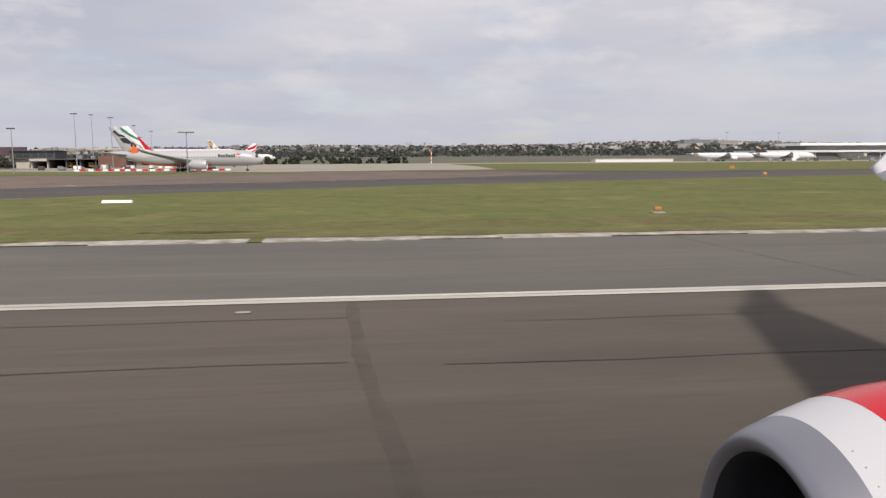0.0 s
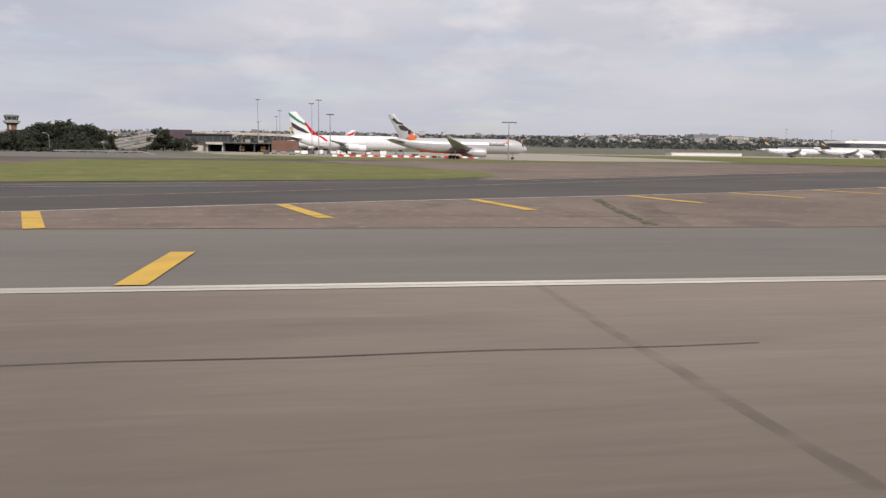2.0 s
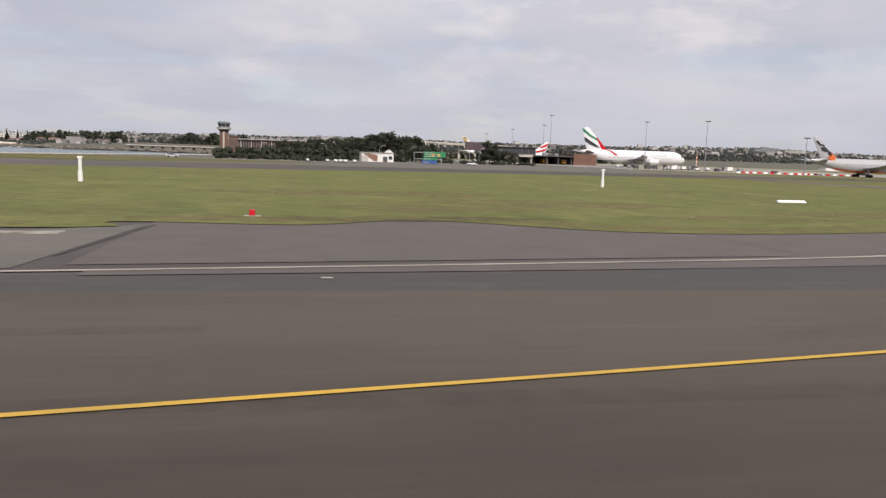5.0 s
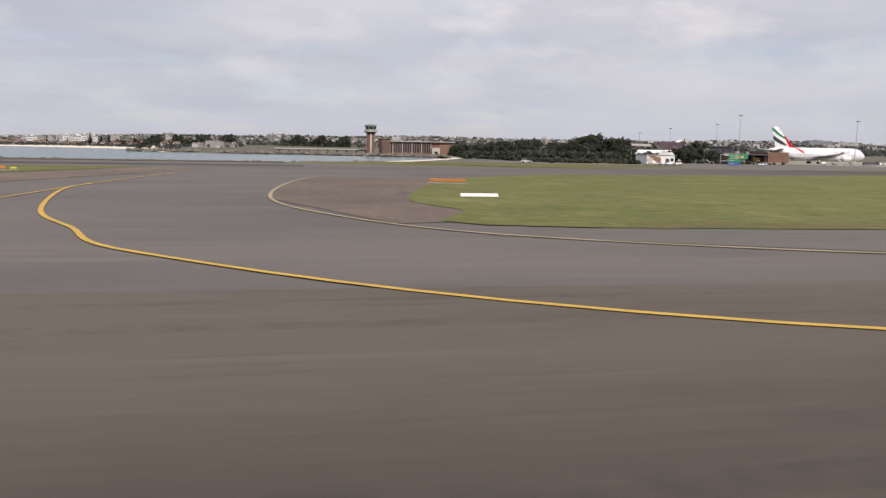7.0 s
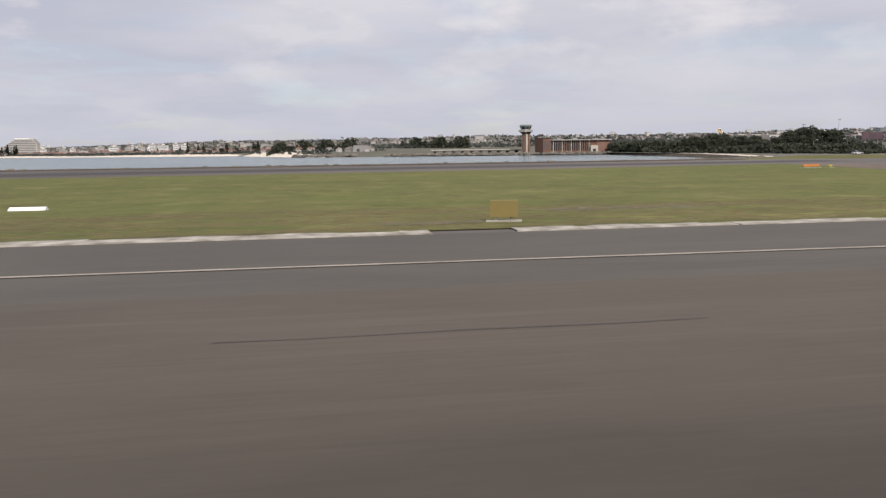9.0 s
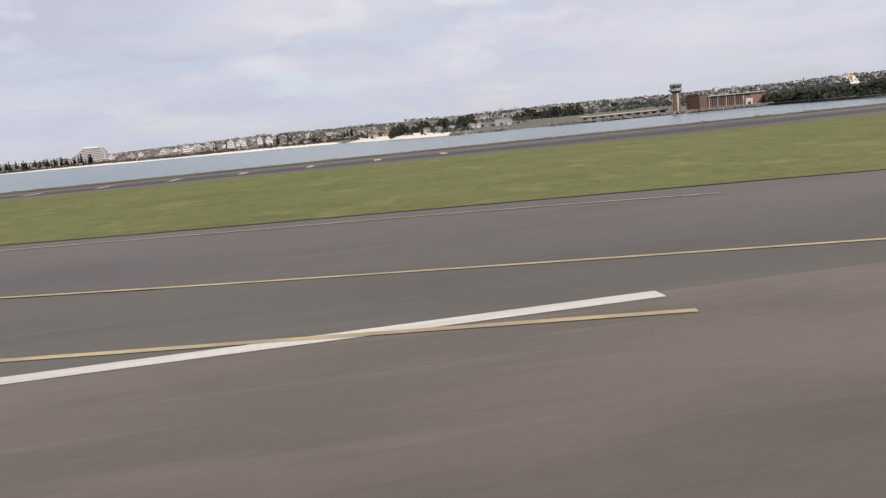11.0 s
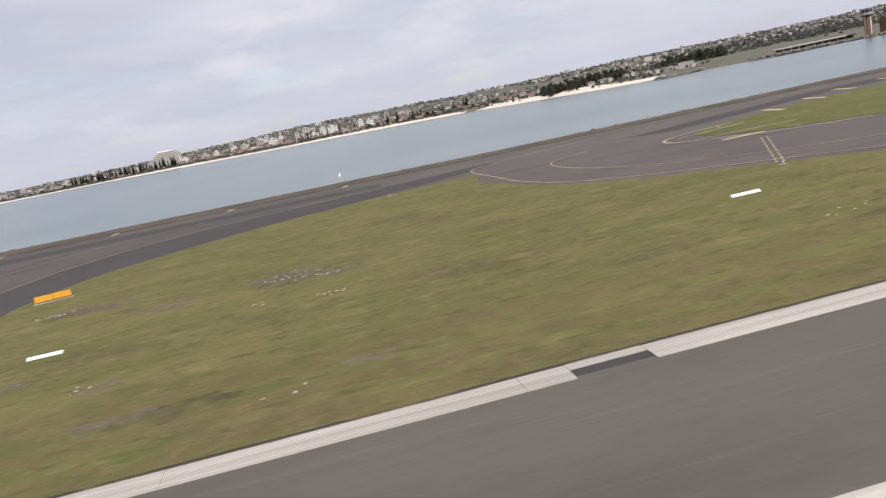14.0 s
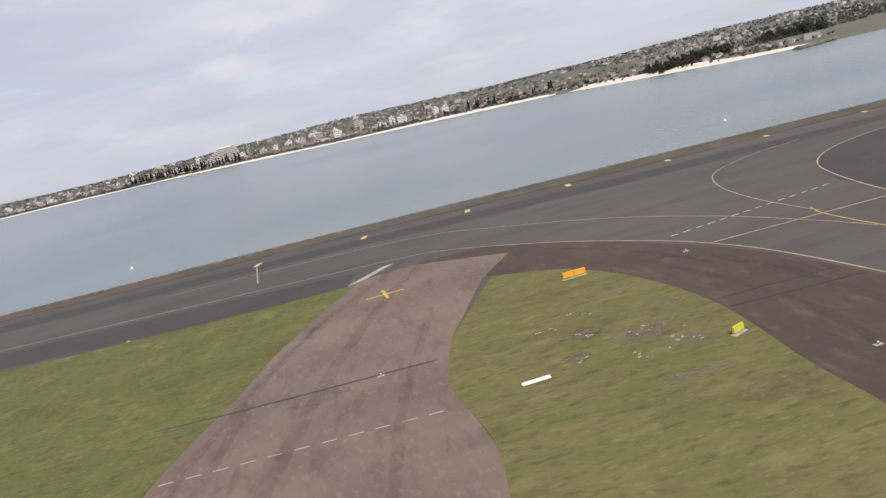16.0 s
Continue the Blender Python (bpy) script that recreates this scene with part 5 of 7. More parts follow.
# ---- buildings and masts ----
def fire_station():
    th = thing("fire_station", -146, 446, 0, "low flat-roofed fire station with open vehicle bays and a brick end", "building")
    part("floor_slab", boxed(-27, 28, -2, 24, 0, 0.12), M_CEMENT, th)
    part("back_wall", boxed(-24, 11, 20, 20.4, 0.12, 5.2), M_DROOF, th)
    for x in (-24, -15.4, -14.6, -5.4, 2.2, 10.6):
        part("pier", boxed(x - 0.3, x + 0.3, 0, 20, 0.12, 4.9, 0.04), M_CEMENT if x < -15 else M_DROOF, th)
    part("roof", boxed(-26, 12, -1.5, 21.5, 4.9, 5.5, 0.08), M_DROOF, th, "dark flat roof")
    part("portal", boxed(-24.4, -15, -1.8, -1.2, 4.2, 5.6, 0.05), M_CEMENT, th, "pale portal beam")
    part("brick_wall", boxed(12, 27, 0, 20, 0.12, 7.0, 0.05), M_BRICK, th, "brown brick end block")
    part("canopy", boxed(27, 42, 4, 12, 4.0, 4.3, 0.04), M_ROOF, th, "thin canopy")
    for x in (30, 40):
        part("canopy_post", tube(bmesh.new(), (x, 5, 0), (x, 5, 4.0), 0.12), M_STEEL, th)
    up = part("upper_storey", boxed(-36, -12, 2, 20, 5.5, 9.8, 0.05), M_DROOF, th, "dark upper storey")
    part("upper_roof", boxed(-37, -11, 1, 21, 9.8, 10.3, 0.05), M_DROOF, up)
    for i in range(5):
        part("upper_window", boxed(-33 + i * 4.2, -29.6 + i * 4.2, 1.9, 2.1, 6.4, 8.8), M_GLASS, up, "dark upper window")
    part("lower_wing", boxed(-34, -24.6, 4, 20, 0.12, 5.5, 0.05), M_CEMENT, th)
    for x, w, h in ((-20, 2.4, 1.6), (-16, 1.6, 2.2), (-4, 3.0, 1.3), (4, 2.0, 1.0)):
        part("roof_unit", boxed(x, x + w, 12, 14, 9.5 if x < -12 else 5.5, (9.5 if x < -12 else 5.5) + h + 0.6, 0.05), M_STEEL, th, "rooftop plant box")
    return th


def fire_truck(x, y):
    th = thing("fire_truck", x, y, 0.12, "lime-yellow airport fire truck standing in its bay", "fire engine", 0, "fire trucks")
    part("body", boxed(-1.4, 1.4, 1.5, 9, 0.9, 3.3, 0.12), M_SIGNY, th, "yellow truck body")
    c = part("cab", boxed(-1.4, 1.4, -1.2, 1.4, 0.8, 3.1, 0.2), M_SIGNY, th)
    part("windscreen", boxed(-1.2, 1.2, -1.26, -1.1, 1.8, 2.8, 0.05), M_GLASS, c)
    for wy in (0.2, 4.5, 7.2):
        for wx in (-1.2, 1.2):
            part("wheel", tube(bmesh.new(), (wx - 0.25, wy, 0.62), (wx + 0.25, wy, 0.62), 0.62, seg=14), M_RUBBER, th, "black wheel")


fire_station()
fire_truck(-151, 450)
fire_truck(-139, 450)


def control_tower():
    th = thing("control_tower", -371, 712, 0, "old brick control tower with a glazed cab and wide gallery", "tower")

    def octo(r, z, turn=22.5):
        return [(r * math.cos(radians(45 * i + turn)), r * math.sin(radians(45 * i + turn)), z) for i in range(8)]
    sh_ = part("shaft", rings(bmesh.new(), [octo(4.0, 0), octo(3.9, 18.5)]), M_BRICK, th, "octagonal brick shaft")
    for i in range(8):
        a = radians(45 * i)
        bm = box(bmesh.new(), -0.75, 0.75, -0.12, 0.12, 0.6, 18.3)
        bmesh.ops.rotate(bm, verts=bm.verts, matrix=Matrix.Rotation(a + math.pi / 2, 3, "Z"))
        bmesh.ops.translate(bm, verts=bm.verts, vec=(3.72 * math.cos(a), 3.72 * math.sin(a), 0))
        part("pilaster", bm, M_ORBRICK if i % 2 else M_CEMENT, sh_, "pale pilaster" if i % 2 == 0 else "orange brick pilaster")
    part("flare", rings(bmesh.new(), [octo(3.9, 18.5), octo(6.2, 20.4)]), M_DROOF, th, "flared gallery base")
    part("gallery", rings(bmesh.new(), [octo(6.8, 20.4), octo(6.8, 21.0)]), M_CEMENT, th, "gallery slab")
    part("gallery_rail", rings(bmesh.new(), [octo(6.7, 21.0), octo(6.7, 22.0), octo(6.6, 22.0), octo(6.6, 21.0)], False, False), M_STEEL, th)
    part("cab_base", rings(bmesh.new(), [octo(4.6, 21.0), octo(4.9, 22.6)]), M_CEMENT, th)
    part("cab_glazing", rings(bmesh.new(), [octo(4.9, 22.6), octo(5.5, 25.4)]), M_GLASS, th, "outward-leaning dark glazing")
    for i in range(8):
        a = radians(45 * i + 22.5)
        part("mullion", tube(bmesh.new(), (4.95 * math.cos(a), 4.95 * math.sin(a), 22.6), (5.55 * math.cos(a), 5.55 * math.sin(a), 25.4), 0.14, seg=6), M_CEMENT, th)
    part("roof", rings(bmesh.new(), [octo(6.0, 25.4), octo(6.1, 26.3), octo(4.6, 27.2)]), M_GREYG, th, "greenish flat roof")
    part("antenna", tube(bmesh.new(), (0.5, 0, 27.2), (0.5, 0, 30.0), 0.08), M_STEEL, th)


control_tower()


def brick_hall():
    th = thing("brick_hall", -332, 690, 0, "long brown brick hall with tall ribbed windows on the waterfront", "building")
    part("wall", boxed(-24, 34, -10, 14, 0, 11.4, 0.06), M_BRICK, th)
    part("end_block", boxed(-31.5, -24, -11, 16, 0, 13.6, 0.08), M_BRICK, th, "taller brown brick end block")
    part("roof", boxed(-24, 35.5, -12.5, 15, 11.4, 12.2, 0.08), M_ROOF, th, "pale flat roof edge")
    part("end_roof", boxed(-32, -23.6, -11.6, 16.6, 13.6, 14.0, 0.05), M_DROOF, th)
    part("porch", boxed(14, 21, -14, -10, 0, 6.5, 0.08), M_CEMENT, th, "pale entrance porch")
    part("porch_door", boxed(16, 19, -14.1, -13.9, 0, 3.2), M_GLASS, th, "dark glazed door")
    part("end_wall", boxed(21, 34.2, -10.6, 14, 0, 11.3, 0.05), M_ORBRICK, th)
    for i in range(17):
        x = -23.2 + i * 2.18
        part("window", boxed(x, x + 1.2, -10.12, -9.9, 2.2, 10.2), M_GLASS, th, "tall dark window")
        part("rib", boxed(x + 1.35, x + 2.0, -10.8, -9.95, 0.4, 11.3, 0.04), M_ORBRICK if i % 4 else M_CEMENT, th, "brick rib")
    for i in range(3):
        part("end_window", boxed(-30.4 + i * 2.1, -29.2 + i * 2.1, -11.1, -10.9, 3.0, 11.0), M_DROOF, th, "narrow dark recess")
    for x, w in ((-14, 3.0), (2, 4.2), (24, 2.6)):
        part("roof_plant", boxed(x, x + w, 2, 5, 12.2, 13.6, 0.05), M_STEEL, th, "rooftop plant box")


brick_hall()


def terminal_shed():
    th = thing("kiosk_building", -267, 328, 0, "small white building with an orange diagonal panel", "building")
    part("wall", boxed(-9, 9, 0, 12, 0, 3.9, 0.05), M_TOWERW, th)
    part("roof", boxed(-9.4, 9.4, -0.4, 12.4, 3.9, 4.15, 0.04), M_ROOF, th)
    part("orange_panel", rings(bmesh.new(), [[(-8, -0.05, 3.4), (-2, -0.05, 0.4), (0, -0.05, 0.4), (0, -0.05, 3.0), (-5, -0.05, 3.6)][::-1],
                                             [(-8, 0.02, 3.4), (-2, 0.02, 0.4), (0, 0.02, 0.4), (0, 0.02, 3.0), (-5, 0.02, 3.6)][::-1]]), M_TILE, th, "orange panel")
    part("door", boxed(3, 5.5, -0.06, 0.05, 0, 2.4), M_DROOF, th, "dark door")
    part("gable", rings(bmesh.new(), [[(5, 0, 3.9), (9, 0, 3.9), (7, 0, 5.4)], [(5, 12, 3.9), (9, 12, 3.9), (7, 12, 5.4)]]), M_TOWERW, th)
    part("window", boxed(6.3, 8.2, -0.06, 0.05, 1.2, 2.6), M_GLASS, th)
    part("grey_wall", boxed(-8.98, -5.2, -0.08, 0.02, 0.0, 2.6), M_CEMENT, th, "grey wall panel")
    th.scale = (0.78, 1, 1)


terminal_shed()


def road_gantry(x, y):
    th = thing("road_sign_gantry", x, y, 0, "green and blue road direction signs on a steel gantry", "road sign")
    for k in (-6.0, 5.2):
        part("post", tube(bmesh.new(), (k, 0, 0), (k, 0, 4.9), 0.16), M_STEEL, th)
    for z in (2.0, 4.6):
        part("beam", boxed(-6.1, 5.4, -0.15, 0.15, z, z + 0.3), M_STEEL, th)
    for x0, x1, z0, z1, c in ((-2.2, 6.6, 2.85, 5.1, M_GREEN), (-2.6, 3.4, 1.75, 2.75, M_GREEN), (-2.8, 3.2, 0.35, 1.65, M_SIGNB)):
        p = part("sign_panel", boxed(x0, x1, -0.42, -0.3, z0, z1, 0.04), c, th, "green sign panel" if c is M_GREEN else "blue sign panel")
        n = 3 if z1 - z0 > 2 else 1
        for i in range(n):
            z = z1 - (z1 - z0) * (i + 0.55) / n
            part("text_bar", boxed(x0 + 0.5, x0 + (x1 - x0) * (0.5 + 0.1 * (i % 2)), -0.45, -0.42, z - 0.08, z + 0.08), M_CEMENT, p, "white bar in place of writing")
        if n == 3:
            for k in (0.9, 3.2):
                part("route_shield", boxed(k, k + 1.3, -0.45, -0.42, z0 + 0.4, z0 + 1.5, 0.01), M_GOLD, p, "gold route marker")


road_gantry(-249.5, 296)


def billboard(x, y, w, z0, z1, label, mat):
    th = thing("billboard", x, y, 0, label, "billboard")
    for k in (-w * 0.3, w * 0.3):
        part("post", tube(bmesh.new(), (k, 0.6, 0), (k, 0.6, z1 - 0.4), 0.25), M_STEEL, th)
    part("frame", boxed(-w / 2 - 0.2, w / 2 + 0.2, 0, 0.4, z0 - 0.2, z1 + 0.2, 0.05), M_DROOF, th)
    part("panel", boxed(-w / 2, w / 2, -0.08, 0.05, z0, z1), mat, th, "plain printed panel")


billboard(-190, 470, 16, 7.6, 12.4, "large dark billboard on steel posts", M_PRINT)
billboard(-266, 660, 8, 7.2, 9.8, "dark printed billboard beside the road", M_PRINT)


def mast(x, y, h, label, heads=5, wide=2.2):
    th = thing("floodlight_mast", x, y, 0, label, "floodlight mast", 0, "apron floodlights")
    part("pole", tube(bmesh.new(), (0, 0, 0), (0, 0, h), 0.24, 0.10, 8), M_STEEL, th)
    part("crossbar", boxed(-wide / 2, wide / 2, -0.12, 0.12, h - 0.15, h + 0.1), M_STEEL, th)
    for i in range(heads):
        k = -wide / 2 + wide * i / (heads - 1)
        part("floodlight", boxed(k - 0.2, k + 0.2, -0.55, 0.1, h - 0.35, h + 0.05, 0.04), M_DROOF, th, "dark floodlight head")


for x, y, h in ((-107, 337, 24.2), (-103, 268, 15.3), (-110.5, 396, 25.8), (-143, 466, 31.2), (-132.5, 513, 27.0), (-138, 575, 25.5), (-153, 600, 22.0), (400, 760, 30), (470, 780, 30)):
    mast(x, y, h, "tall slender apron floodlight mast")
mast(-42.7, 252, 13.3, "apron floodlight mast with a wide T-shaped head", 7, 4.6)


def marker_pole(x, y):
    th = thing("marker_pole", x, y, 0, "slim white and orange banded pole far across the airfield", "pole")
    part("pole", tube(bmesh.new(), (0, 0, 0), (0, 0, 12), 0.55, 0.4), M_BOARD, th)
    for z in (2.0, 6.0, 10.0):
        part("band", tube(bmesh.new(), (0, 0, z), (0, 0, z + 1.8), 0.58, 0.5), M_ORANGE, th, "orange painted band")


marker_pole(78.5, 680.7)


def far_terminal():
    th = thing("terminal_building", 600, 820, 0, "long pale terminal building with a curved roof and glazed front", "building")
    part("base", boxed(-120, 300, 0, 60, 0, 9, 0.1), M_CEMENT, th)
    part("glazing", boxed(-118, 298, -0.3, 0.3, 3, 8), M_HAZY, th, "dark glazed front")
    part("roof", boxed(-126, 306, -5, 66, 9, 11.2, 0.3), M_TOWERW, th)
    part("upper_hall", boxed(-60, 200, 18, 60, 11.2, 17, 0.1), M_HAZY, th, "glazed upper hall")
    part("upper_roof", boxed(-72, 214, 12, 66, 17, 20, 0.4), M_TOWERW, th, "white sweeping roof")
    for i in range(16):
        part("column", boxed(-115 + i * 27, -114 + i * 27, -1.0, -0.2, 0, 9), M_TOWERW, th)
    for i in range(6):
        part("air_bridge", boxed(-96 + i * 62, -92.5 + i * 62, -48, 0, 4.2, 7.4, 0.2), M_CEMENT, th, "boarding bridge")


far_terminal()


def slab_block(x, y, w, d, h, mat, label, z=0.0, storeys=8, name="apartment_block", turn=0.0):
    th = thing(name, x, y, z - 6, label, "building", turn, "far blocks")
    body = part("wall", boxed(-w / 2, w / 2, -d / 2, d / 2, 0, h + 6, 0.1), mat, th)
    part("roof", boxed(-w / 2 - 0.4, w / 2 + 0.4, -d / 2 - 0.4, d / 2 + 0.4, h + 6, h + 6.6), M_ROOF, th)
    part("lift_housing", boxed(-w * 0.12, w * 0.15, -d * 0.2, d * 0.2, h + 6.6, h + 9), mat, th)
    fh = h / storeys
    for k in range(storeys):
        part("window_band", boxed(-w / 2 + 0.8, w / 2 - 0.8, -d / 2 - 0.08, -d / 2 + 0.1, 6 + k * fh + fh * 0.35, 6 + k * fh + fh * 0.8), M_HAZY, body, "dark band of windows")
    return th


slab_block(755, 1600, 60, 25, 20, M_STEEL, "grey office block on the ridge", 22, 6)
slab_block(828, 1605, 46, 25, 18, M_CEMENT, "pale office block on the ridge", 22, 6)

for x, y, w in ((282, 712, 84),):
    th = thing("long_shed", x, y, 0, "long low white shed beyond the apron", "building", 8, "apron sheds")
    part("wall", boxed(-w / 2, w / 2, 0, 10, 0, 3.0, 0.05), M_TOWERW, th)
    part("roof", boxed(-w / 2 - 0.5, w / 2 + 0.5, -0.6, 10.6, 3.0, 3.4, 0.05), M_ROOF, th)

# ---- things on the airfield ----
def gable_marker(x, y, rz=0.0, half=1.8):
    th = thing("gable_marker", x, y, 0.08, "long white gable marker lying on the grass", "runway marker", rz, "gable markers")
    L, w, h = half, 0.40, 0.26
    part("board", rings(bmesh.new(), [[(-L, -w, 0.0), (-L, w, 0), (-L, 0, h)], [(L, -w, 0), (L, w, 0), (L, 0, h)]]), M_BOARD, th)


for x, y in ((-11.9, 78.6), (-243, 77.2), (-500, 74), (-588.8, 61.5), (-908, 78.6), (-986, 80.0), (-1102.6, 82.7), (-413.1, 69.0)):
    gable_marker(x, y, random.uniform(-3, 3), 1.35 if x == -588.8 else 1.45 if x > -100 else 1.8)


def marker_post(x, y):
    th = thing("marker_post", x, y, 0.08, "white cylindrical marker post with a thicker foot", "post", 0, "marker posts")
    part("foot", tube(bmesh.new(), (0, 0, 0), (0, 0, 1.15), 0.27, 0.25, 14), M_BOARD, th)
    part("shaft", tube(bmesh.new(), (0, 0, 1.15), (0, 0, 2.55), 0.19, 0.18, 14), M_BOARD, th)
    part("cap", boxed(-0.26, 0.26, -0.2, 0.2, 2.5, 2.75, 0.05), M_BOARD, th)


marker_post(-253, 108.7)
marker_post(-322, 88)


def cone_marker(x, y):
    th = thing("edge_marker", x, y, 0.08, "squat red edge marker drum on a concrete pad", "marker", 0, "red markers")
    part("pad", boxed(-0.5, 0.5, -0.3, 0.3, 0, 0.05, 0.02), M_STONE, th, "pale concrete pad")
    part("drum", tube(bmesh.new(), (0, 0, 0.06), (0, 0, 0.42), 0.2, 0.17, 14), M_RED, th)


for p in ((-301, 48), (-887, 43.4), (-318, 46)):
    cone_marker(*p)


def guidance_sign(x, y, w, h, mat, label, rz=0.0):
    th = thing("taxiway_sign", x, y, 0.08, label, "airfield sign", rz, "taxiway signs")
    part("base_slab", boxed(-w / 2 - 0.2, w / 2 + 0.2, -0.5, 0.4, 0, 0.07, 0.02), M_STONE, th, "concrete base slab")
    n = max(1, int(w / 1.8))
    for i in range(n):
        x0 = -w / 2 + w * i / n
        part("sign_box", boxed(x0 + 0.03, x0 + w / n - 0.03, -0.16, 0.16, 0.25, 0.25 + h, 0.04), mat, th)
        for k in (0.25, 0.75):
            part("leg", tube(bmesh.new(), (x0 + w / n * k, 0, 0.05), (x0 + w / n * k, 0, 0.3), 0.05, seg=6), M_STEEL, th)


guidance_sign(-477, 127, 3.5, 0.42, M_SIGNO, "long low orange taxiway sign on the grass", 4)
guidance_sign(-997.5, 118.5, 5.2, 0.85, M_SIGNY, "yellow taxiway sign on a concrete base", 8)
guidance_sign(-1083, 121.5, 4.2, 1.0, M_SIGNY, "yellow taxiway sign on a concrete base", 0)
guidance_sign(-1078, 79, 2.0, 0.8, M_SIGNL, "lime yellow taxiway sign beside the taxiway", 25)
guidance_sign(-556, 42.6, 1.7, 1.0, M_SIGNK, "khaki-backed yellow sign standing by the runway", -14)
guidance_sign(-890, 48, 0.7, 0.6, M_SIGNY, "small yellow sign by the runway strip", -60)
guidance_sign(-411.2, 95.6, 4.8, 0.34, M_SIGNO, "long low orange taxiway sign on the grass", -30)
guidance_sign(-473.8, 126, 0.9, 0.26, M_SIGNL, "small lime sign beside the orange one", 20)


def edge_light(x, y, lab, mat):
    th = thing("edge_light", x, y, 0.06, lab, "airfield light", 0, "taxiway lights")
    part("pad", boxed(-0.5, 0.5, -0.3, 0.3, 0, 0.05, 0.01), M_STONE, th, "pale pad")
    part("lamp", tube(bmesh.new(), (0, 0, 0.05), (0, 0, 0.32), 0.17, 0.13, 10), mat, th)
    part("lens", tube(bmesh.new(), (0, 0, 0.32), (0, 0, 0.4), 0.1, 0.06, 10), M_BOARD, th)


for p in ((-1016, 117), (-1063.6, 118.1), (-894, 92), (-1120, 100), (-1070, 66)):
    edge_light(*p, "low taxiway guard light on a pad", M_STEEL)
for p in ((-941, 162), (-867, 155), (-1170, 168), (-1230, 184)):
    edge_light(*p, "small orange taxiway edge light", M_SIGNO)
guidance_sign(147, 259, 2.2, 0.8, M_SIGNO, "small orange-brown taxiway sign beyond the grass", 10)
guidance_sign(35, 55, 0.6, 0.22, M_SIGNO, "low orange-brown marker box in the grass", 0)
guidance_sign(105, 163, 0.9, 0.5, M_SIGNY, "small yellow marker box in the grass", 0)

# flat inset lights in the runway and shoulder
inset = None
for i, (x, y) in enumerate(((9, 21.0), (-11, 24), (-63, 26), (-160, 26.8), (-245, 26), (-297, 25), (-464, 15), (-540, 24), (-780, 25), (-841, 25), (-905, 26), (-945, 25.5))):
    if inset is None:
        inset = thing("inset_light", x, y, 0.062, "flat pale inset light in the asphalt", "airfield light", 0, "inset lights")
        part("plate", slab(bmesh.new(), [(0.22 * math.cos(a * 0.524), 0.1 * math.sin(a * 0.524)) for a in range(12)], 0, 0.02), M_STONE, inset)
    else:
        copy_thing(inset, place(x, y, 0.062))

def rubble(x, y, w, d, n):
    """Broken pale stones lying in worn grass."""
    bm = bmesh.new()
    for _ in range(max(3, n // 2)):
        px, py, r = x + random.gauss(0, w / 2), y + random.gauss(0, d / 2), random.uniform(0.05, 0.24)
        slab(bm, [(px + r * random.uniform(0.6, 1.5) * math.cos(a * 1.05), py + r * random.uniform(0.4, 1.0) * math.sin(a * 1.05)) for a in range(6)], 0.07, 0.10 + random.uniform(0, 0.04))
    tagged(part("rubble", bm, M_STONE), "pale broken stones scattered in worn grass", "rubble", "", "stuff")


for x, y, w, d, n in ((-961, 93, 3.5, 3, 40), (-957, 90, 2.5, 1.5, 18), (-956, 78, 2, 1.0, 18), (-964, 81, 1.5, 0.8, 10), (-992, 104, 4, 1.6, 45), (-989, 69, 2.5, 1.2, 12), (-978, 64, 2.5, 1.2, 10), (-988, 53, 2, 0.8, 8), (-961, 50, 1.5, 0.8, 6),
                      (-1091, 103, 1, 0.8, 8), (-1089, 101, 1, 0.8, 8), (-1096, 99, 1.2, 0.8, 8), (-1092, 93, 2, 2, 14), (-1096, 85, 0.8, 0.8, 7), (-1085, 89, 3, 2, 26), (-1083, 82, 2, 2, 22), (-1090, 81, 1.5, 1.2, 10), (-908, 62, 3, 2, 12)):
    rubble(x, y, w, d, n)



# ---- far shore, suburbs and woods ----
SHORE = [(-7000, 3600), (-3200, 2500), (-1988, 2246), (-1492, 2074), (-1250, 1822), (-1080, 1613), (-945, 1504), (-802, 1356), (-690, 1230), (-656, 1057), (-626, 941), (-602, 850), (-560, 775),
         (-508, 716), (-430, 740), (-300, 760), (0, 770), (6000, 770)]


def shore_y(x):
    for (a, b), (c, d) in zip(SHORE, SHORE[1:]):
        if a <= x <= c:
            return b + (d - b) * (x - a) / (c - a)
    return SHORE[-1][1]


def land_z(x, y):
    d = (y - shore_y(x)) * (0.75 if x < -500 else 1.0)
    if d < 0:
        return -2.4
    k = min(1.0, max(0.0, (d - 60) / 1350))
    k = k * k * (3 - 2 * k)
    top = 44 + 7 * math.sin(x * 0.0016 + 0.6) - 14 * min(1, max(0, (x + 800) / 400)) - 26 * min(1, max(0, (-1500 - x) / 900))
    n = noise.fractal(Vector((x * 0.0016, y * 0.0016, 3.0)), 1.0, 2.0, 4)
    return -2.3 + (0.115 * d if d < 45 else 5.2 + min(2.5, (d - 45) * 0.012)) + k * (top + 10 * n)


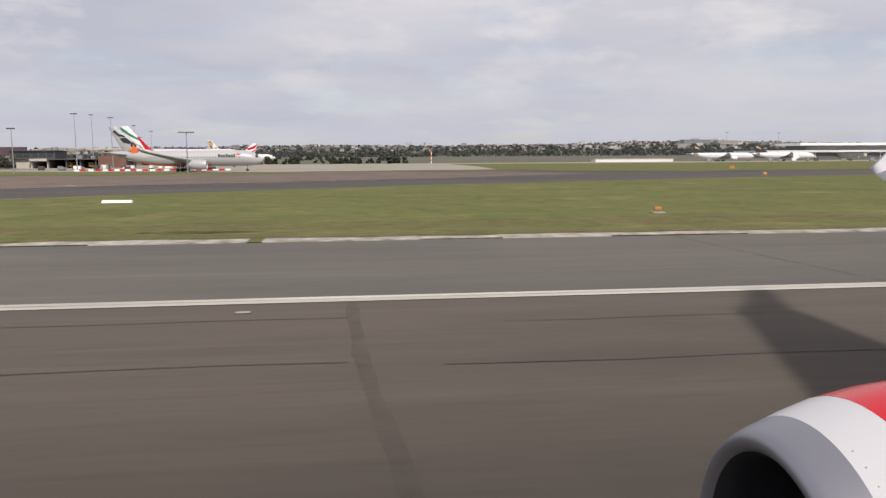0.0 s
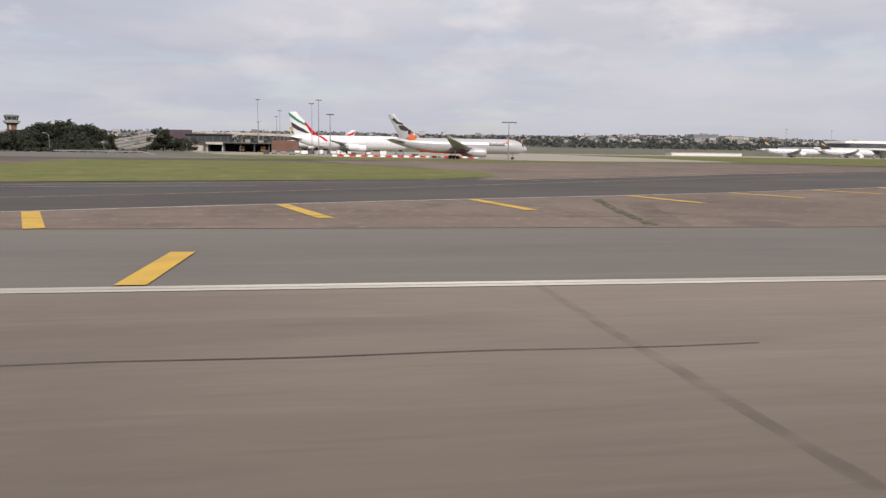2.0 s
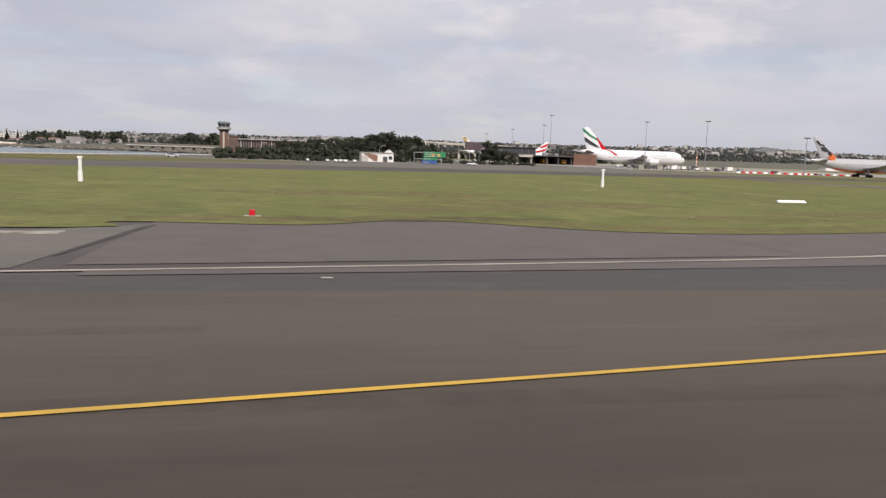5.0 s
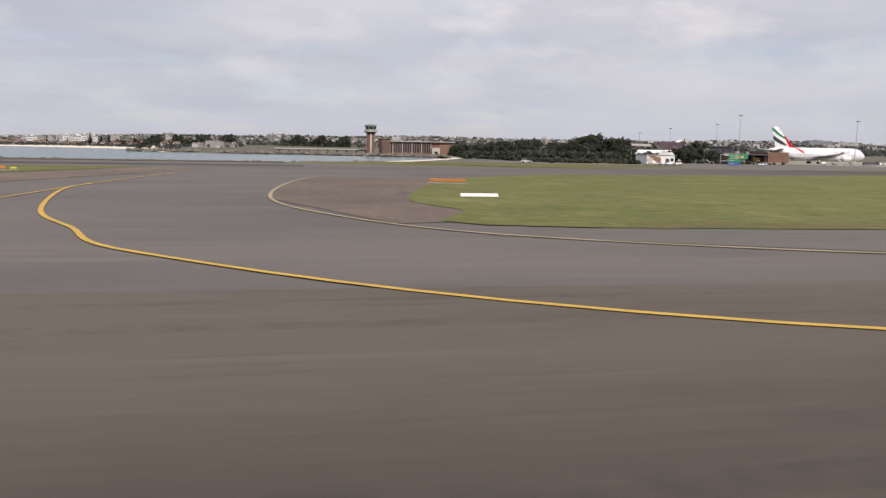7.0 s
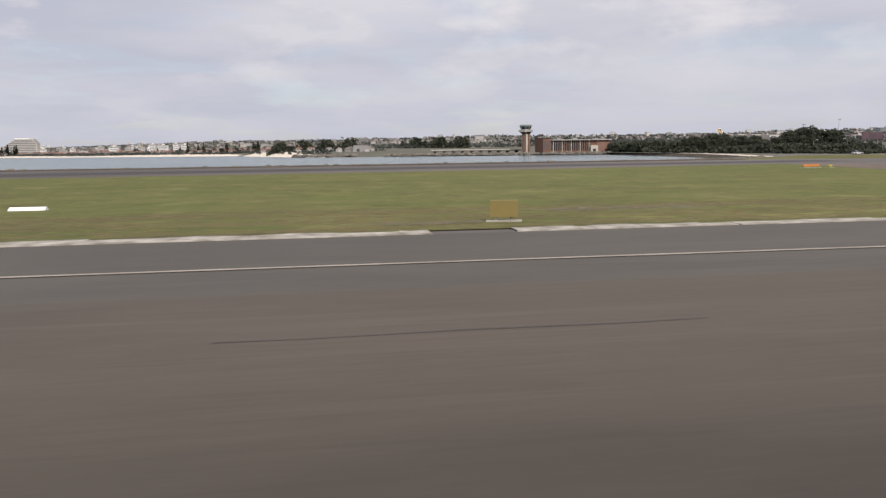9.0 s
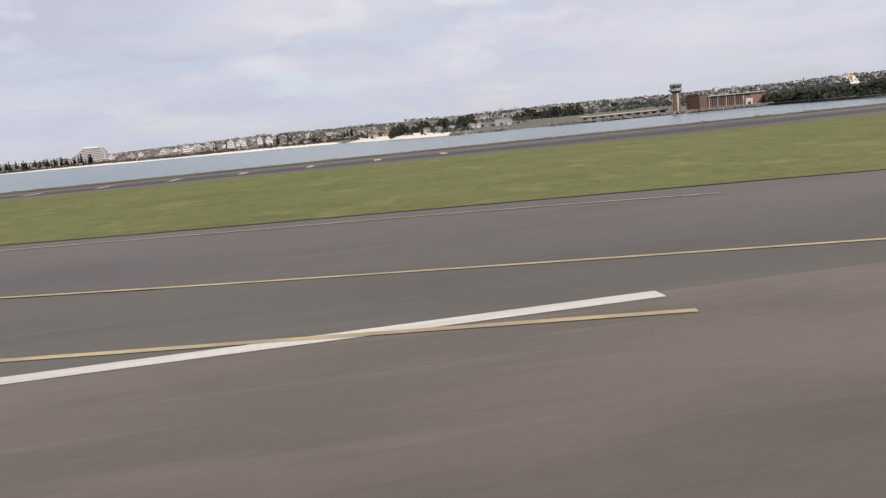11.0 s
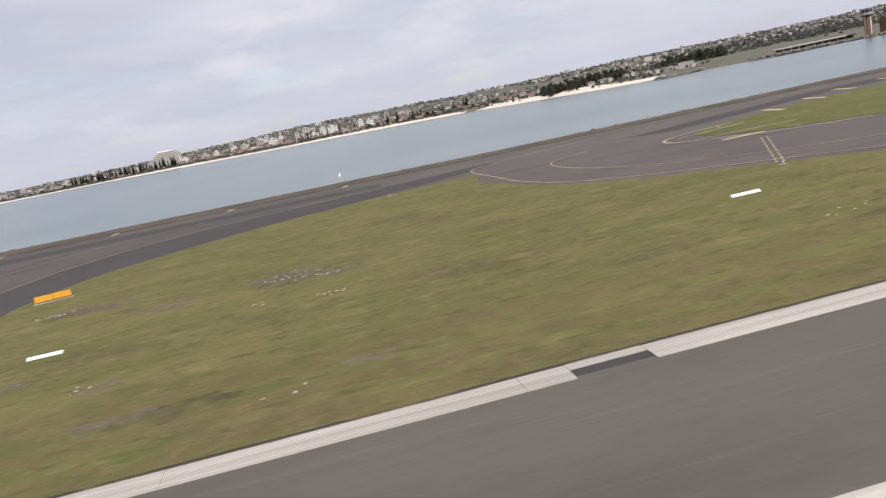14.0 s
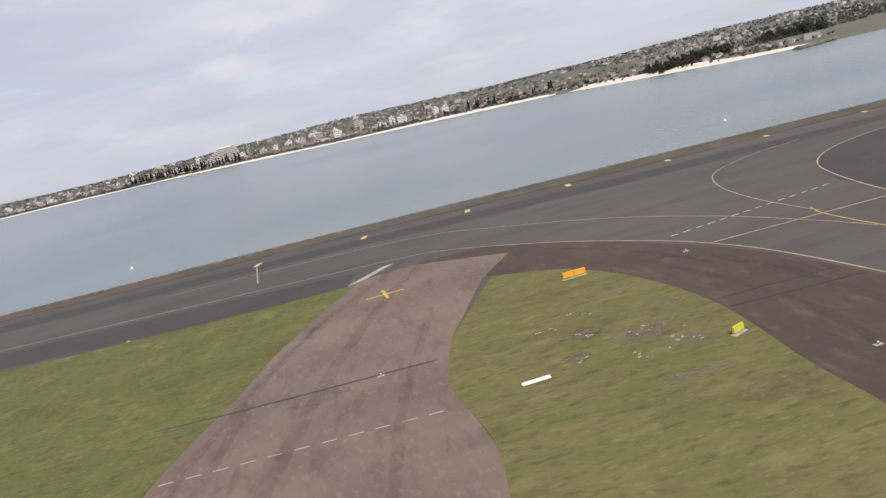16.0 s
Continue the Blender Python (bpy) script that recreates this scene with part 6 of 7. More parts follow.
def terrain():
    bm = bmesh.new()
    nx, ny = 260, 60
    grid = []
    for i in range(nx + 1):
        x = -6500 + 9300 * i / nx
        y0 = shore_y(x)
        col = []
        for j in range(ny + 1):
            d = -10 + 4200 * (j / ny) ** 1.9
            col.append(bm.verts.new((x, y0 + d, land_z(x, y0 + d))))
        grid.append(col)
    for a, b in zip(grid, grid[1:]):
        for j in range(ny):
            bm.faces.new((a[j], b[j], b[j + 1], a[j + 1]))
    structure("far_land", bm, M_LAND, "low suburban hills rising behind the bay", "hill", True)
    sand = bmesh.new()
    pts = [(x, shore_y(x)) for x in range(-3200, -556, 12)]
    foot, lip = [], []
    for i, (x, y) in enumerate(pts):
        a, b = pts[max(i - 1, 0)], pts[min(i + 1, len(pts) - 1)]
        d = Vector((b[0] - a[0], b[1] - a[1])).normalized()
        w = 19 + 5 * math.sin(x * 0.013) + random.uniform(-3, 3)
        q = (x - d.y * w, y + d.x * w)
        foot.append((x + d.y * 6, y - d.x * 6, -2.15))
        lip.append((q[0], q[1], max(land_z(*q), -1.0) + 0.8))
    rings(sand, [foot, lip], False, False, False)
    structure("beach", sand, M_SAND, "narrow strip of pale sand along the far shore", "beach")
    near = bmesh.new()
    sheet(near, [(-404, 262), (-378, 330), (-352, 405), (-344, 450), (-340, 450), (-347, 400), (-370, 328), (-392, 270), (-398, 262)], 0.12)
    structure("beach", near, M_SAND, "small patch of pale sand beside the taxiway", "beach")


terrain()


def leaf_mesh(clumps, leaf, per):
    """Small crossed leaf sprays scattered through clumps given as centre and radii."""
    verts, faces = [], []
    for cx, cy, cz, rx, rz in clumps:
        for _ in range(per):
            v = Vector((random.gauss(0, 1), random.gauss(0, 1), random.gauss(0, 1))).normalized() * (random.uniform(0.55, 1.05))
            p = Vector((cx + v.x * rx, cy + v.y * rx, cz + v.z * rz))
            a = Vector((random.uniform(-1, 1), random.uniform(-1, 1), random.uniform(-0.7, 0.7))).normalized()
            b = a.cross(v).normalized() if a.cross(v).length > 0.01 else Vector((0, 0, 1))
            s = leaf * random.uniform(0.6, 1.3)
            i = len(verts)
            verts += [tuple((p + a * s) * S), tuple((p + b * s * 0.7) * S), tuple((p - a * s) * S), tuple((p - b * s * 0.7) * S)]
            faces.append((i, i + 1, i + 2, i + 3))
    me = bpy.data.meshes.new("leaves")
    me.from_pydata(verts, [], faces)
    return me


def tree(h, r, mat=None, conifer=False, per=95):
    th = thing("tree", 0, 0, -50, "dense dark green evergreen tree", "tree", 0, "trees")
    bm = bmesh.new()
    tube(bm, (0, 0, -1), (0.1, 0, h * 0.35), 0.045 * h * 0.6, 0.028 * h * 0.6, 8)
    tube(bm, (0.1, 0, h * 0.35), (0, 0.1, h * 0.85), 0.028 * h * 0.6, 0.05, 8)
    clumps = []
    if conifer:
        for i in range(16):
            z = h * (0.14 + 0.84 * i / 16)
            rr = r * (1 - i / 17) ** 0.9
            for k in range(max(1, int(5 * (1 - i / 18)))):
                a = random.uniform(0, 6.28)
                clumps.append((rr * 0.6 * math.cos(a), rr * 0.6 * math.sin(a), z, rr * 0.5 + 0.25, h * 0.03))
    else:
        for k in range(17):
            a, q = random.uniform(0, 6.28), random.uniform(0.2, 0.95)
            z = h * random.uniform(0.10, 0.86)
            f = math.sqrt(max(0.05, 1 - ((z / h - 0.5) / 0.55) ** 2))
            x, y = r * q * f * math.cos(a), r * q * f * math.sin(a)
            tube(bm, (0, 0, h * 0.3), (x * 0.8, y * 0.8, z), 0.014 * h, 0.03, 5)
            clumps.append((x, y, z, r * random.uniform(0.26, 0.44), h * random.uniform(0.09, 0.17)))
        clumps.append((0, 0, h * 0.55, r * 0.6, h * 0.3))
    part("trunk", bm, M_BARK, th, "brown trunk and limbs")
    crown = new("crown", leaf_mesh(clumps, 0.042 * h if not conifer else 0.035 * h, per))
    crown.data.materials.append(mat or M_LEAF)
    crown.parent = th
    return th


TREES = [tree(15, 6.5), tree(12, 6.0), tree(10, 5.5), tree(7, 4.5)]
PINE = tree(24, 4.0, M_PINE, True, 16)
tagged(PINE, "tall narrow Norfolk pine on the beachfront", "tree", "pines")


def plant(k, x, y, z=0.0, scale=1.0):
    t = copy_thing(k, place(x, y, z, random.uniform(0, 360)))
    t.scale = (scale * random.uniform(0.9, 1.1),) * 3
    return t


# the dark grove between station and water, and shrubs along the road
for x, y, k, s in ((-272, 446, 1, 1), (-264, 450, 0, 1.0), (-254, 448, 0, 1.22), (-246, 455, 0, 1.2), (-240, 446, 0, 1.12), (-232, 450, 0, 1.05), (-225, 455, 1, .9), (-280, 458, 2, 1), (-268, 440, 1, 1), (-258, 436, 2, 1.1), (-236, 438, 2, 1.1),
                   (-191, 432, 0, 0.88), (-186, 436, 2, 1.0), (-181, 430, 3, 1.1), (-196, 434, 3, 1.1), (-176, 432, 3, .9),
                   (-288, 452, 2, 1.1), (-300, 470, 2, 1.0), (-296, 440, 3, 1.3), (-305, 455, 3, 1.3), (-312, 480, 2, 1.0), (-250, 465, 0, 1.2), (-260, 462, 0, 1.15), (-243, 463, 0, 1.1), (-236, 458, 0, 1.1)):
    plant(TREES[k], x, y, 0, s)
for i in range(18):
    plant(TREES[2 + i % 2], -300 + 3.0 * i + random.uniform(-3, 3), random.uniform(596, 672), 0, random.uniform(0.6, 0.95))
for i in range(22):
    plant(TREES[i % 3], -300 + 50 * (i / 21) + random.uniform(-3, 3), random.uniform(462, 545), 0, random.uniform(0.72, 1.0))
for i in range(22):
    plant(TREES[2 + i % 2], -262 + 38 * (i / 21) + random.uniform(-2, 2), random.uniform(384, 432), 0, random.uniform(0.4, 0.75))
for x, y, k in ((-243, 352, 1.0), (-240, 356, 1.1), (-246, 358, 0.9)):
    plant(TREES[2], x, y, 0, k)
for i in range(24):
    plant(TREES[1 + i % 3], -286 + 48 * (i / 23) + random.uniform(-2, 2), random.uniform(436, 470), 0, random.uniform(0.75, 1.0))
for i in range(54):
    x = -1290 - 330 * (i / 54) + random.uniform(-4, 4)
    plant(PINE, x, shore_y(x) + random.uniform(66, 110), land_z(x, shore_y(x) + 66), random.uniform(0.7, 1.15))
for i in range(16):
    x = random.uniform(-960, -640)
    plant(PINE, x, shore_y(x) + random.uniform(60, 200), land_z(x, shore_y(x) + 100), random.uniform(0.55, 0.9))
for i in range(46):
    x = random.uniform(-840, -600)
    plant(TREES[random.randrange(3)], x, shore_y(x) + random.uniform(75, 130), land_z(x, shore_y(x) + 75), random.uniform(0.4, 0.7))
for k in TREES + [PINE]:
    k.matrix_basis = place(-1500 - 60 * TREES.index(k) if k in TREES else -1380, shore_y(-1500) + 80, land_z(-1500, shore_y(-1500) + 80))


def crown_quads(verts, faces, x, y, z, r, n, flat=0.75):
    """A rounded crown of n small leaf sprays set about a centre."""
    for _ in range(n):
        v = Vector((random.gauss(0, 1), random.gauss(0, 1), random.gauss(0, 1))).normalized()
        c = Vector((x, y, z)) + Vector((v.x, v.y, v.z * flat)) * r * random.uniform(0.35, 0.85)
        a = v.cross(Vector((random.uniform(-1, 1), random.uniform(-1, 1), random.uniform(-1, 1)))).normalized()
        b = v.cross(a) + v * random.uniform(-0.3, 0.3)
        s = r * random.uniform(0.35, 0.62)
        i = len(verts)
        verts += [tuple((c + a * s + b * s * 0.3) * S), tuple((c + b * s) * S), tuple((c - a * s) * S), tuple((c - b * s * 0.9) * S)]
        faces.append((i, i + 1, i + 2, i + 3))


def leaf_mass(name, verts, faces, mat, label, category):
    me = bpy.data.meshes.new(name)
    me.from_pydata(verts, [], faces)
    me.materials.append(mat)
    tagged(new(name, me), label, category, "", "stuff")


def scrub_mass():
    """Coastal scrub and the back rows of the grove, too dense to tell apart."""
    verts, faces = [], []
    for x0, x1, y0, y1, n, lo, hi in ((-334, -282, 340, 420, 170, 0.9, 2.6), (-332, -290, 296, 342, 130, 0.8, 1.7), (-318, -252, 352, 432, 150, 1.4, 3.0), (-345, -285, 400, 640, 260, 1.0, 2.6), (-316, -246, 566, 690, 300, 2.6, 5.2), (-280, 60, 690, 1000, 160, 2.0, 4.0), (-238, -186, 345, 380, 60, 0.7, 1.5)):
        for _ in range(n):
            x, y, q = random.uniform(x0, x1), random.uniform(y0, y1), random.uniform(lo, hi)
            if x < -352 + (y - 400) * 0.16 + 8 or (y < 345 and x > -278 - (345 - y) * 0.25 and x0 < -280):
                continue
            crown_quads(verts, faces, x, y, q * 0.5, q * 1.1, 26)
            if q > 2.0:
                crown_quads(verts, faces, x + random.uniform(-2, 2), y, q * 1.35, q * 0.85, 24)
    leaf_mass("coastal_scrub", verts, faces, M_LEAF, "dense dark coastal scrub and low trees", "shrubs")


scrub_mass()


def far_woods():
    verts, faces = [], []
    for _ in range(15000):
        x = random.uniform(-4200, 2400)
        d = (75 if x < -500 else 230) + 2700 * random.random() ** (1.6 if x < -500 else 2.2)
        y = shore_y(x) + d
        z = land_z(x, y)
        r = random.uniform(1.9, 4.0) * (1.0 + d / 5000)
        for k in range(random.randint(1, 3)):
            q = r * random.uniform(0.6, 1.0)
            crown_quads(verts, faces, x + k * random.uniform(-9, 9), y + random.uniform(-4, 4), z + q * 0.7, q, 6)
    leaf_mass("far_trees", verts, faces, M_HAZELEAF, "scattered street trees and bush over the suburbs, paled for haze", "trees")
    verts, faces = [], []
    for _ in range(2400):
        x = random.uniform(-2800, -556)
        y = shore_y(x) + random.uniform(26, 100)
        r = random.uniform(1.4, 3.2)
        crown_quads(verts, faces, x, y, land_z(x, y) + r * 0.6, r, 9)
    belts = [], []
    for x0, x1, n in ((-634, -516, 230), (-462, -377, 170)):
        for _ in range(n):
            x = random.uniform(x0, x1)
            y = random.uniform(965, 1030)
            h = random.uniform(8, 16) * (0.75 + 0.25 * math.sin(x * 0.21))
            for k in range(4):
                crown_quads(*belts, x + random.uniform(-2, 2), y, land_z(x, y) - 1.5 + h * (0.2 + 0.25 * k), h * (0.36 - 0.05 * k), 12)
    leaf_mass("tree_belt", *belts, M_LEAF, "dark belt of trees behind the river mouth", "trees")
    leaf_mass("shore_scrub", verts, faces, M_HAZELEAF, "low scrub in a band behind the beach, paled for haze", "shrubs")
    verts, faces = [], []
    for _ in range(2600):
        x = random.uniform(-240, 2400)
        y = random.uniform(1000, 1500)
        r = random.uniform(2.5, 5.5)
        crown_quads(verts, faces, x, y, land_z(x, y) + r * 0.7, r, 9)
    leaf_mass("ridge_trees", verts, faces, M_HAZELEAF, "dense belt of trees below the ridge, paled for haze", "trees")


far_woods()


def house_boxes():
    """Detached houses: the nearest ones are things, the rest one mass."""
    walls, roofs = bmesh.new(), bmesh.new()
    proto = []
    for w, d, h in ((7.5, 6, 2.8), (8.5, 6.5, 4.4), (7, 6, 4.0)):
        th = thing("house", 0, 0, 0, "detached suburban house with a pitched roof", "house", 0, "houses")
        part("wall", boxed(-w / 2, w / 2, -d / 2, d / 2, -3, h), M_HOUSE, th)
        part("roof", rings(bmesh.new(), [[(-w / 2 - 0.5, -d / 2 - 0.5, h), (w / 2 + 0.5, -d / 2 - 0.5, h), (w / 2 + 0.5, d / 2 + 0.5, h), (-w / 2 - 0.5, d / 2 + 0.5, h)],
                                         [(-w * 0.28, -0.3, h + 1.6), (w * 0.28, -0.3, h + 1.6), (w * 0.28, 0.3, h + 1.6), (-w * 0.28, 0.3, h + 1.6)]]), M_TILE, th, "pitched tiled roof")
        for k in (-0.28, 0.1):
            part("window", boxed(w * k, w * k + 1.5, -d / 2 - 0.06, -d / 2 + 0.1, h - 1.7, h - 0.6), M_GLASS, th, "dark window")
        proto.append(th)
    n = 0
    for i in range(5200):
        x = random.uniform(-4200, 2400)
        d = (75 if x < -500 else 560) + 2900 * random.random() ** 2.2
        y = shore_y(x) + d
        z = land_z(x, y)
        a = random.uniform(-0.5, 0.5)
        if d < 420 and -1500 < x < -560 and n < 200:
            copy_thing(random.choice(proto), place(x, y, z, math.degrees(a)))
            n += 1
            continue
        w, dd, h = random.uniform(2.2, 4.0), random.uniform(2.2, 3.6), random.uniform(2.4, 4.0)
        if random.random() < 0.05:
            w, h = random.uniform(5, 9), random.uniform(6, 10)
        c, s = math.cos(a), math.sin(a)
        loop = lambda k, zz: [(x + (px * c - py * s) * k, y + (px * s + py * c) * k, zz) for px, py in ((-w, -dd), (w, -dd), (w, dd), (-w, dd))]
        rings(walls, [loop(1, z - 3), loop(1, z + h)], False, False)
        rings(roofs, [loop(1.08, z + h), loop(0.35, z + h + (1.4 if h < 5.5 else 0.4))], False, True)
    for bm, m, nm, lab in ((walls, M_HOUSES, "suburb_walls", "pale house walls of the far suburbs"), (roofs, M_TILES, "suburb_roofs", "tiled and metal roofs of the far suburbs")):
        tagged(part(nm, bm, m), lab, "houses", "", "stuff")
    for i, th in enumerate(proto):
        x = -1180 + 60 * i
        th.matrix_basis = place(x, shore_y(x) + 150, land_z(x, shore_y(x) + 150))


house_boxes()


def hotel():
    x, y = -1368, 2135
    th = thing("beach_hotel", x, y, land_z(x, y), "large white stepped hotel on the beachfront", "building")
    th.scale = (1.35, 1.2, 1.15)
    # storeys painted grey rather than white, toned down for haze
    for i in range(9):
        w = 46 - (i > 5) * (i - 5) * 6
        x0 = -36 + i * 5.0
        f = part("storey", boxed(x0, 46 - max(0, i - 6) * 3, -10, 10, i * 3.9, i * 3.9 + 3.9, 0.05), M_CEMENT, th, "pale storey")
        part("window_band", boxed(x0 + 2, 44 - max(0, i - 6) * 3, -10.1, -9.8, i * 3.9 + 1.0, i * 3.9 + 3.0), M_HAZY, f, "dark band of balcony windows")
    part("arch_roof", boxed(6, 34, -9, 9, 35.1, 37.4, 0.3), M_TOWERW, th)
    part("podium", boxed(-50, 60, -16, 14, -4, 5), M_CEMENT, th)


hotel()
for x, y, w, h, lab in ((-832, 1540, 22, 26, 0), (-850, 1545, 16, 30, 0), (-903, 1690, 34, 26, 0), (-925, 1695, 20, 30, 0), (-1130, 2060, 26, 22, 1), (-1040, 1960, 20, 18, 1), (-1440, 2190, 20, 26, 0), (-1300, 2150, 24, 22, 0),
                        (-1240, 2120, 30, 16, 1), (-1205, 2080, 18, 20, 0), (-1500, 2240, 26, 20, 1), (-985, 1840, 16, 26, 1), (-1580, 2300, 18, 15, 0), (-1900, 2420, 40, 16, 0), (-760, 1900, 14, 24, 1)):
    slab_block(x, y, w * 0.6, 12, h * 0.6, M_TOWERW if lab == 0 else M_CEMENT, "pale apartment block above the beach", land_z(x, y), max(3, int(h / 5.2)), turn=random.uniform(-8, 8))

for i in range(44):
    x = random.uniform(-2300, -900)
    y = shore_y(x) + random.uniform(120, 1700)
    slab_block(x, y, random.uniform(8, 22), 11, random.uniform(6, 16), random.choice([M_TOWERW, M_CEMENT, M_TOWERW, M_HOUSE]), "small pale apartment block in the suburbs", land_z(x, y), 3, turn=random.uniform(-15, 15))


# ---- rocks, groynes, bridge ----
def rocks(name, pts, width, size, n, z0, label):
    verts, faces = [], []
    seg = [((Vector(b) - Vector(a)).length, a, b) for a, b in zip(pts, pts[1:])]
    total = sum(s[0] for s in seg)
    for _ in range(n):
        t = random.uniform(0, total)
        for L, a, b in seg:
            if t <= L:
                break
            t -= L
        a, b = Vector(a), Vector(b)
        d = (b - a).normalized()
        off = random.uniform(0, 1)
        p = a + d * t + Vector((-d.y, d.x)) * (off - 0.5) * width
        r = size * random.uniform(0.5, 1.3)
        z = z0 - abs(off - 0.35) * 1.6 + random.uniform(-0.2, 0.3)
        i = len(verts)
        for dx, dy, dz in ((-1, -0.8, -0.6), (1, -0.9, -0.6), (0.9, 0.9, -0.6), (-0.8, 1, -0.6), (-0.6, -0.5, 0.6), (0.7, -0.5, 0.5), (0.5, 0.6, 0.7), (-0.5, 0.5, 0.5)):
            j = lambda: random.uniform(0.7, 1.2)
            verts.append(((p.x + dx * r * j()) * S, (p.y + dy * r * j()) * S, (z + dz * r * j()) * S))
        faces += [tuple(i + k for k in f) for f in ((3, 2, 1, 0), (4, 5, 6, 7), (0, 1, 5, 4), (1, 2, 6, 5), (2, 3, 7, 6), (3, 0, 4, 7))]
    me = bpy.data.meshes.new(name)
    me.from_pydata(verts, [], faces)
    me.materials.append(M_ROCK)
    tagged(new(name, me), label, "rocks", "", "stuff")


rocks("seawall_rocks", COAST[1:13], 9.0, 0.8, 5200, -0.2, "grey-brown boulders of the sea wall beside the taxiway")
rocks("quay_rocks", [(-314, 640), (-330, 662), (-392, 686), (-430, 700), (-508, 712)], 7.0, 1.3, 700, 0.2, "dark rock revetment below the brick hall")
rocks("groyne_rocks", [(-594, 741), (-570, 749), (-530, 765)], 9.0, 1.4, 380, 0.3, "rock groyne reaching into the bay")
rocks("spit_rocks", [(-508, 706), (-470, 690), (-430, 700)], 9.0, 1.4, 240, 0.3, "rock spit by the river mouth")
bank = bmesh.new()
slab(bank, [(-1600, 288), (-1240, 250), (-1140, 240), (-1075, 232), (-1002, 221), (-953, 217), (-900, 211), (-760, 209), (-640, 211), (-520, 214), (-436, 217), (-436, 229), (-520, 225), (-640, 222), (-760, 221), (-900, 224), (-946, 231), (-1002, 238), (-1075, 248), (-1140, 255), (-1240, 263), (-1600, 301)], -2.4, 0.25)
structure("bank", bank, M_DRYB, "dry earth verge on top of the sea wall", "bank")


def low_bridge():
    th = thing("road_bridge", -414, 738, 0, "low grey road bridge on dark piers at the river mouth", "bridge")
    part("deck", boxed(-46, 44, -6, 6, 2.4, 3.3, 0.05), M_DROOF, th)
    for s in (-6, 5.7):
        part("parapet", boxed(-46, 44, s, s + 0.3, 3.3, 4.1), M_CEMENT, th)
    for i in range(10):
        part("pier", boxed(-43 + i * 9.2, -41.6 + i * 9.2, -5, 5, -4, 2.4), M_DROOF, th, "dark pier")


low_bridge()


def road_vehicle(label, x, y, z, rz, van=False):
    th = thing("van" if van else "car", x, y, z, label, "van" if van else "car", rz, "road vehicles")
    h = 1.0 if not van else 1.5
    b = part("body", rings(bmesh.new(), [[(-2.1, s * 0.85, 0.35), (-2.15, s * 0.88, 0.8), (-1.0, s * 0.86, h), (1.2, s * 0.86, h * 0.92), (2.15, s * 0.84, 0.7), (2.1, s * 0.82, 0.35)][::1] for s in (1, -1)]), M_CARW, th)
    c = part("cabin", rings(bmesh.new(), [[(-1.7, -0.78, h - 0.1), (0.9, -0.78, h - 0.1), (0.9, 0.78, h - 0.1), (-1.7, 0.78, h - 0.1)], [(-1.4, -0.62, h + 0.5), (0.2, -0.62, h + 0.5), (0.2, 0.62, h + 0.5), (-1.4, 0.62, h + 0.5)]]),
             M_GLASS, th, "dark glazed cabin")
    part("roof", boxed(-1.42, 0.22, -0.64, 0.64, h + 0.48, h + 0.56), M_CARW, c)
    for wx in (-1.3, 1.35):
        for wy in (-0.8, 0.8):
            part("wheel", tube(bmesh.new(), (wx, wy - 0.1, 0.34), (wx, wy + 0.1, 0.34), 0.34, seg=12), M_RUBBER, th, "black wheel")
    return th


def road_ramp(name, a, b, w, label):
    """A sloping road deck from a to b (x, y, z) with parapets and columns."""
    th = thing(name, 0, 0, 0, label, "road ramp")
    a, b = Vector(a), Vector(b)
    d = (b - a).normalized()
    n = Vector((-d.y, d.x, 0)).normalized() * w / 2
    up = Vector((0, 0, 0.9))

    def prism(p, q, side, z0, z1):
        return rings(bmesh.new(), [[p - side + Vector((0, 0, z0)), p + side + Vector((0, 0, z0)), p + side + Vector((0, 0, z1)), p - side + Vector((0, 0, z1))],
                                   [q - side + Vector((0, 0, z0)), q + side + Vector((0, 0, z0)), q + side + Vector((0, 0, z1)), q - side + Vector((0, 0, z1))]])
    part("deck", prism(a, b, n, -0.8, 0.0), M_CEMENT, th)
    part("surface", prism(a, b, n * 0.92, 0.0, 0.05), M_SHOULDER, th, "grey road surface")
    for s in (-1, 1):
        part("parapet", prism(a + n * s, b + n * s, n.normalized() * 0.2, 0.0, 1.0), M_CEMENT, th, "pale parapet")
    for k in range(1, 6):
        p = a + (b - a) * k / 6
        if p.z > 1.8:
            part("column", boxed(p.x - 0.7, p.x + 0.7, p.y - 0.7, p.y + 0.7, 0, p.z - 0.7), M_CEMENT, th)
    return a, b, d


RAMPS = [road_ramp("road_ramp", (-240, 440, 0.1), (-212, 600, 13.5), 12, "curving concrete road ramp climbing to an overpass"), road_ramp("road_ramp", (-222, 450, 0.1), (-198, 600, 13.0), 10, "second concrete road ramp beside the first")]
road_ramp("overpass", (-218, 606, 13.4), (-120, 660, 12.4), 14, "pale concrete road overpass behind the fire station")
for a, b, d in RAMPS:
    for k in range(8):
        p = a + (b - a) * (0.05 + 0.115 * k)
        road_vehicle("small road car in traffic on the ramp", p.x + (2.4 if k % 2 else -2.4), p.y, p.z + 0.07, math.degrees(math.atan2(d.y, d.x)) + (180 if k % 2 else 0))
rd = bmesh.new()
ribbon(rd, curve([(-430, 246), (-400, 262), (-360, 284), (-320, 282), (-280, 286), (-200, 316), (-150, 330), (-60, 350)], 8), 9, 0.05)
ribbon(rd, curve([(-300, 430), (-230, 425), (-180, 410), (-120, 412)], 6), 14, 0.05)
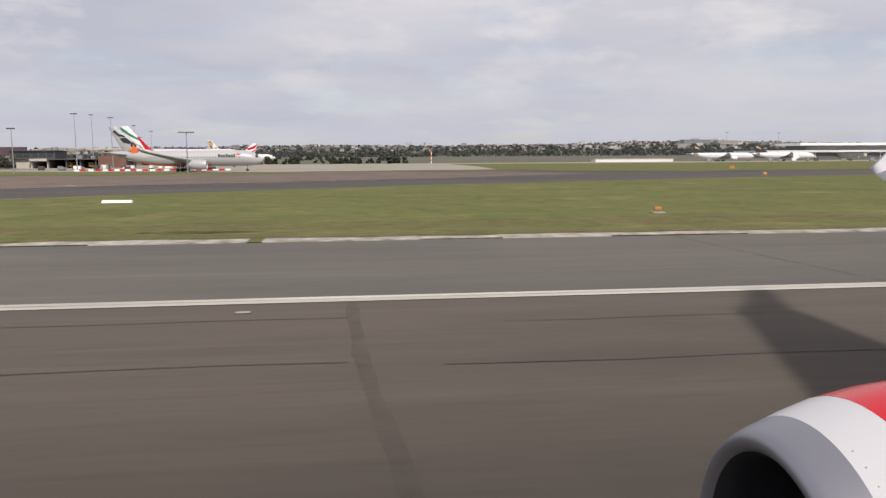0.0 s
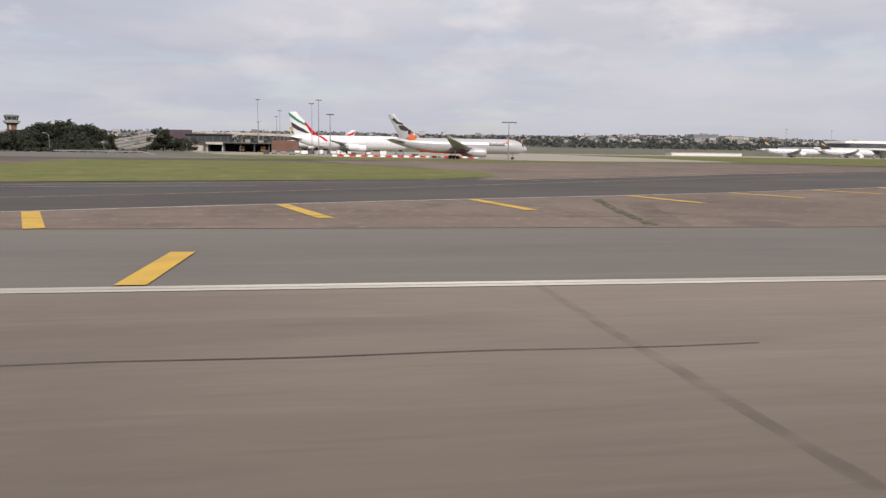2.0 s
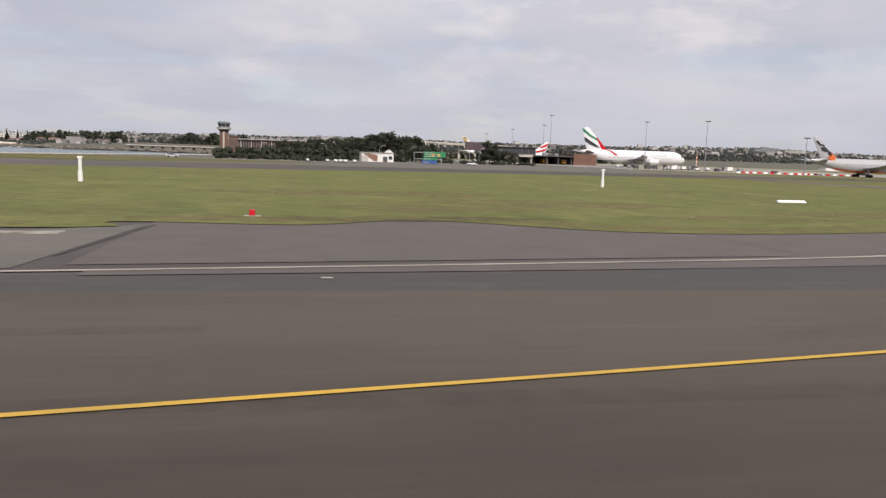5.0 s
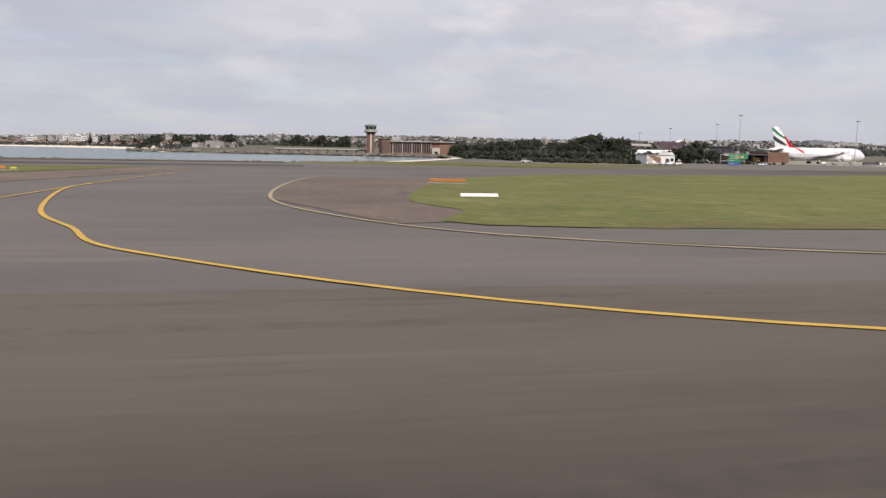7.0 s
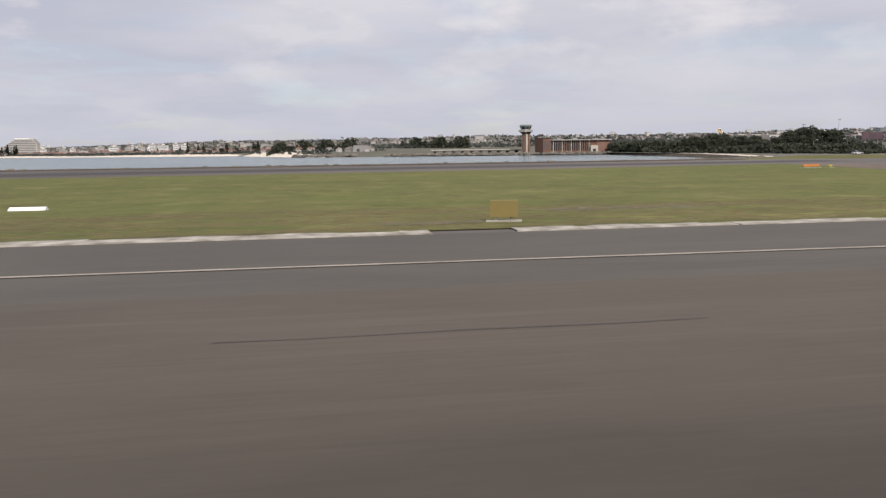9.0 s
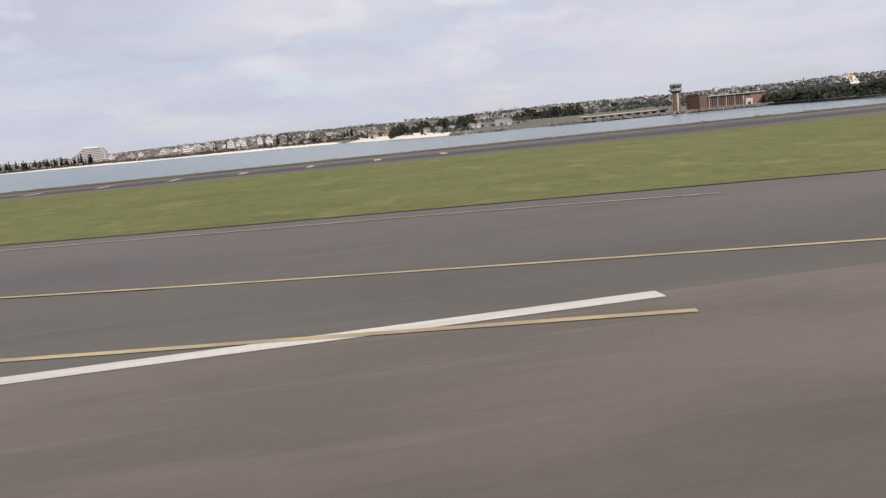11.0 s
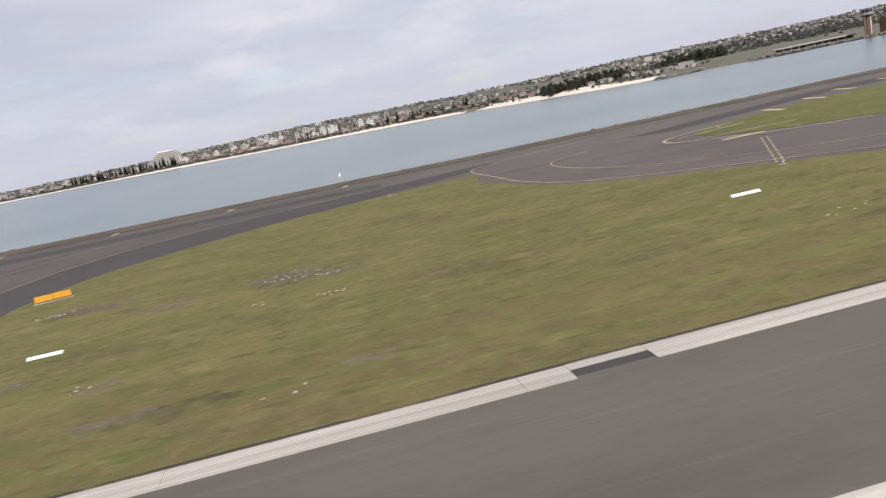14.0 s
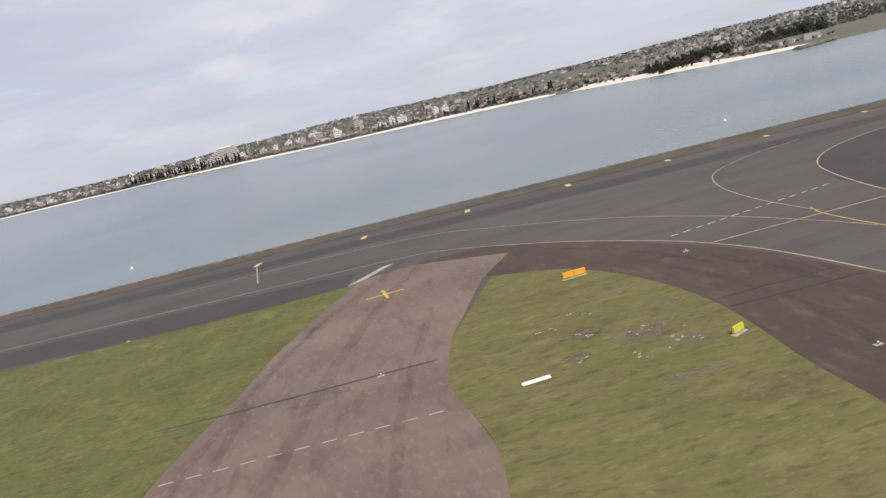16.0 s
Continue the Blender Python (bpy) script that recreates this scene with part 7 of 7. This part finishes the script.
structure("perimeter_road", rd, M_SHOULDER, "narrow grey perimeter road", "road")
for x, y, r in ((-345, 284.6, -2), (-230, 305, 198), (-212, 424, 170), (-246, 426, 5)):
    road_vehicle("pale car on the perimeter road", x, y, 0.07, r)


def street_lamp(x, y, h, rz):
    th = thing("street_lamp", x, y, 0, "grey steel street lamp with a curved arm", "street lamp", rz, "street lamps")
    arm = [(0, 0, 0), (0, 0, h * 0.72), (0.25, 0, h * 0.88), (0.9, 0, h * 0.97), (1.9, 0, h)]
    bm = bmesh.new()
    for a, b in zip(arm, arm[1:]):
        tube(bm, a, b, 0.11, 0.09, 8)
    part("pole", bm, M_STEEL, th)
    part("lamp_head", boxed(1.7, 2.7, -0.18, 0.18, h - 0.12, h + 0.08, 0.05), M_CEMENT, th, "pale lamp head")


for x, y, h, rz in ((-262, 372, 7.5, 0), (-246, 376, 7.5, 0), (-232, 380, 8.5, 180), (-205, 400, 8.0, 0), (-288, 366, 7.5, 180), (-318, 352, 7.0, 0)):
    street_lamp(x, y, h, rz)


def barrier_wall():
    th = thing("guard_rail", -184, 290, 0, "low pale barrier rail with sloping ends beside the taxiway", "barrier")
    part("rail", boxed(-17, 13, -0.15, 0.15, 1.1, 1.5, 0.03), M_STEEL, th)
    part("sloping_end", rings(bmesh.new(), [[(13, -0.15, 1.1), (13, 0.15, 1.1), (13, 0.15, 1.5), (13, -0.15, 1.5)], [(18, -0.15, 0), (18, 0.15, 0), (18, 0.15, 0.35), (18, -0.15, 0.35)]]), M_STEEL, th)
    for i in range(9):
        part("post", tube(bmesh.new(), (-16 + i * 3.5, 0, 0), (-16 + i * 3.5, 0, 1.2), 0.1, seg=6), M_STEEL, th)


barrier_wall()

# red and white barriers, carts and containers on the apron
blk = None
for i in range(24):
    x, y = -98 + i * 2.5, 318 + 3 * math.sin(i * 0.5)
    if blk is None:
        blk = thing("barrier_block", x, y, 0, "red plastic apron barrier block", "barrier", 0, "apron barriers")
        part("body", rings(bmesh.new(), [[(-1.0, -0.3, 0), (1.0, -0.3, 0), (1.0, 0.3, 0), (-1.0, 0.3, 0)], [(-0.95, -0.12, 0.75), (0.95, -0.12, 0.75), (0.95, 0.12, 0.75), (-0.95, 0.12, 0.75)]]), M_RED, blk)
        wblk = thing("barrier_block", x - 2.5, y, 0, "white plastic apron barrier block", "barrier", 0, "apron barriers")
        part("body", rings(bmesh.new(), [[(-1.0, -0.3, 0), (1.0, -0.3, 0), (1.0, 0.3, 0), (-1.0, 0.3, 0)], [(-0.95, -0.12, 0.75), (0.95, -0.12, 0.75), (0.95, 0.12, 0.75), (-0.95, 0.12, 0.75)]]), M_BOARD, wblk)
    else:
        copy_thing(wblk if i % 2 else blk, place(x, y, 0))


def cart(x, y, w, h, mat, label):
    th = thing("baggage_container", x, y, 0, label, "container", random.uniform(-15, 15), "ground equipment")
    part("box", boxed(-w / 2, w / 2, -1, 1, 0.45, 0.45 + h, 0.06), mat, th)
    part("chassis", boxed(-w / 2 - 0.2, w / 2 + 0.2, -0.9, 0.9, 0.3, 0.45), M_STEEL, th)
    for k in (-w * 0.35, w * 0.35):
        part("wheel", tube(bmesh.new(), (k, -0.95, 0.25), (k, 0.95, 0.25), 0.25, seg=10), M_RUBBER, th, "small black wheel")


for i in range(26):
    cart(random.uniform(-132, -60), random.uniform(345, 415), random.uniform(1.4, 3.0), random.uniform(0.8, 1.9), random.choice([M_BOARD, M_CEMENT, M_STEEL, M_STEEL, M_DROOF]), "apron ground equipment box on wheels")
for x, y, w in ((-290, 281, 0.8), (-286.6, 282, 1.5), (-284.9, 283, 0.9), (-283.4, 281.5, 1.4), (-279.6, 286, 1.1), (-297, 279, 0.7)):
    cart(x, y, w, 0.7, M_BOARD, "small white equipment box on wheels beside the perimeter road")
for i in range(10):
    cart(random.uniform(320, 520), random.uniform(640, 670), random.uniform(2, 5), random.uniform(1.2, 3), random.choice([M_BOARD, M_STEEL, M_DROOF]), "apron ground equipment box on wheels")

ap = bmesh.new()
sheet(ap, [(-140, 322), (-20, 268), (40, 282), (220, 330), (900, 560), (900, 830), (-180, 640), (-180, 425)], 0.03)
structure("apron", ap, M_APRON, "pale concrete aircraft apron", "pavement")

for x, y in ((-1203, 318), (-947, 299)):
    th = thing("buoy", x, y, -2.0, "small white buoy floating in the bay", "buoy", 0, "buoys")
    part("float", tube(bmesh.new(), (0, 0, -0.3), (0, 0, 0.5), 0.6, 0.5, 12), M_BOARD, th)
    part("top", tube(bmesh.new(), (0, 0, 0.5), (0, 0, 1.2), 0.2, 0.1, 8), M_BOARD, th)

# ---- the wing and engine beside the window, as they stand at the start of the take-off run ----
def own_wing():
    th = thing("aircraft_wing", 12.3, 0, 0, "white airliner wing with upturned winglet and red-banded engine", "aeroplane wing")
    seg = 64
    cx, cy, cz = 2.12, 3.6, 2.0

    def ring(dx, r):
        return [(cx + dx, cy + r * math.cos(2 * math.pi * i / seg), cz + r * math.sin(2 * math.pi * i / seg)) for i in range(seg)]
    e = part("engine_cowl", rings(bmesh.new(), [ring(0.214, 0.879), ring(0.35, 0.93), ring(0.497, 0.977)], False, False), M_COWL, th, "glossy white cowl band", True)
    part("intake_lip", rings(bmesh.new(), [ring(0.03, 0.69), ring(0.0, 0.715), ring(-0.015, 0.75), ring(0.0, 0.785), ring(0.05, 0.815), ring(0.12, 0.845), ring(0.214, 0.879)], False, False),
         M_LIP, e, "bare grey metal intake lip", True)
    part("red_cowl", rings(bmesh.new(), [ring(0.497, 0.978), ring(0.75, 1.03), ring(1.2, 1.08), ring(1.7, 1.09)], False, False), M_RED, e, "glossy red cowl band", True)
    part("rear_cowl", rings(bmesh.new(), [ring(1.7, 1.09), ring(2.6, 1.04), ring(3.3, 0.9)], False, False), M_PLANE, e, "", True)
    # black paint here stands in for the shade deep in the intake
    part("intake_duct", rings(bmesh.new(), [ring(0.03, 0.69), ring(0.08, 0.665), ring(0.2, 0.645), ring(0.6, 0.65), ring(1.0, 0.66)], False, True), M_BLACK, e, "intake duct, blackened for the shade inside", True)
    part("fan", rings(bmesh.new(), [ring(0.99, 0.65), ring(0.97, 0.25), ring(0.8, 0.11), ring(0.68, 0.01)]), M_DROOF, e, "dark fan with spinner", True)
    for k in range(10):
        a = radians(172 - k * 7)
        part("rivet", tube(bmesh.new(), (cx + 0.26, cy + 0.88 * math.cos(a), cz + 0.88 * math.sin(a)), (cx + 0.26, cy + 0.903 * math.cos(a), cz + 0.903 * math.sin(a)), 0.0035, seg=6), M_GREYM, e)
    # wing panel and winglet
    lo = [foil_xz(-5.0, 0.9, 2.35, 6.8, 0.75), foil_xz(-6.3, 4.0, 2.6, 5.2, 0.6), foil_xz(-10.5, 14.2, 4.0, 2.1, 0.26), foil_xz(-10.8, 15.0, 4.15, 1.9, 0.22)]
    lo = [[(-p[0] + 0.22, p[1], p[2] - 0.25 * min(1.0, p[1] / 14)) for p in q] for q in lo]
    part("wing_panel", rings(bmesh.new(), lo), M_COWL, th, "white wing panel", True)
    le = [foil_xz(-10.8, 15.0, 4.15, 1.9, 0.22), foil_xz(-10.95, 15.4, 4.3, 1.7, 0.2), foil_xz(-11.7, 15.75, 4.75, 1.4, 0.16), foil_xz(-13.5, 16.2, 6.5, 0.7, 0.08)]
    le = [[(-p[0] + 0.22, p[1], p[2] - 0.25) for p in q] for q in le]
    part("winglet", rings(bmesh.new(), le), M_COWL, th, "white upturned winglet", True)
    leg = part("landing_gear", tube(bmesh.new(), (9.6, 1.3, 2.4), (9.6, 1.3, 0.55), 0.12), M_GREYM, th, "main landing gear leg")
    for dy in (-0.4, 0.4):
        part("tyre", tube(bmesh.new(), (9.6, 1.3 + dy - 0.17, 0.575), (9.6, 1.3 + dy + 0.17, 0.575), 0.53, seg=20), M_RUBBER, leg, "black tyre")
    pyl = rings(bmesh.new(), [[(cx + 0.9, cy - 0.12, cz + 0.95), (cx + 0.9, cy + 0.12, cz + 0.95), (cx + 4.2, cy + 0.14, cz + 0.6), (cx + 4.2, cy - 0.14, cz + 0.6)],
                              [(cx + 2.6, cy - 0.1, cz + 1.45), (cx + 2.6, cy + 0.1, cz + 1.45), (cx + 5.2, cy + 0.1, cz + 1.1), (cx + 5.2, cy - 0.1, cz + 1.1)]])
    part("pylon", pyl, M_PLANE, th)


M_COWL = material("cowl_paint", (0.56, 0.56, 0.57), (0.50, 0.50, 0.52), 0.3, grain=1.5, patch=0.5, amount=0.3)
M_LIP = material("intake_metal", (0.30, 0.30, 0.33), (0.25, 0.25, 0.28), 0.38, metal=0.6, grain=1.5, patch=0.4, amount=0.3)
own_wing()
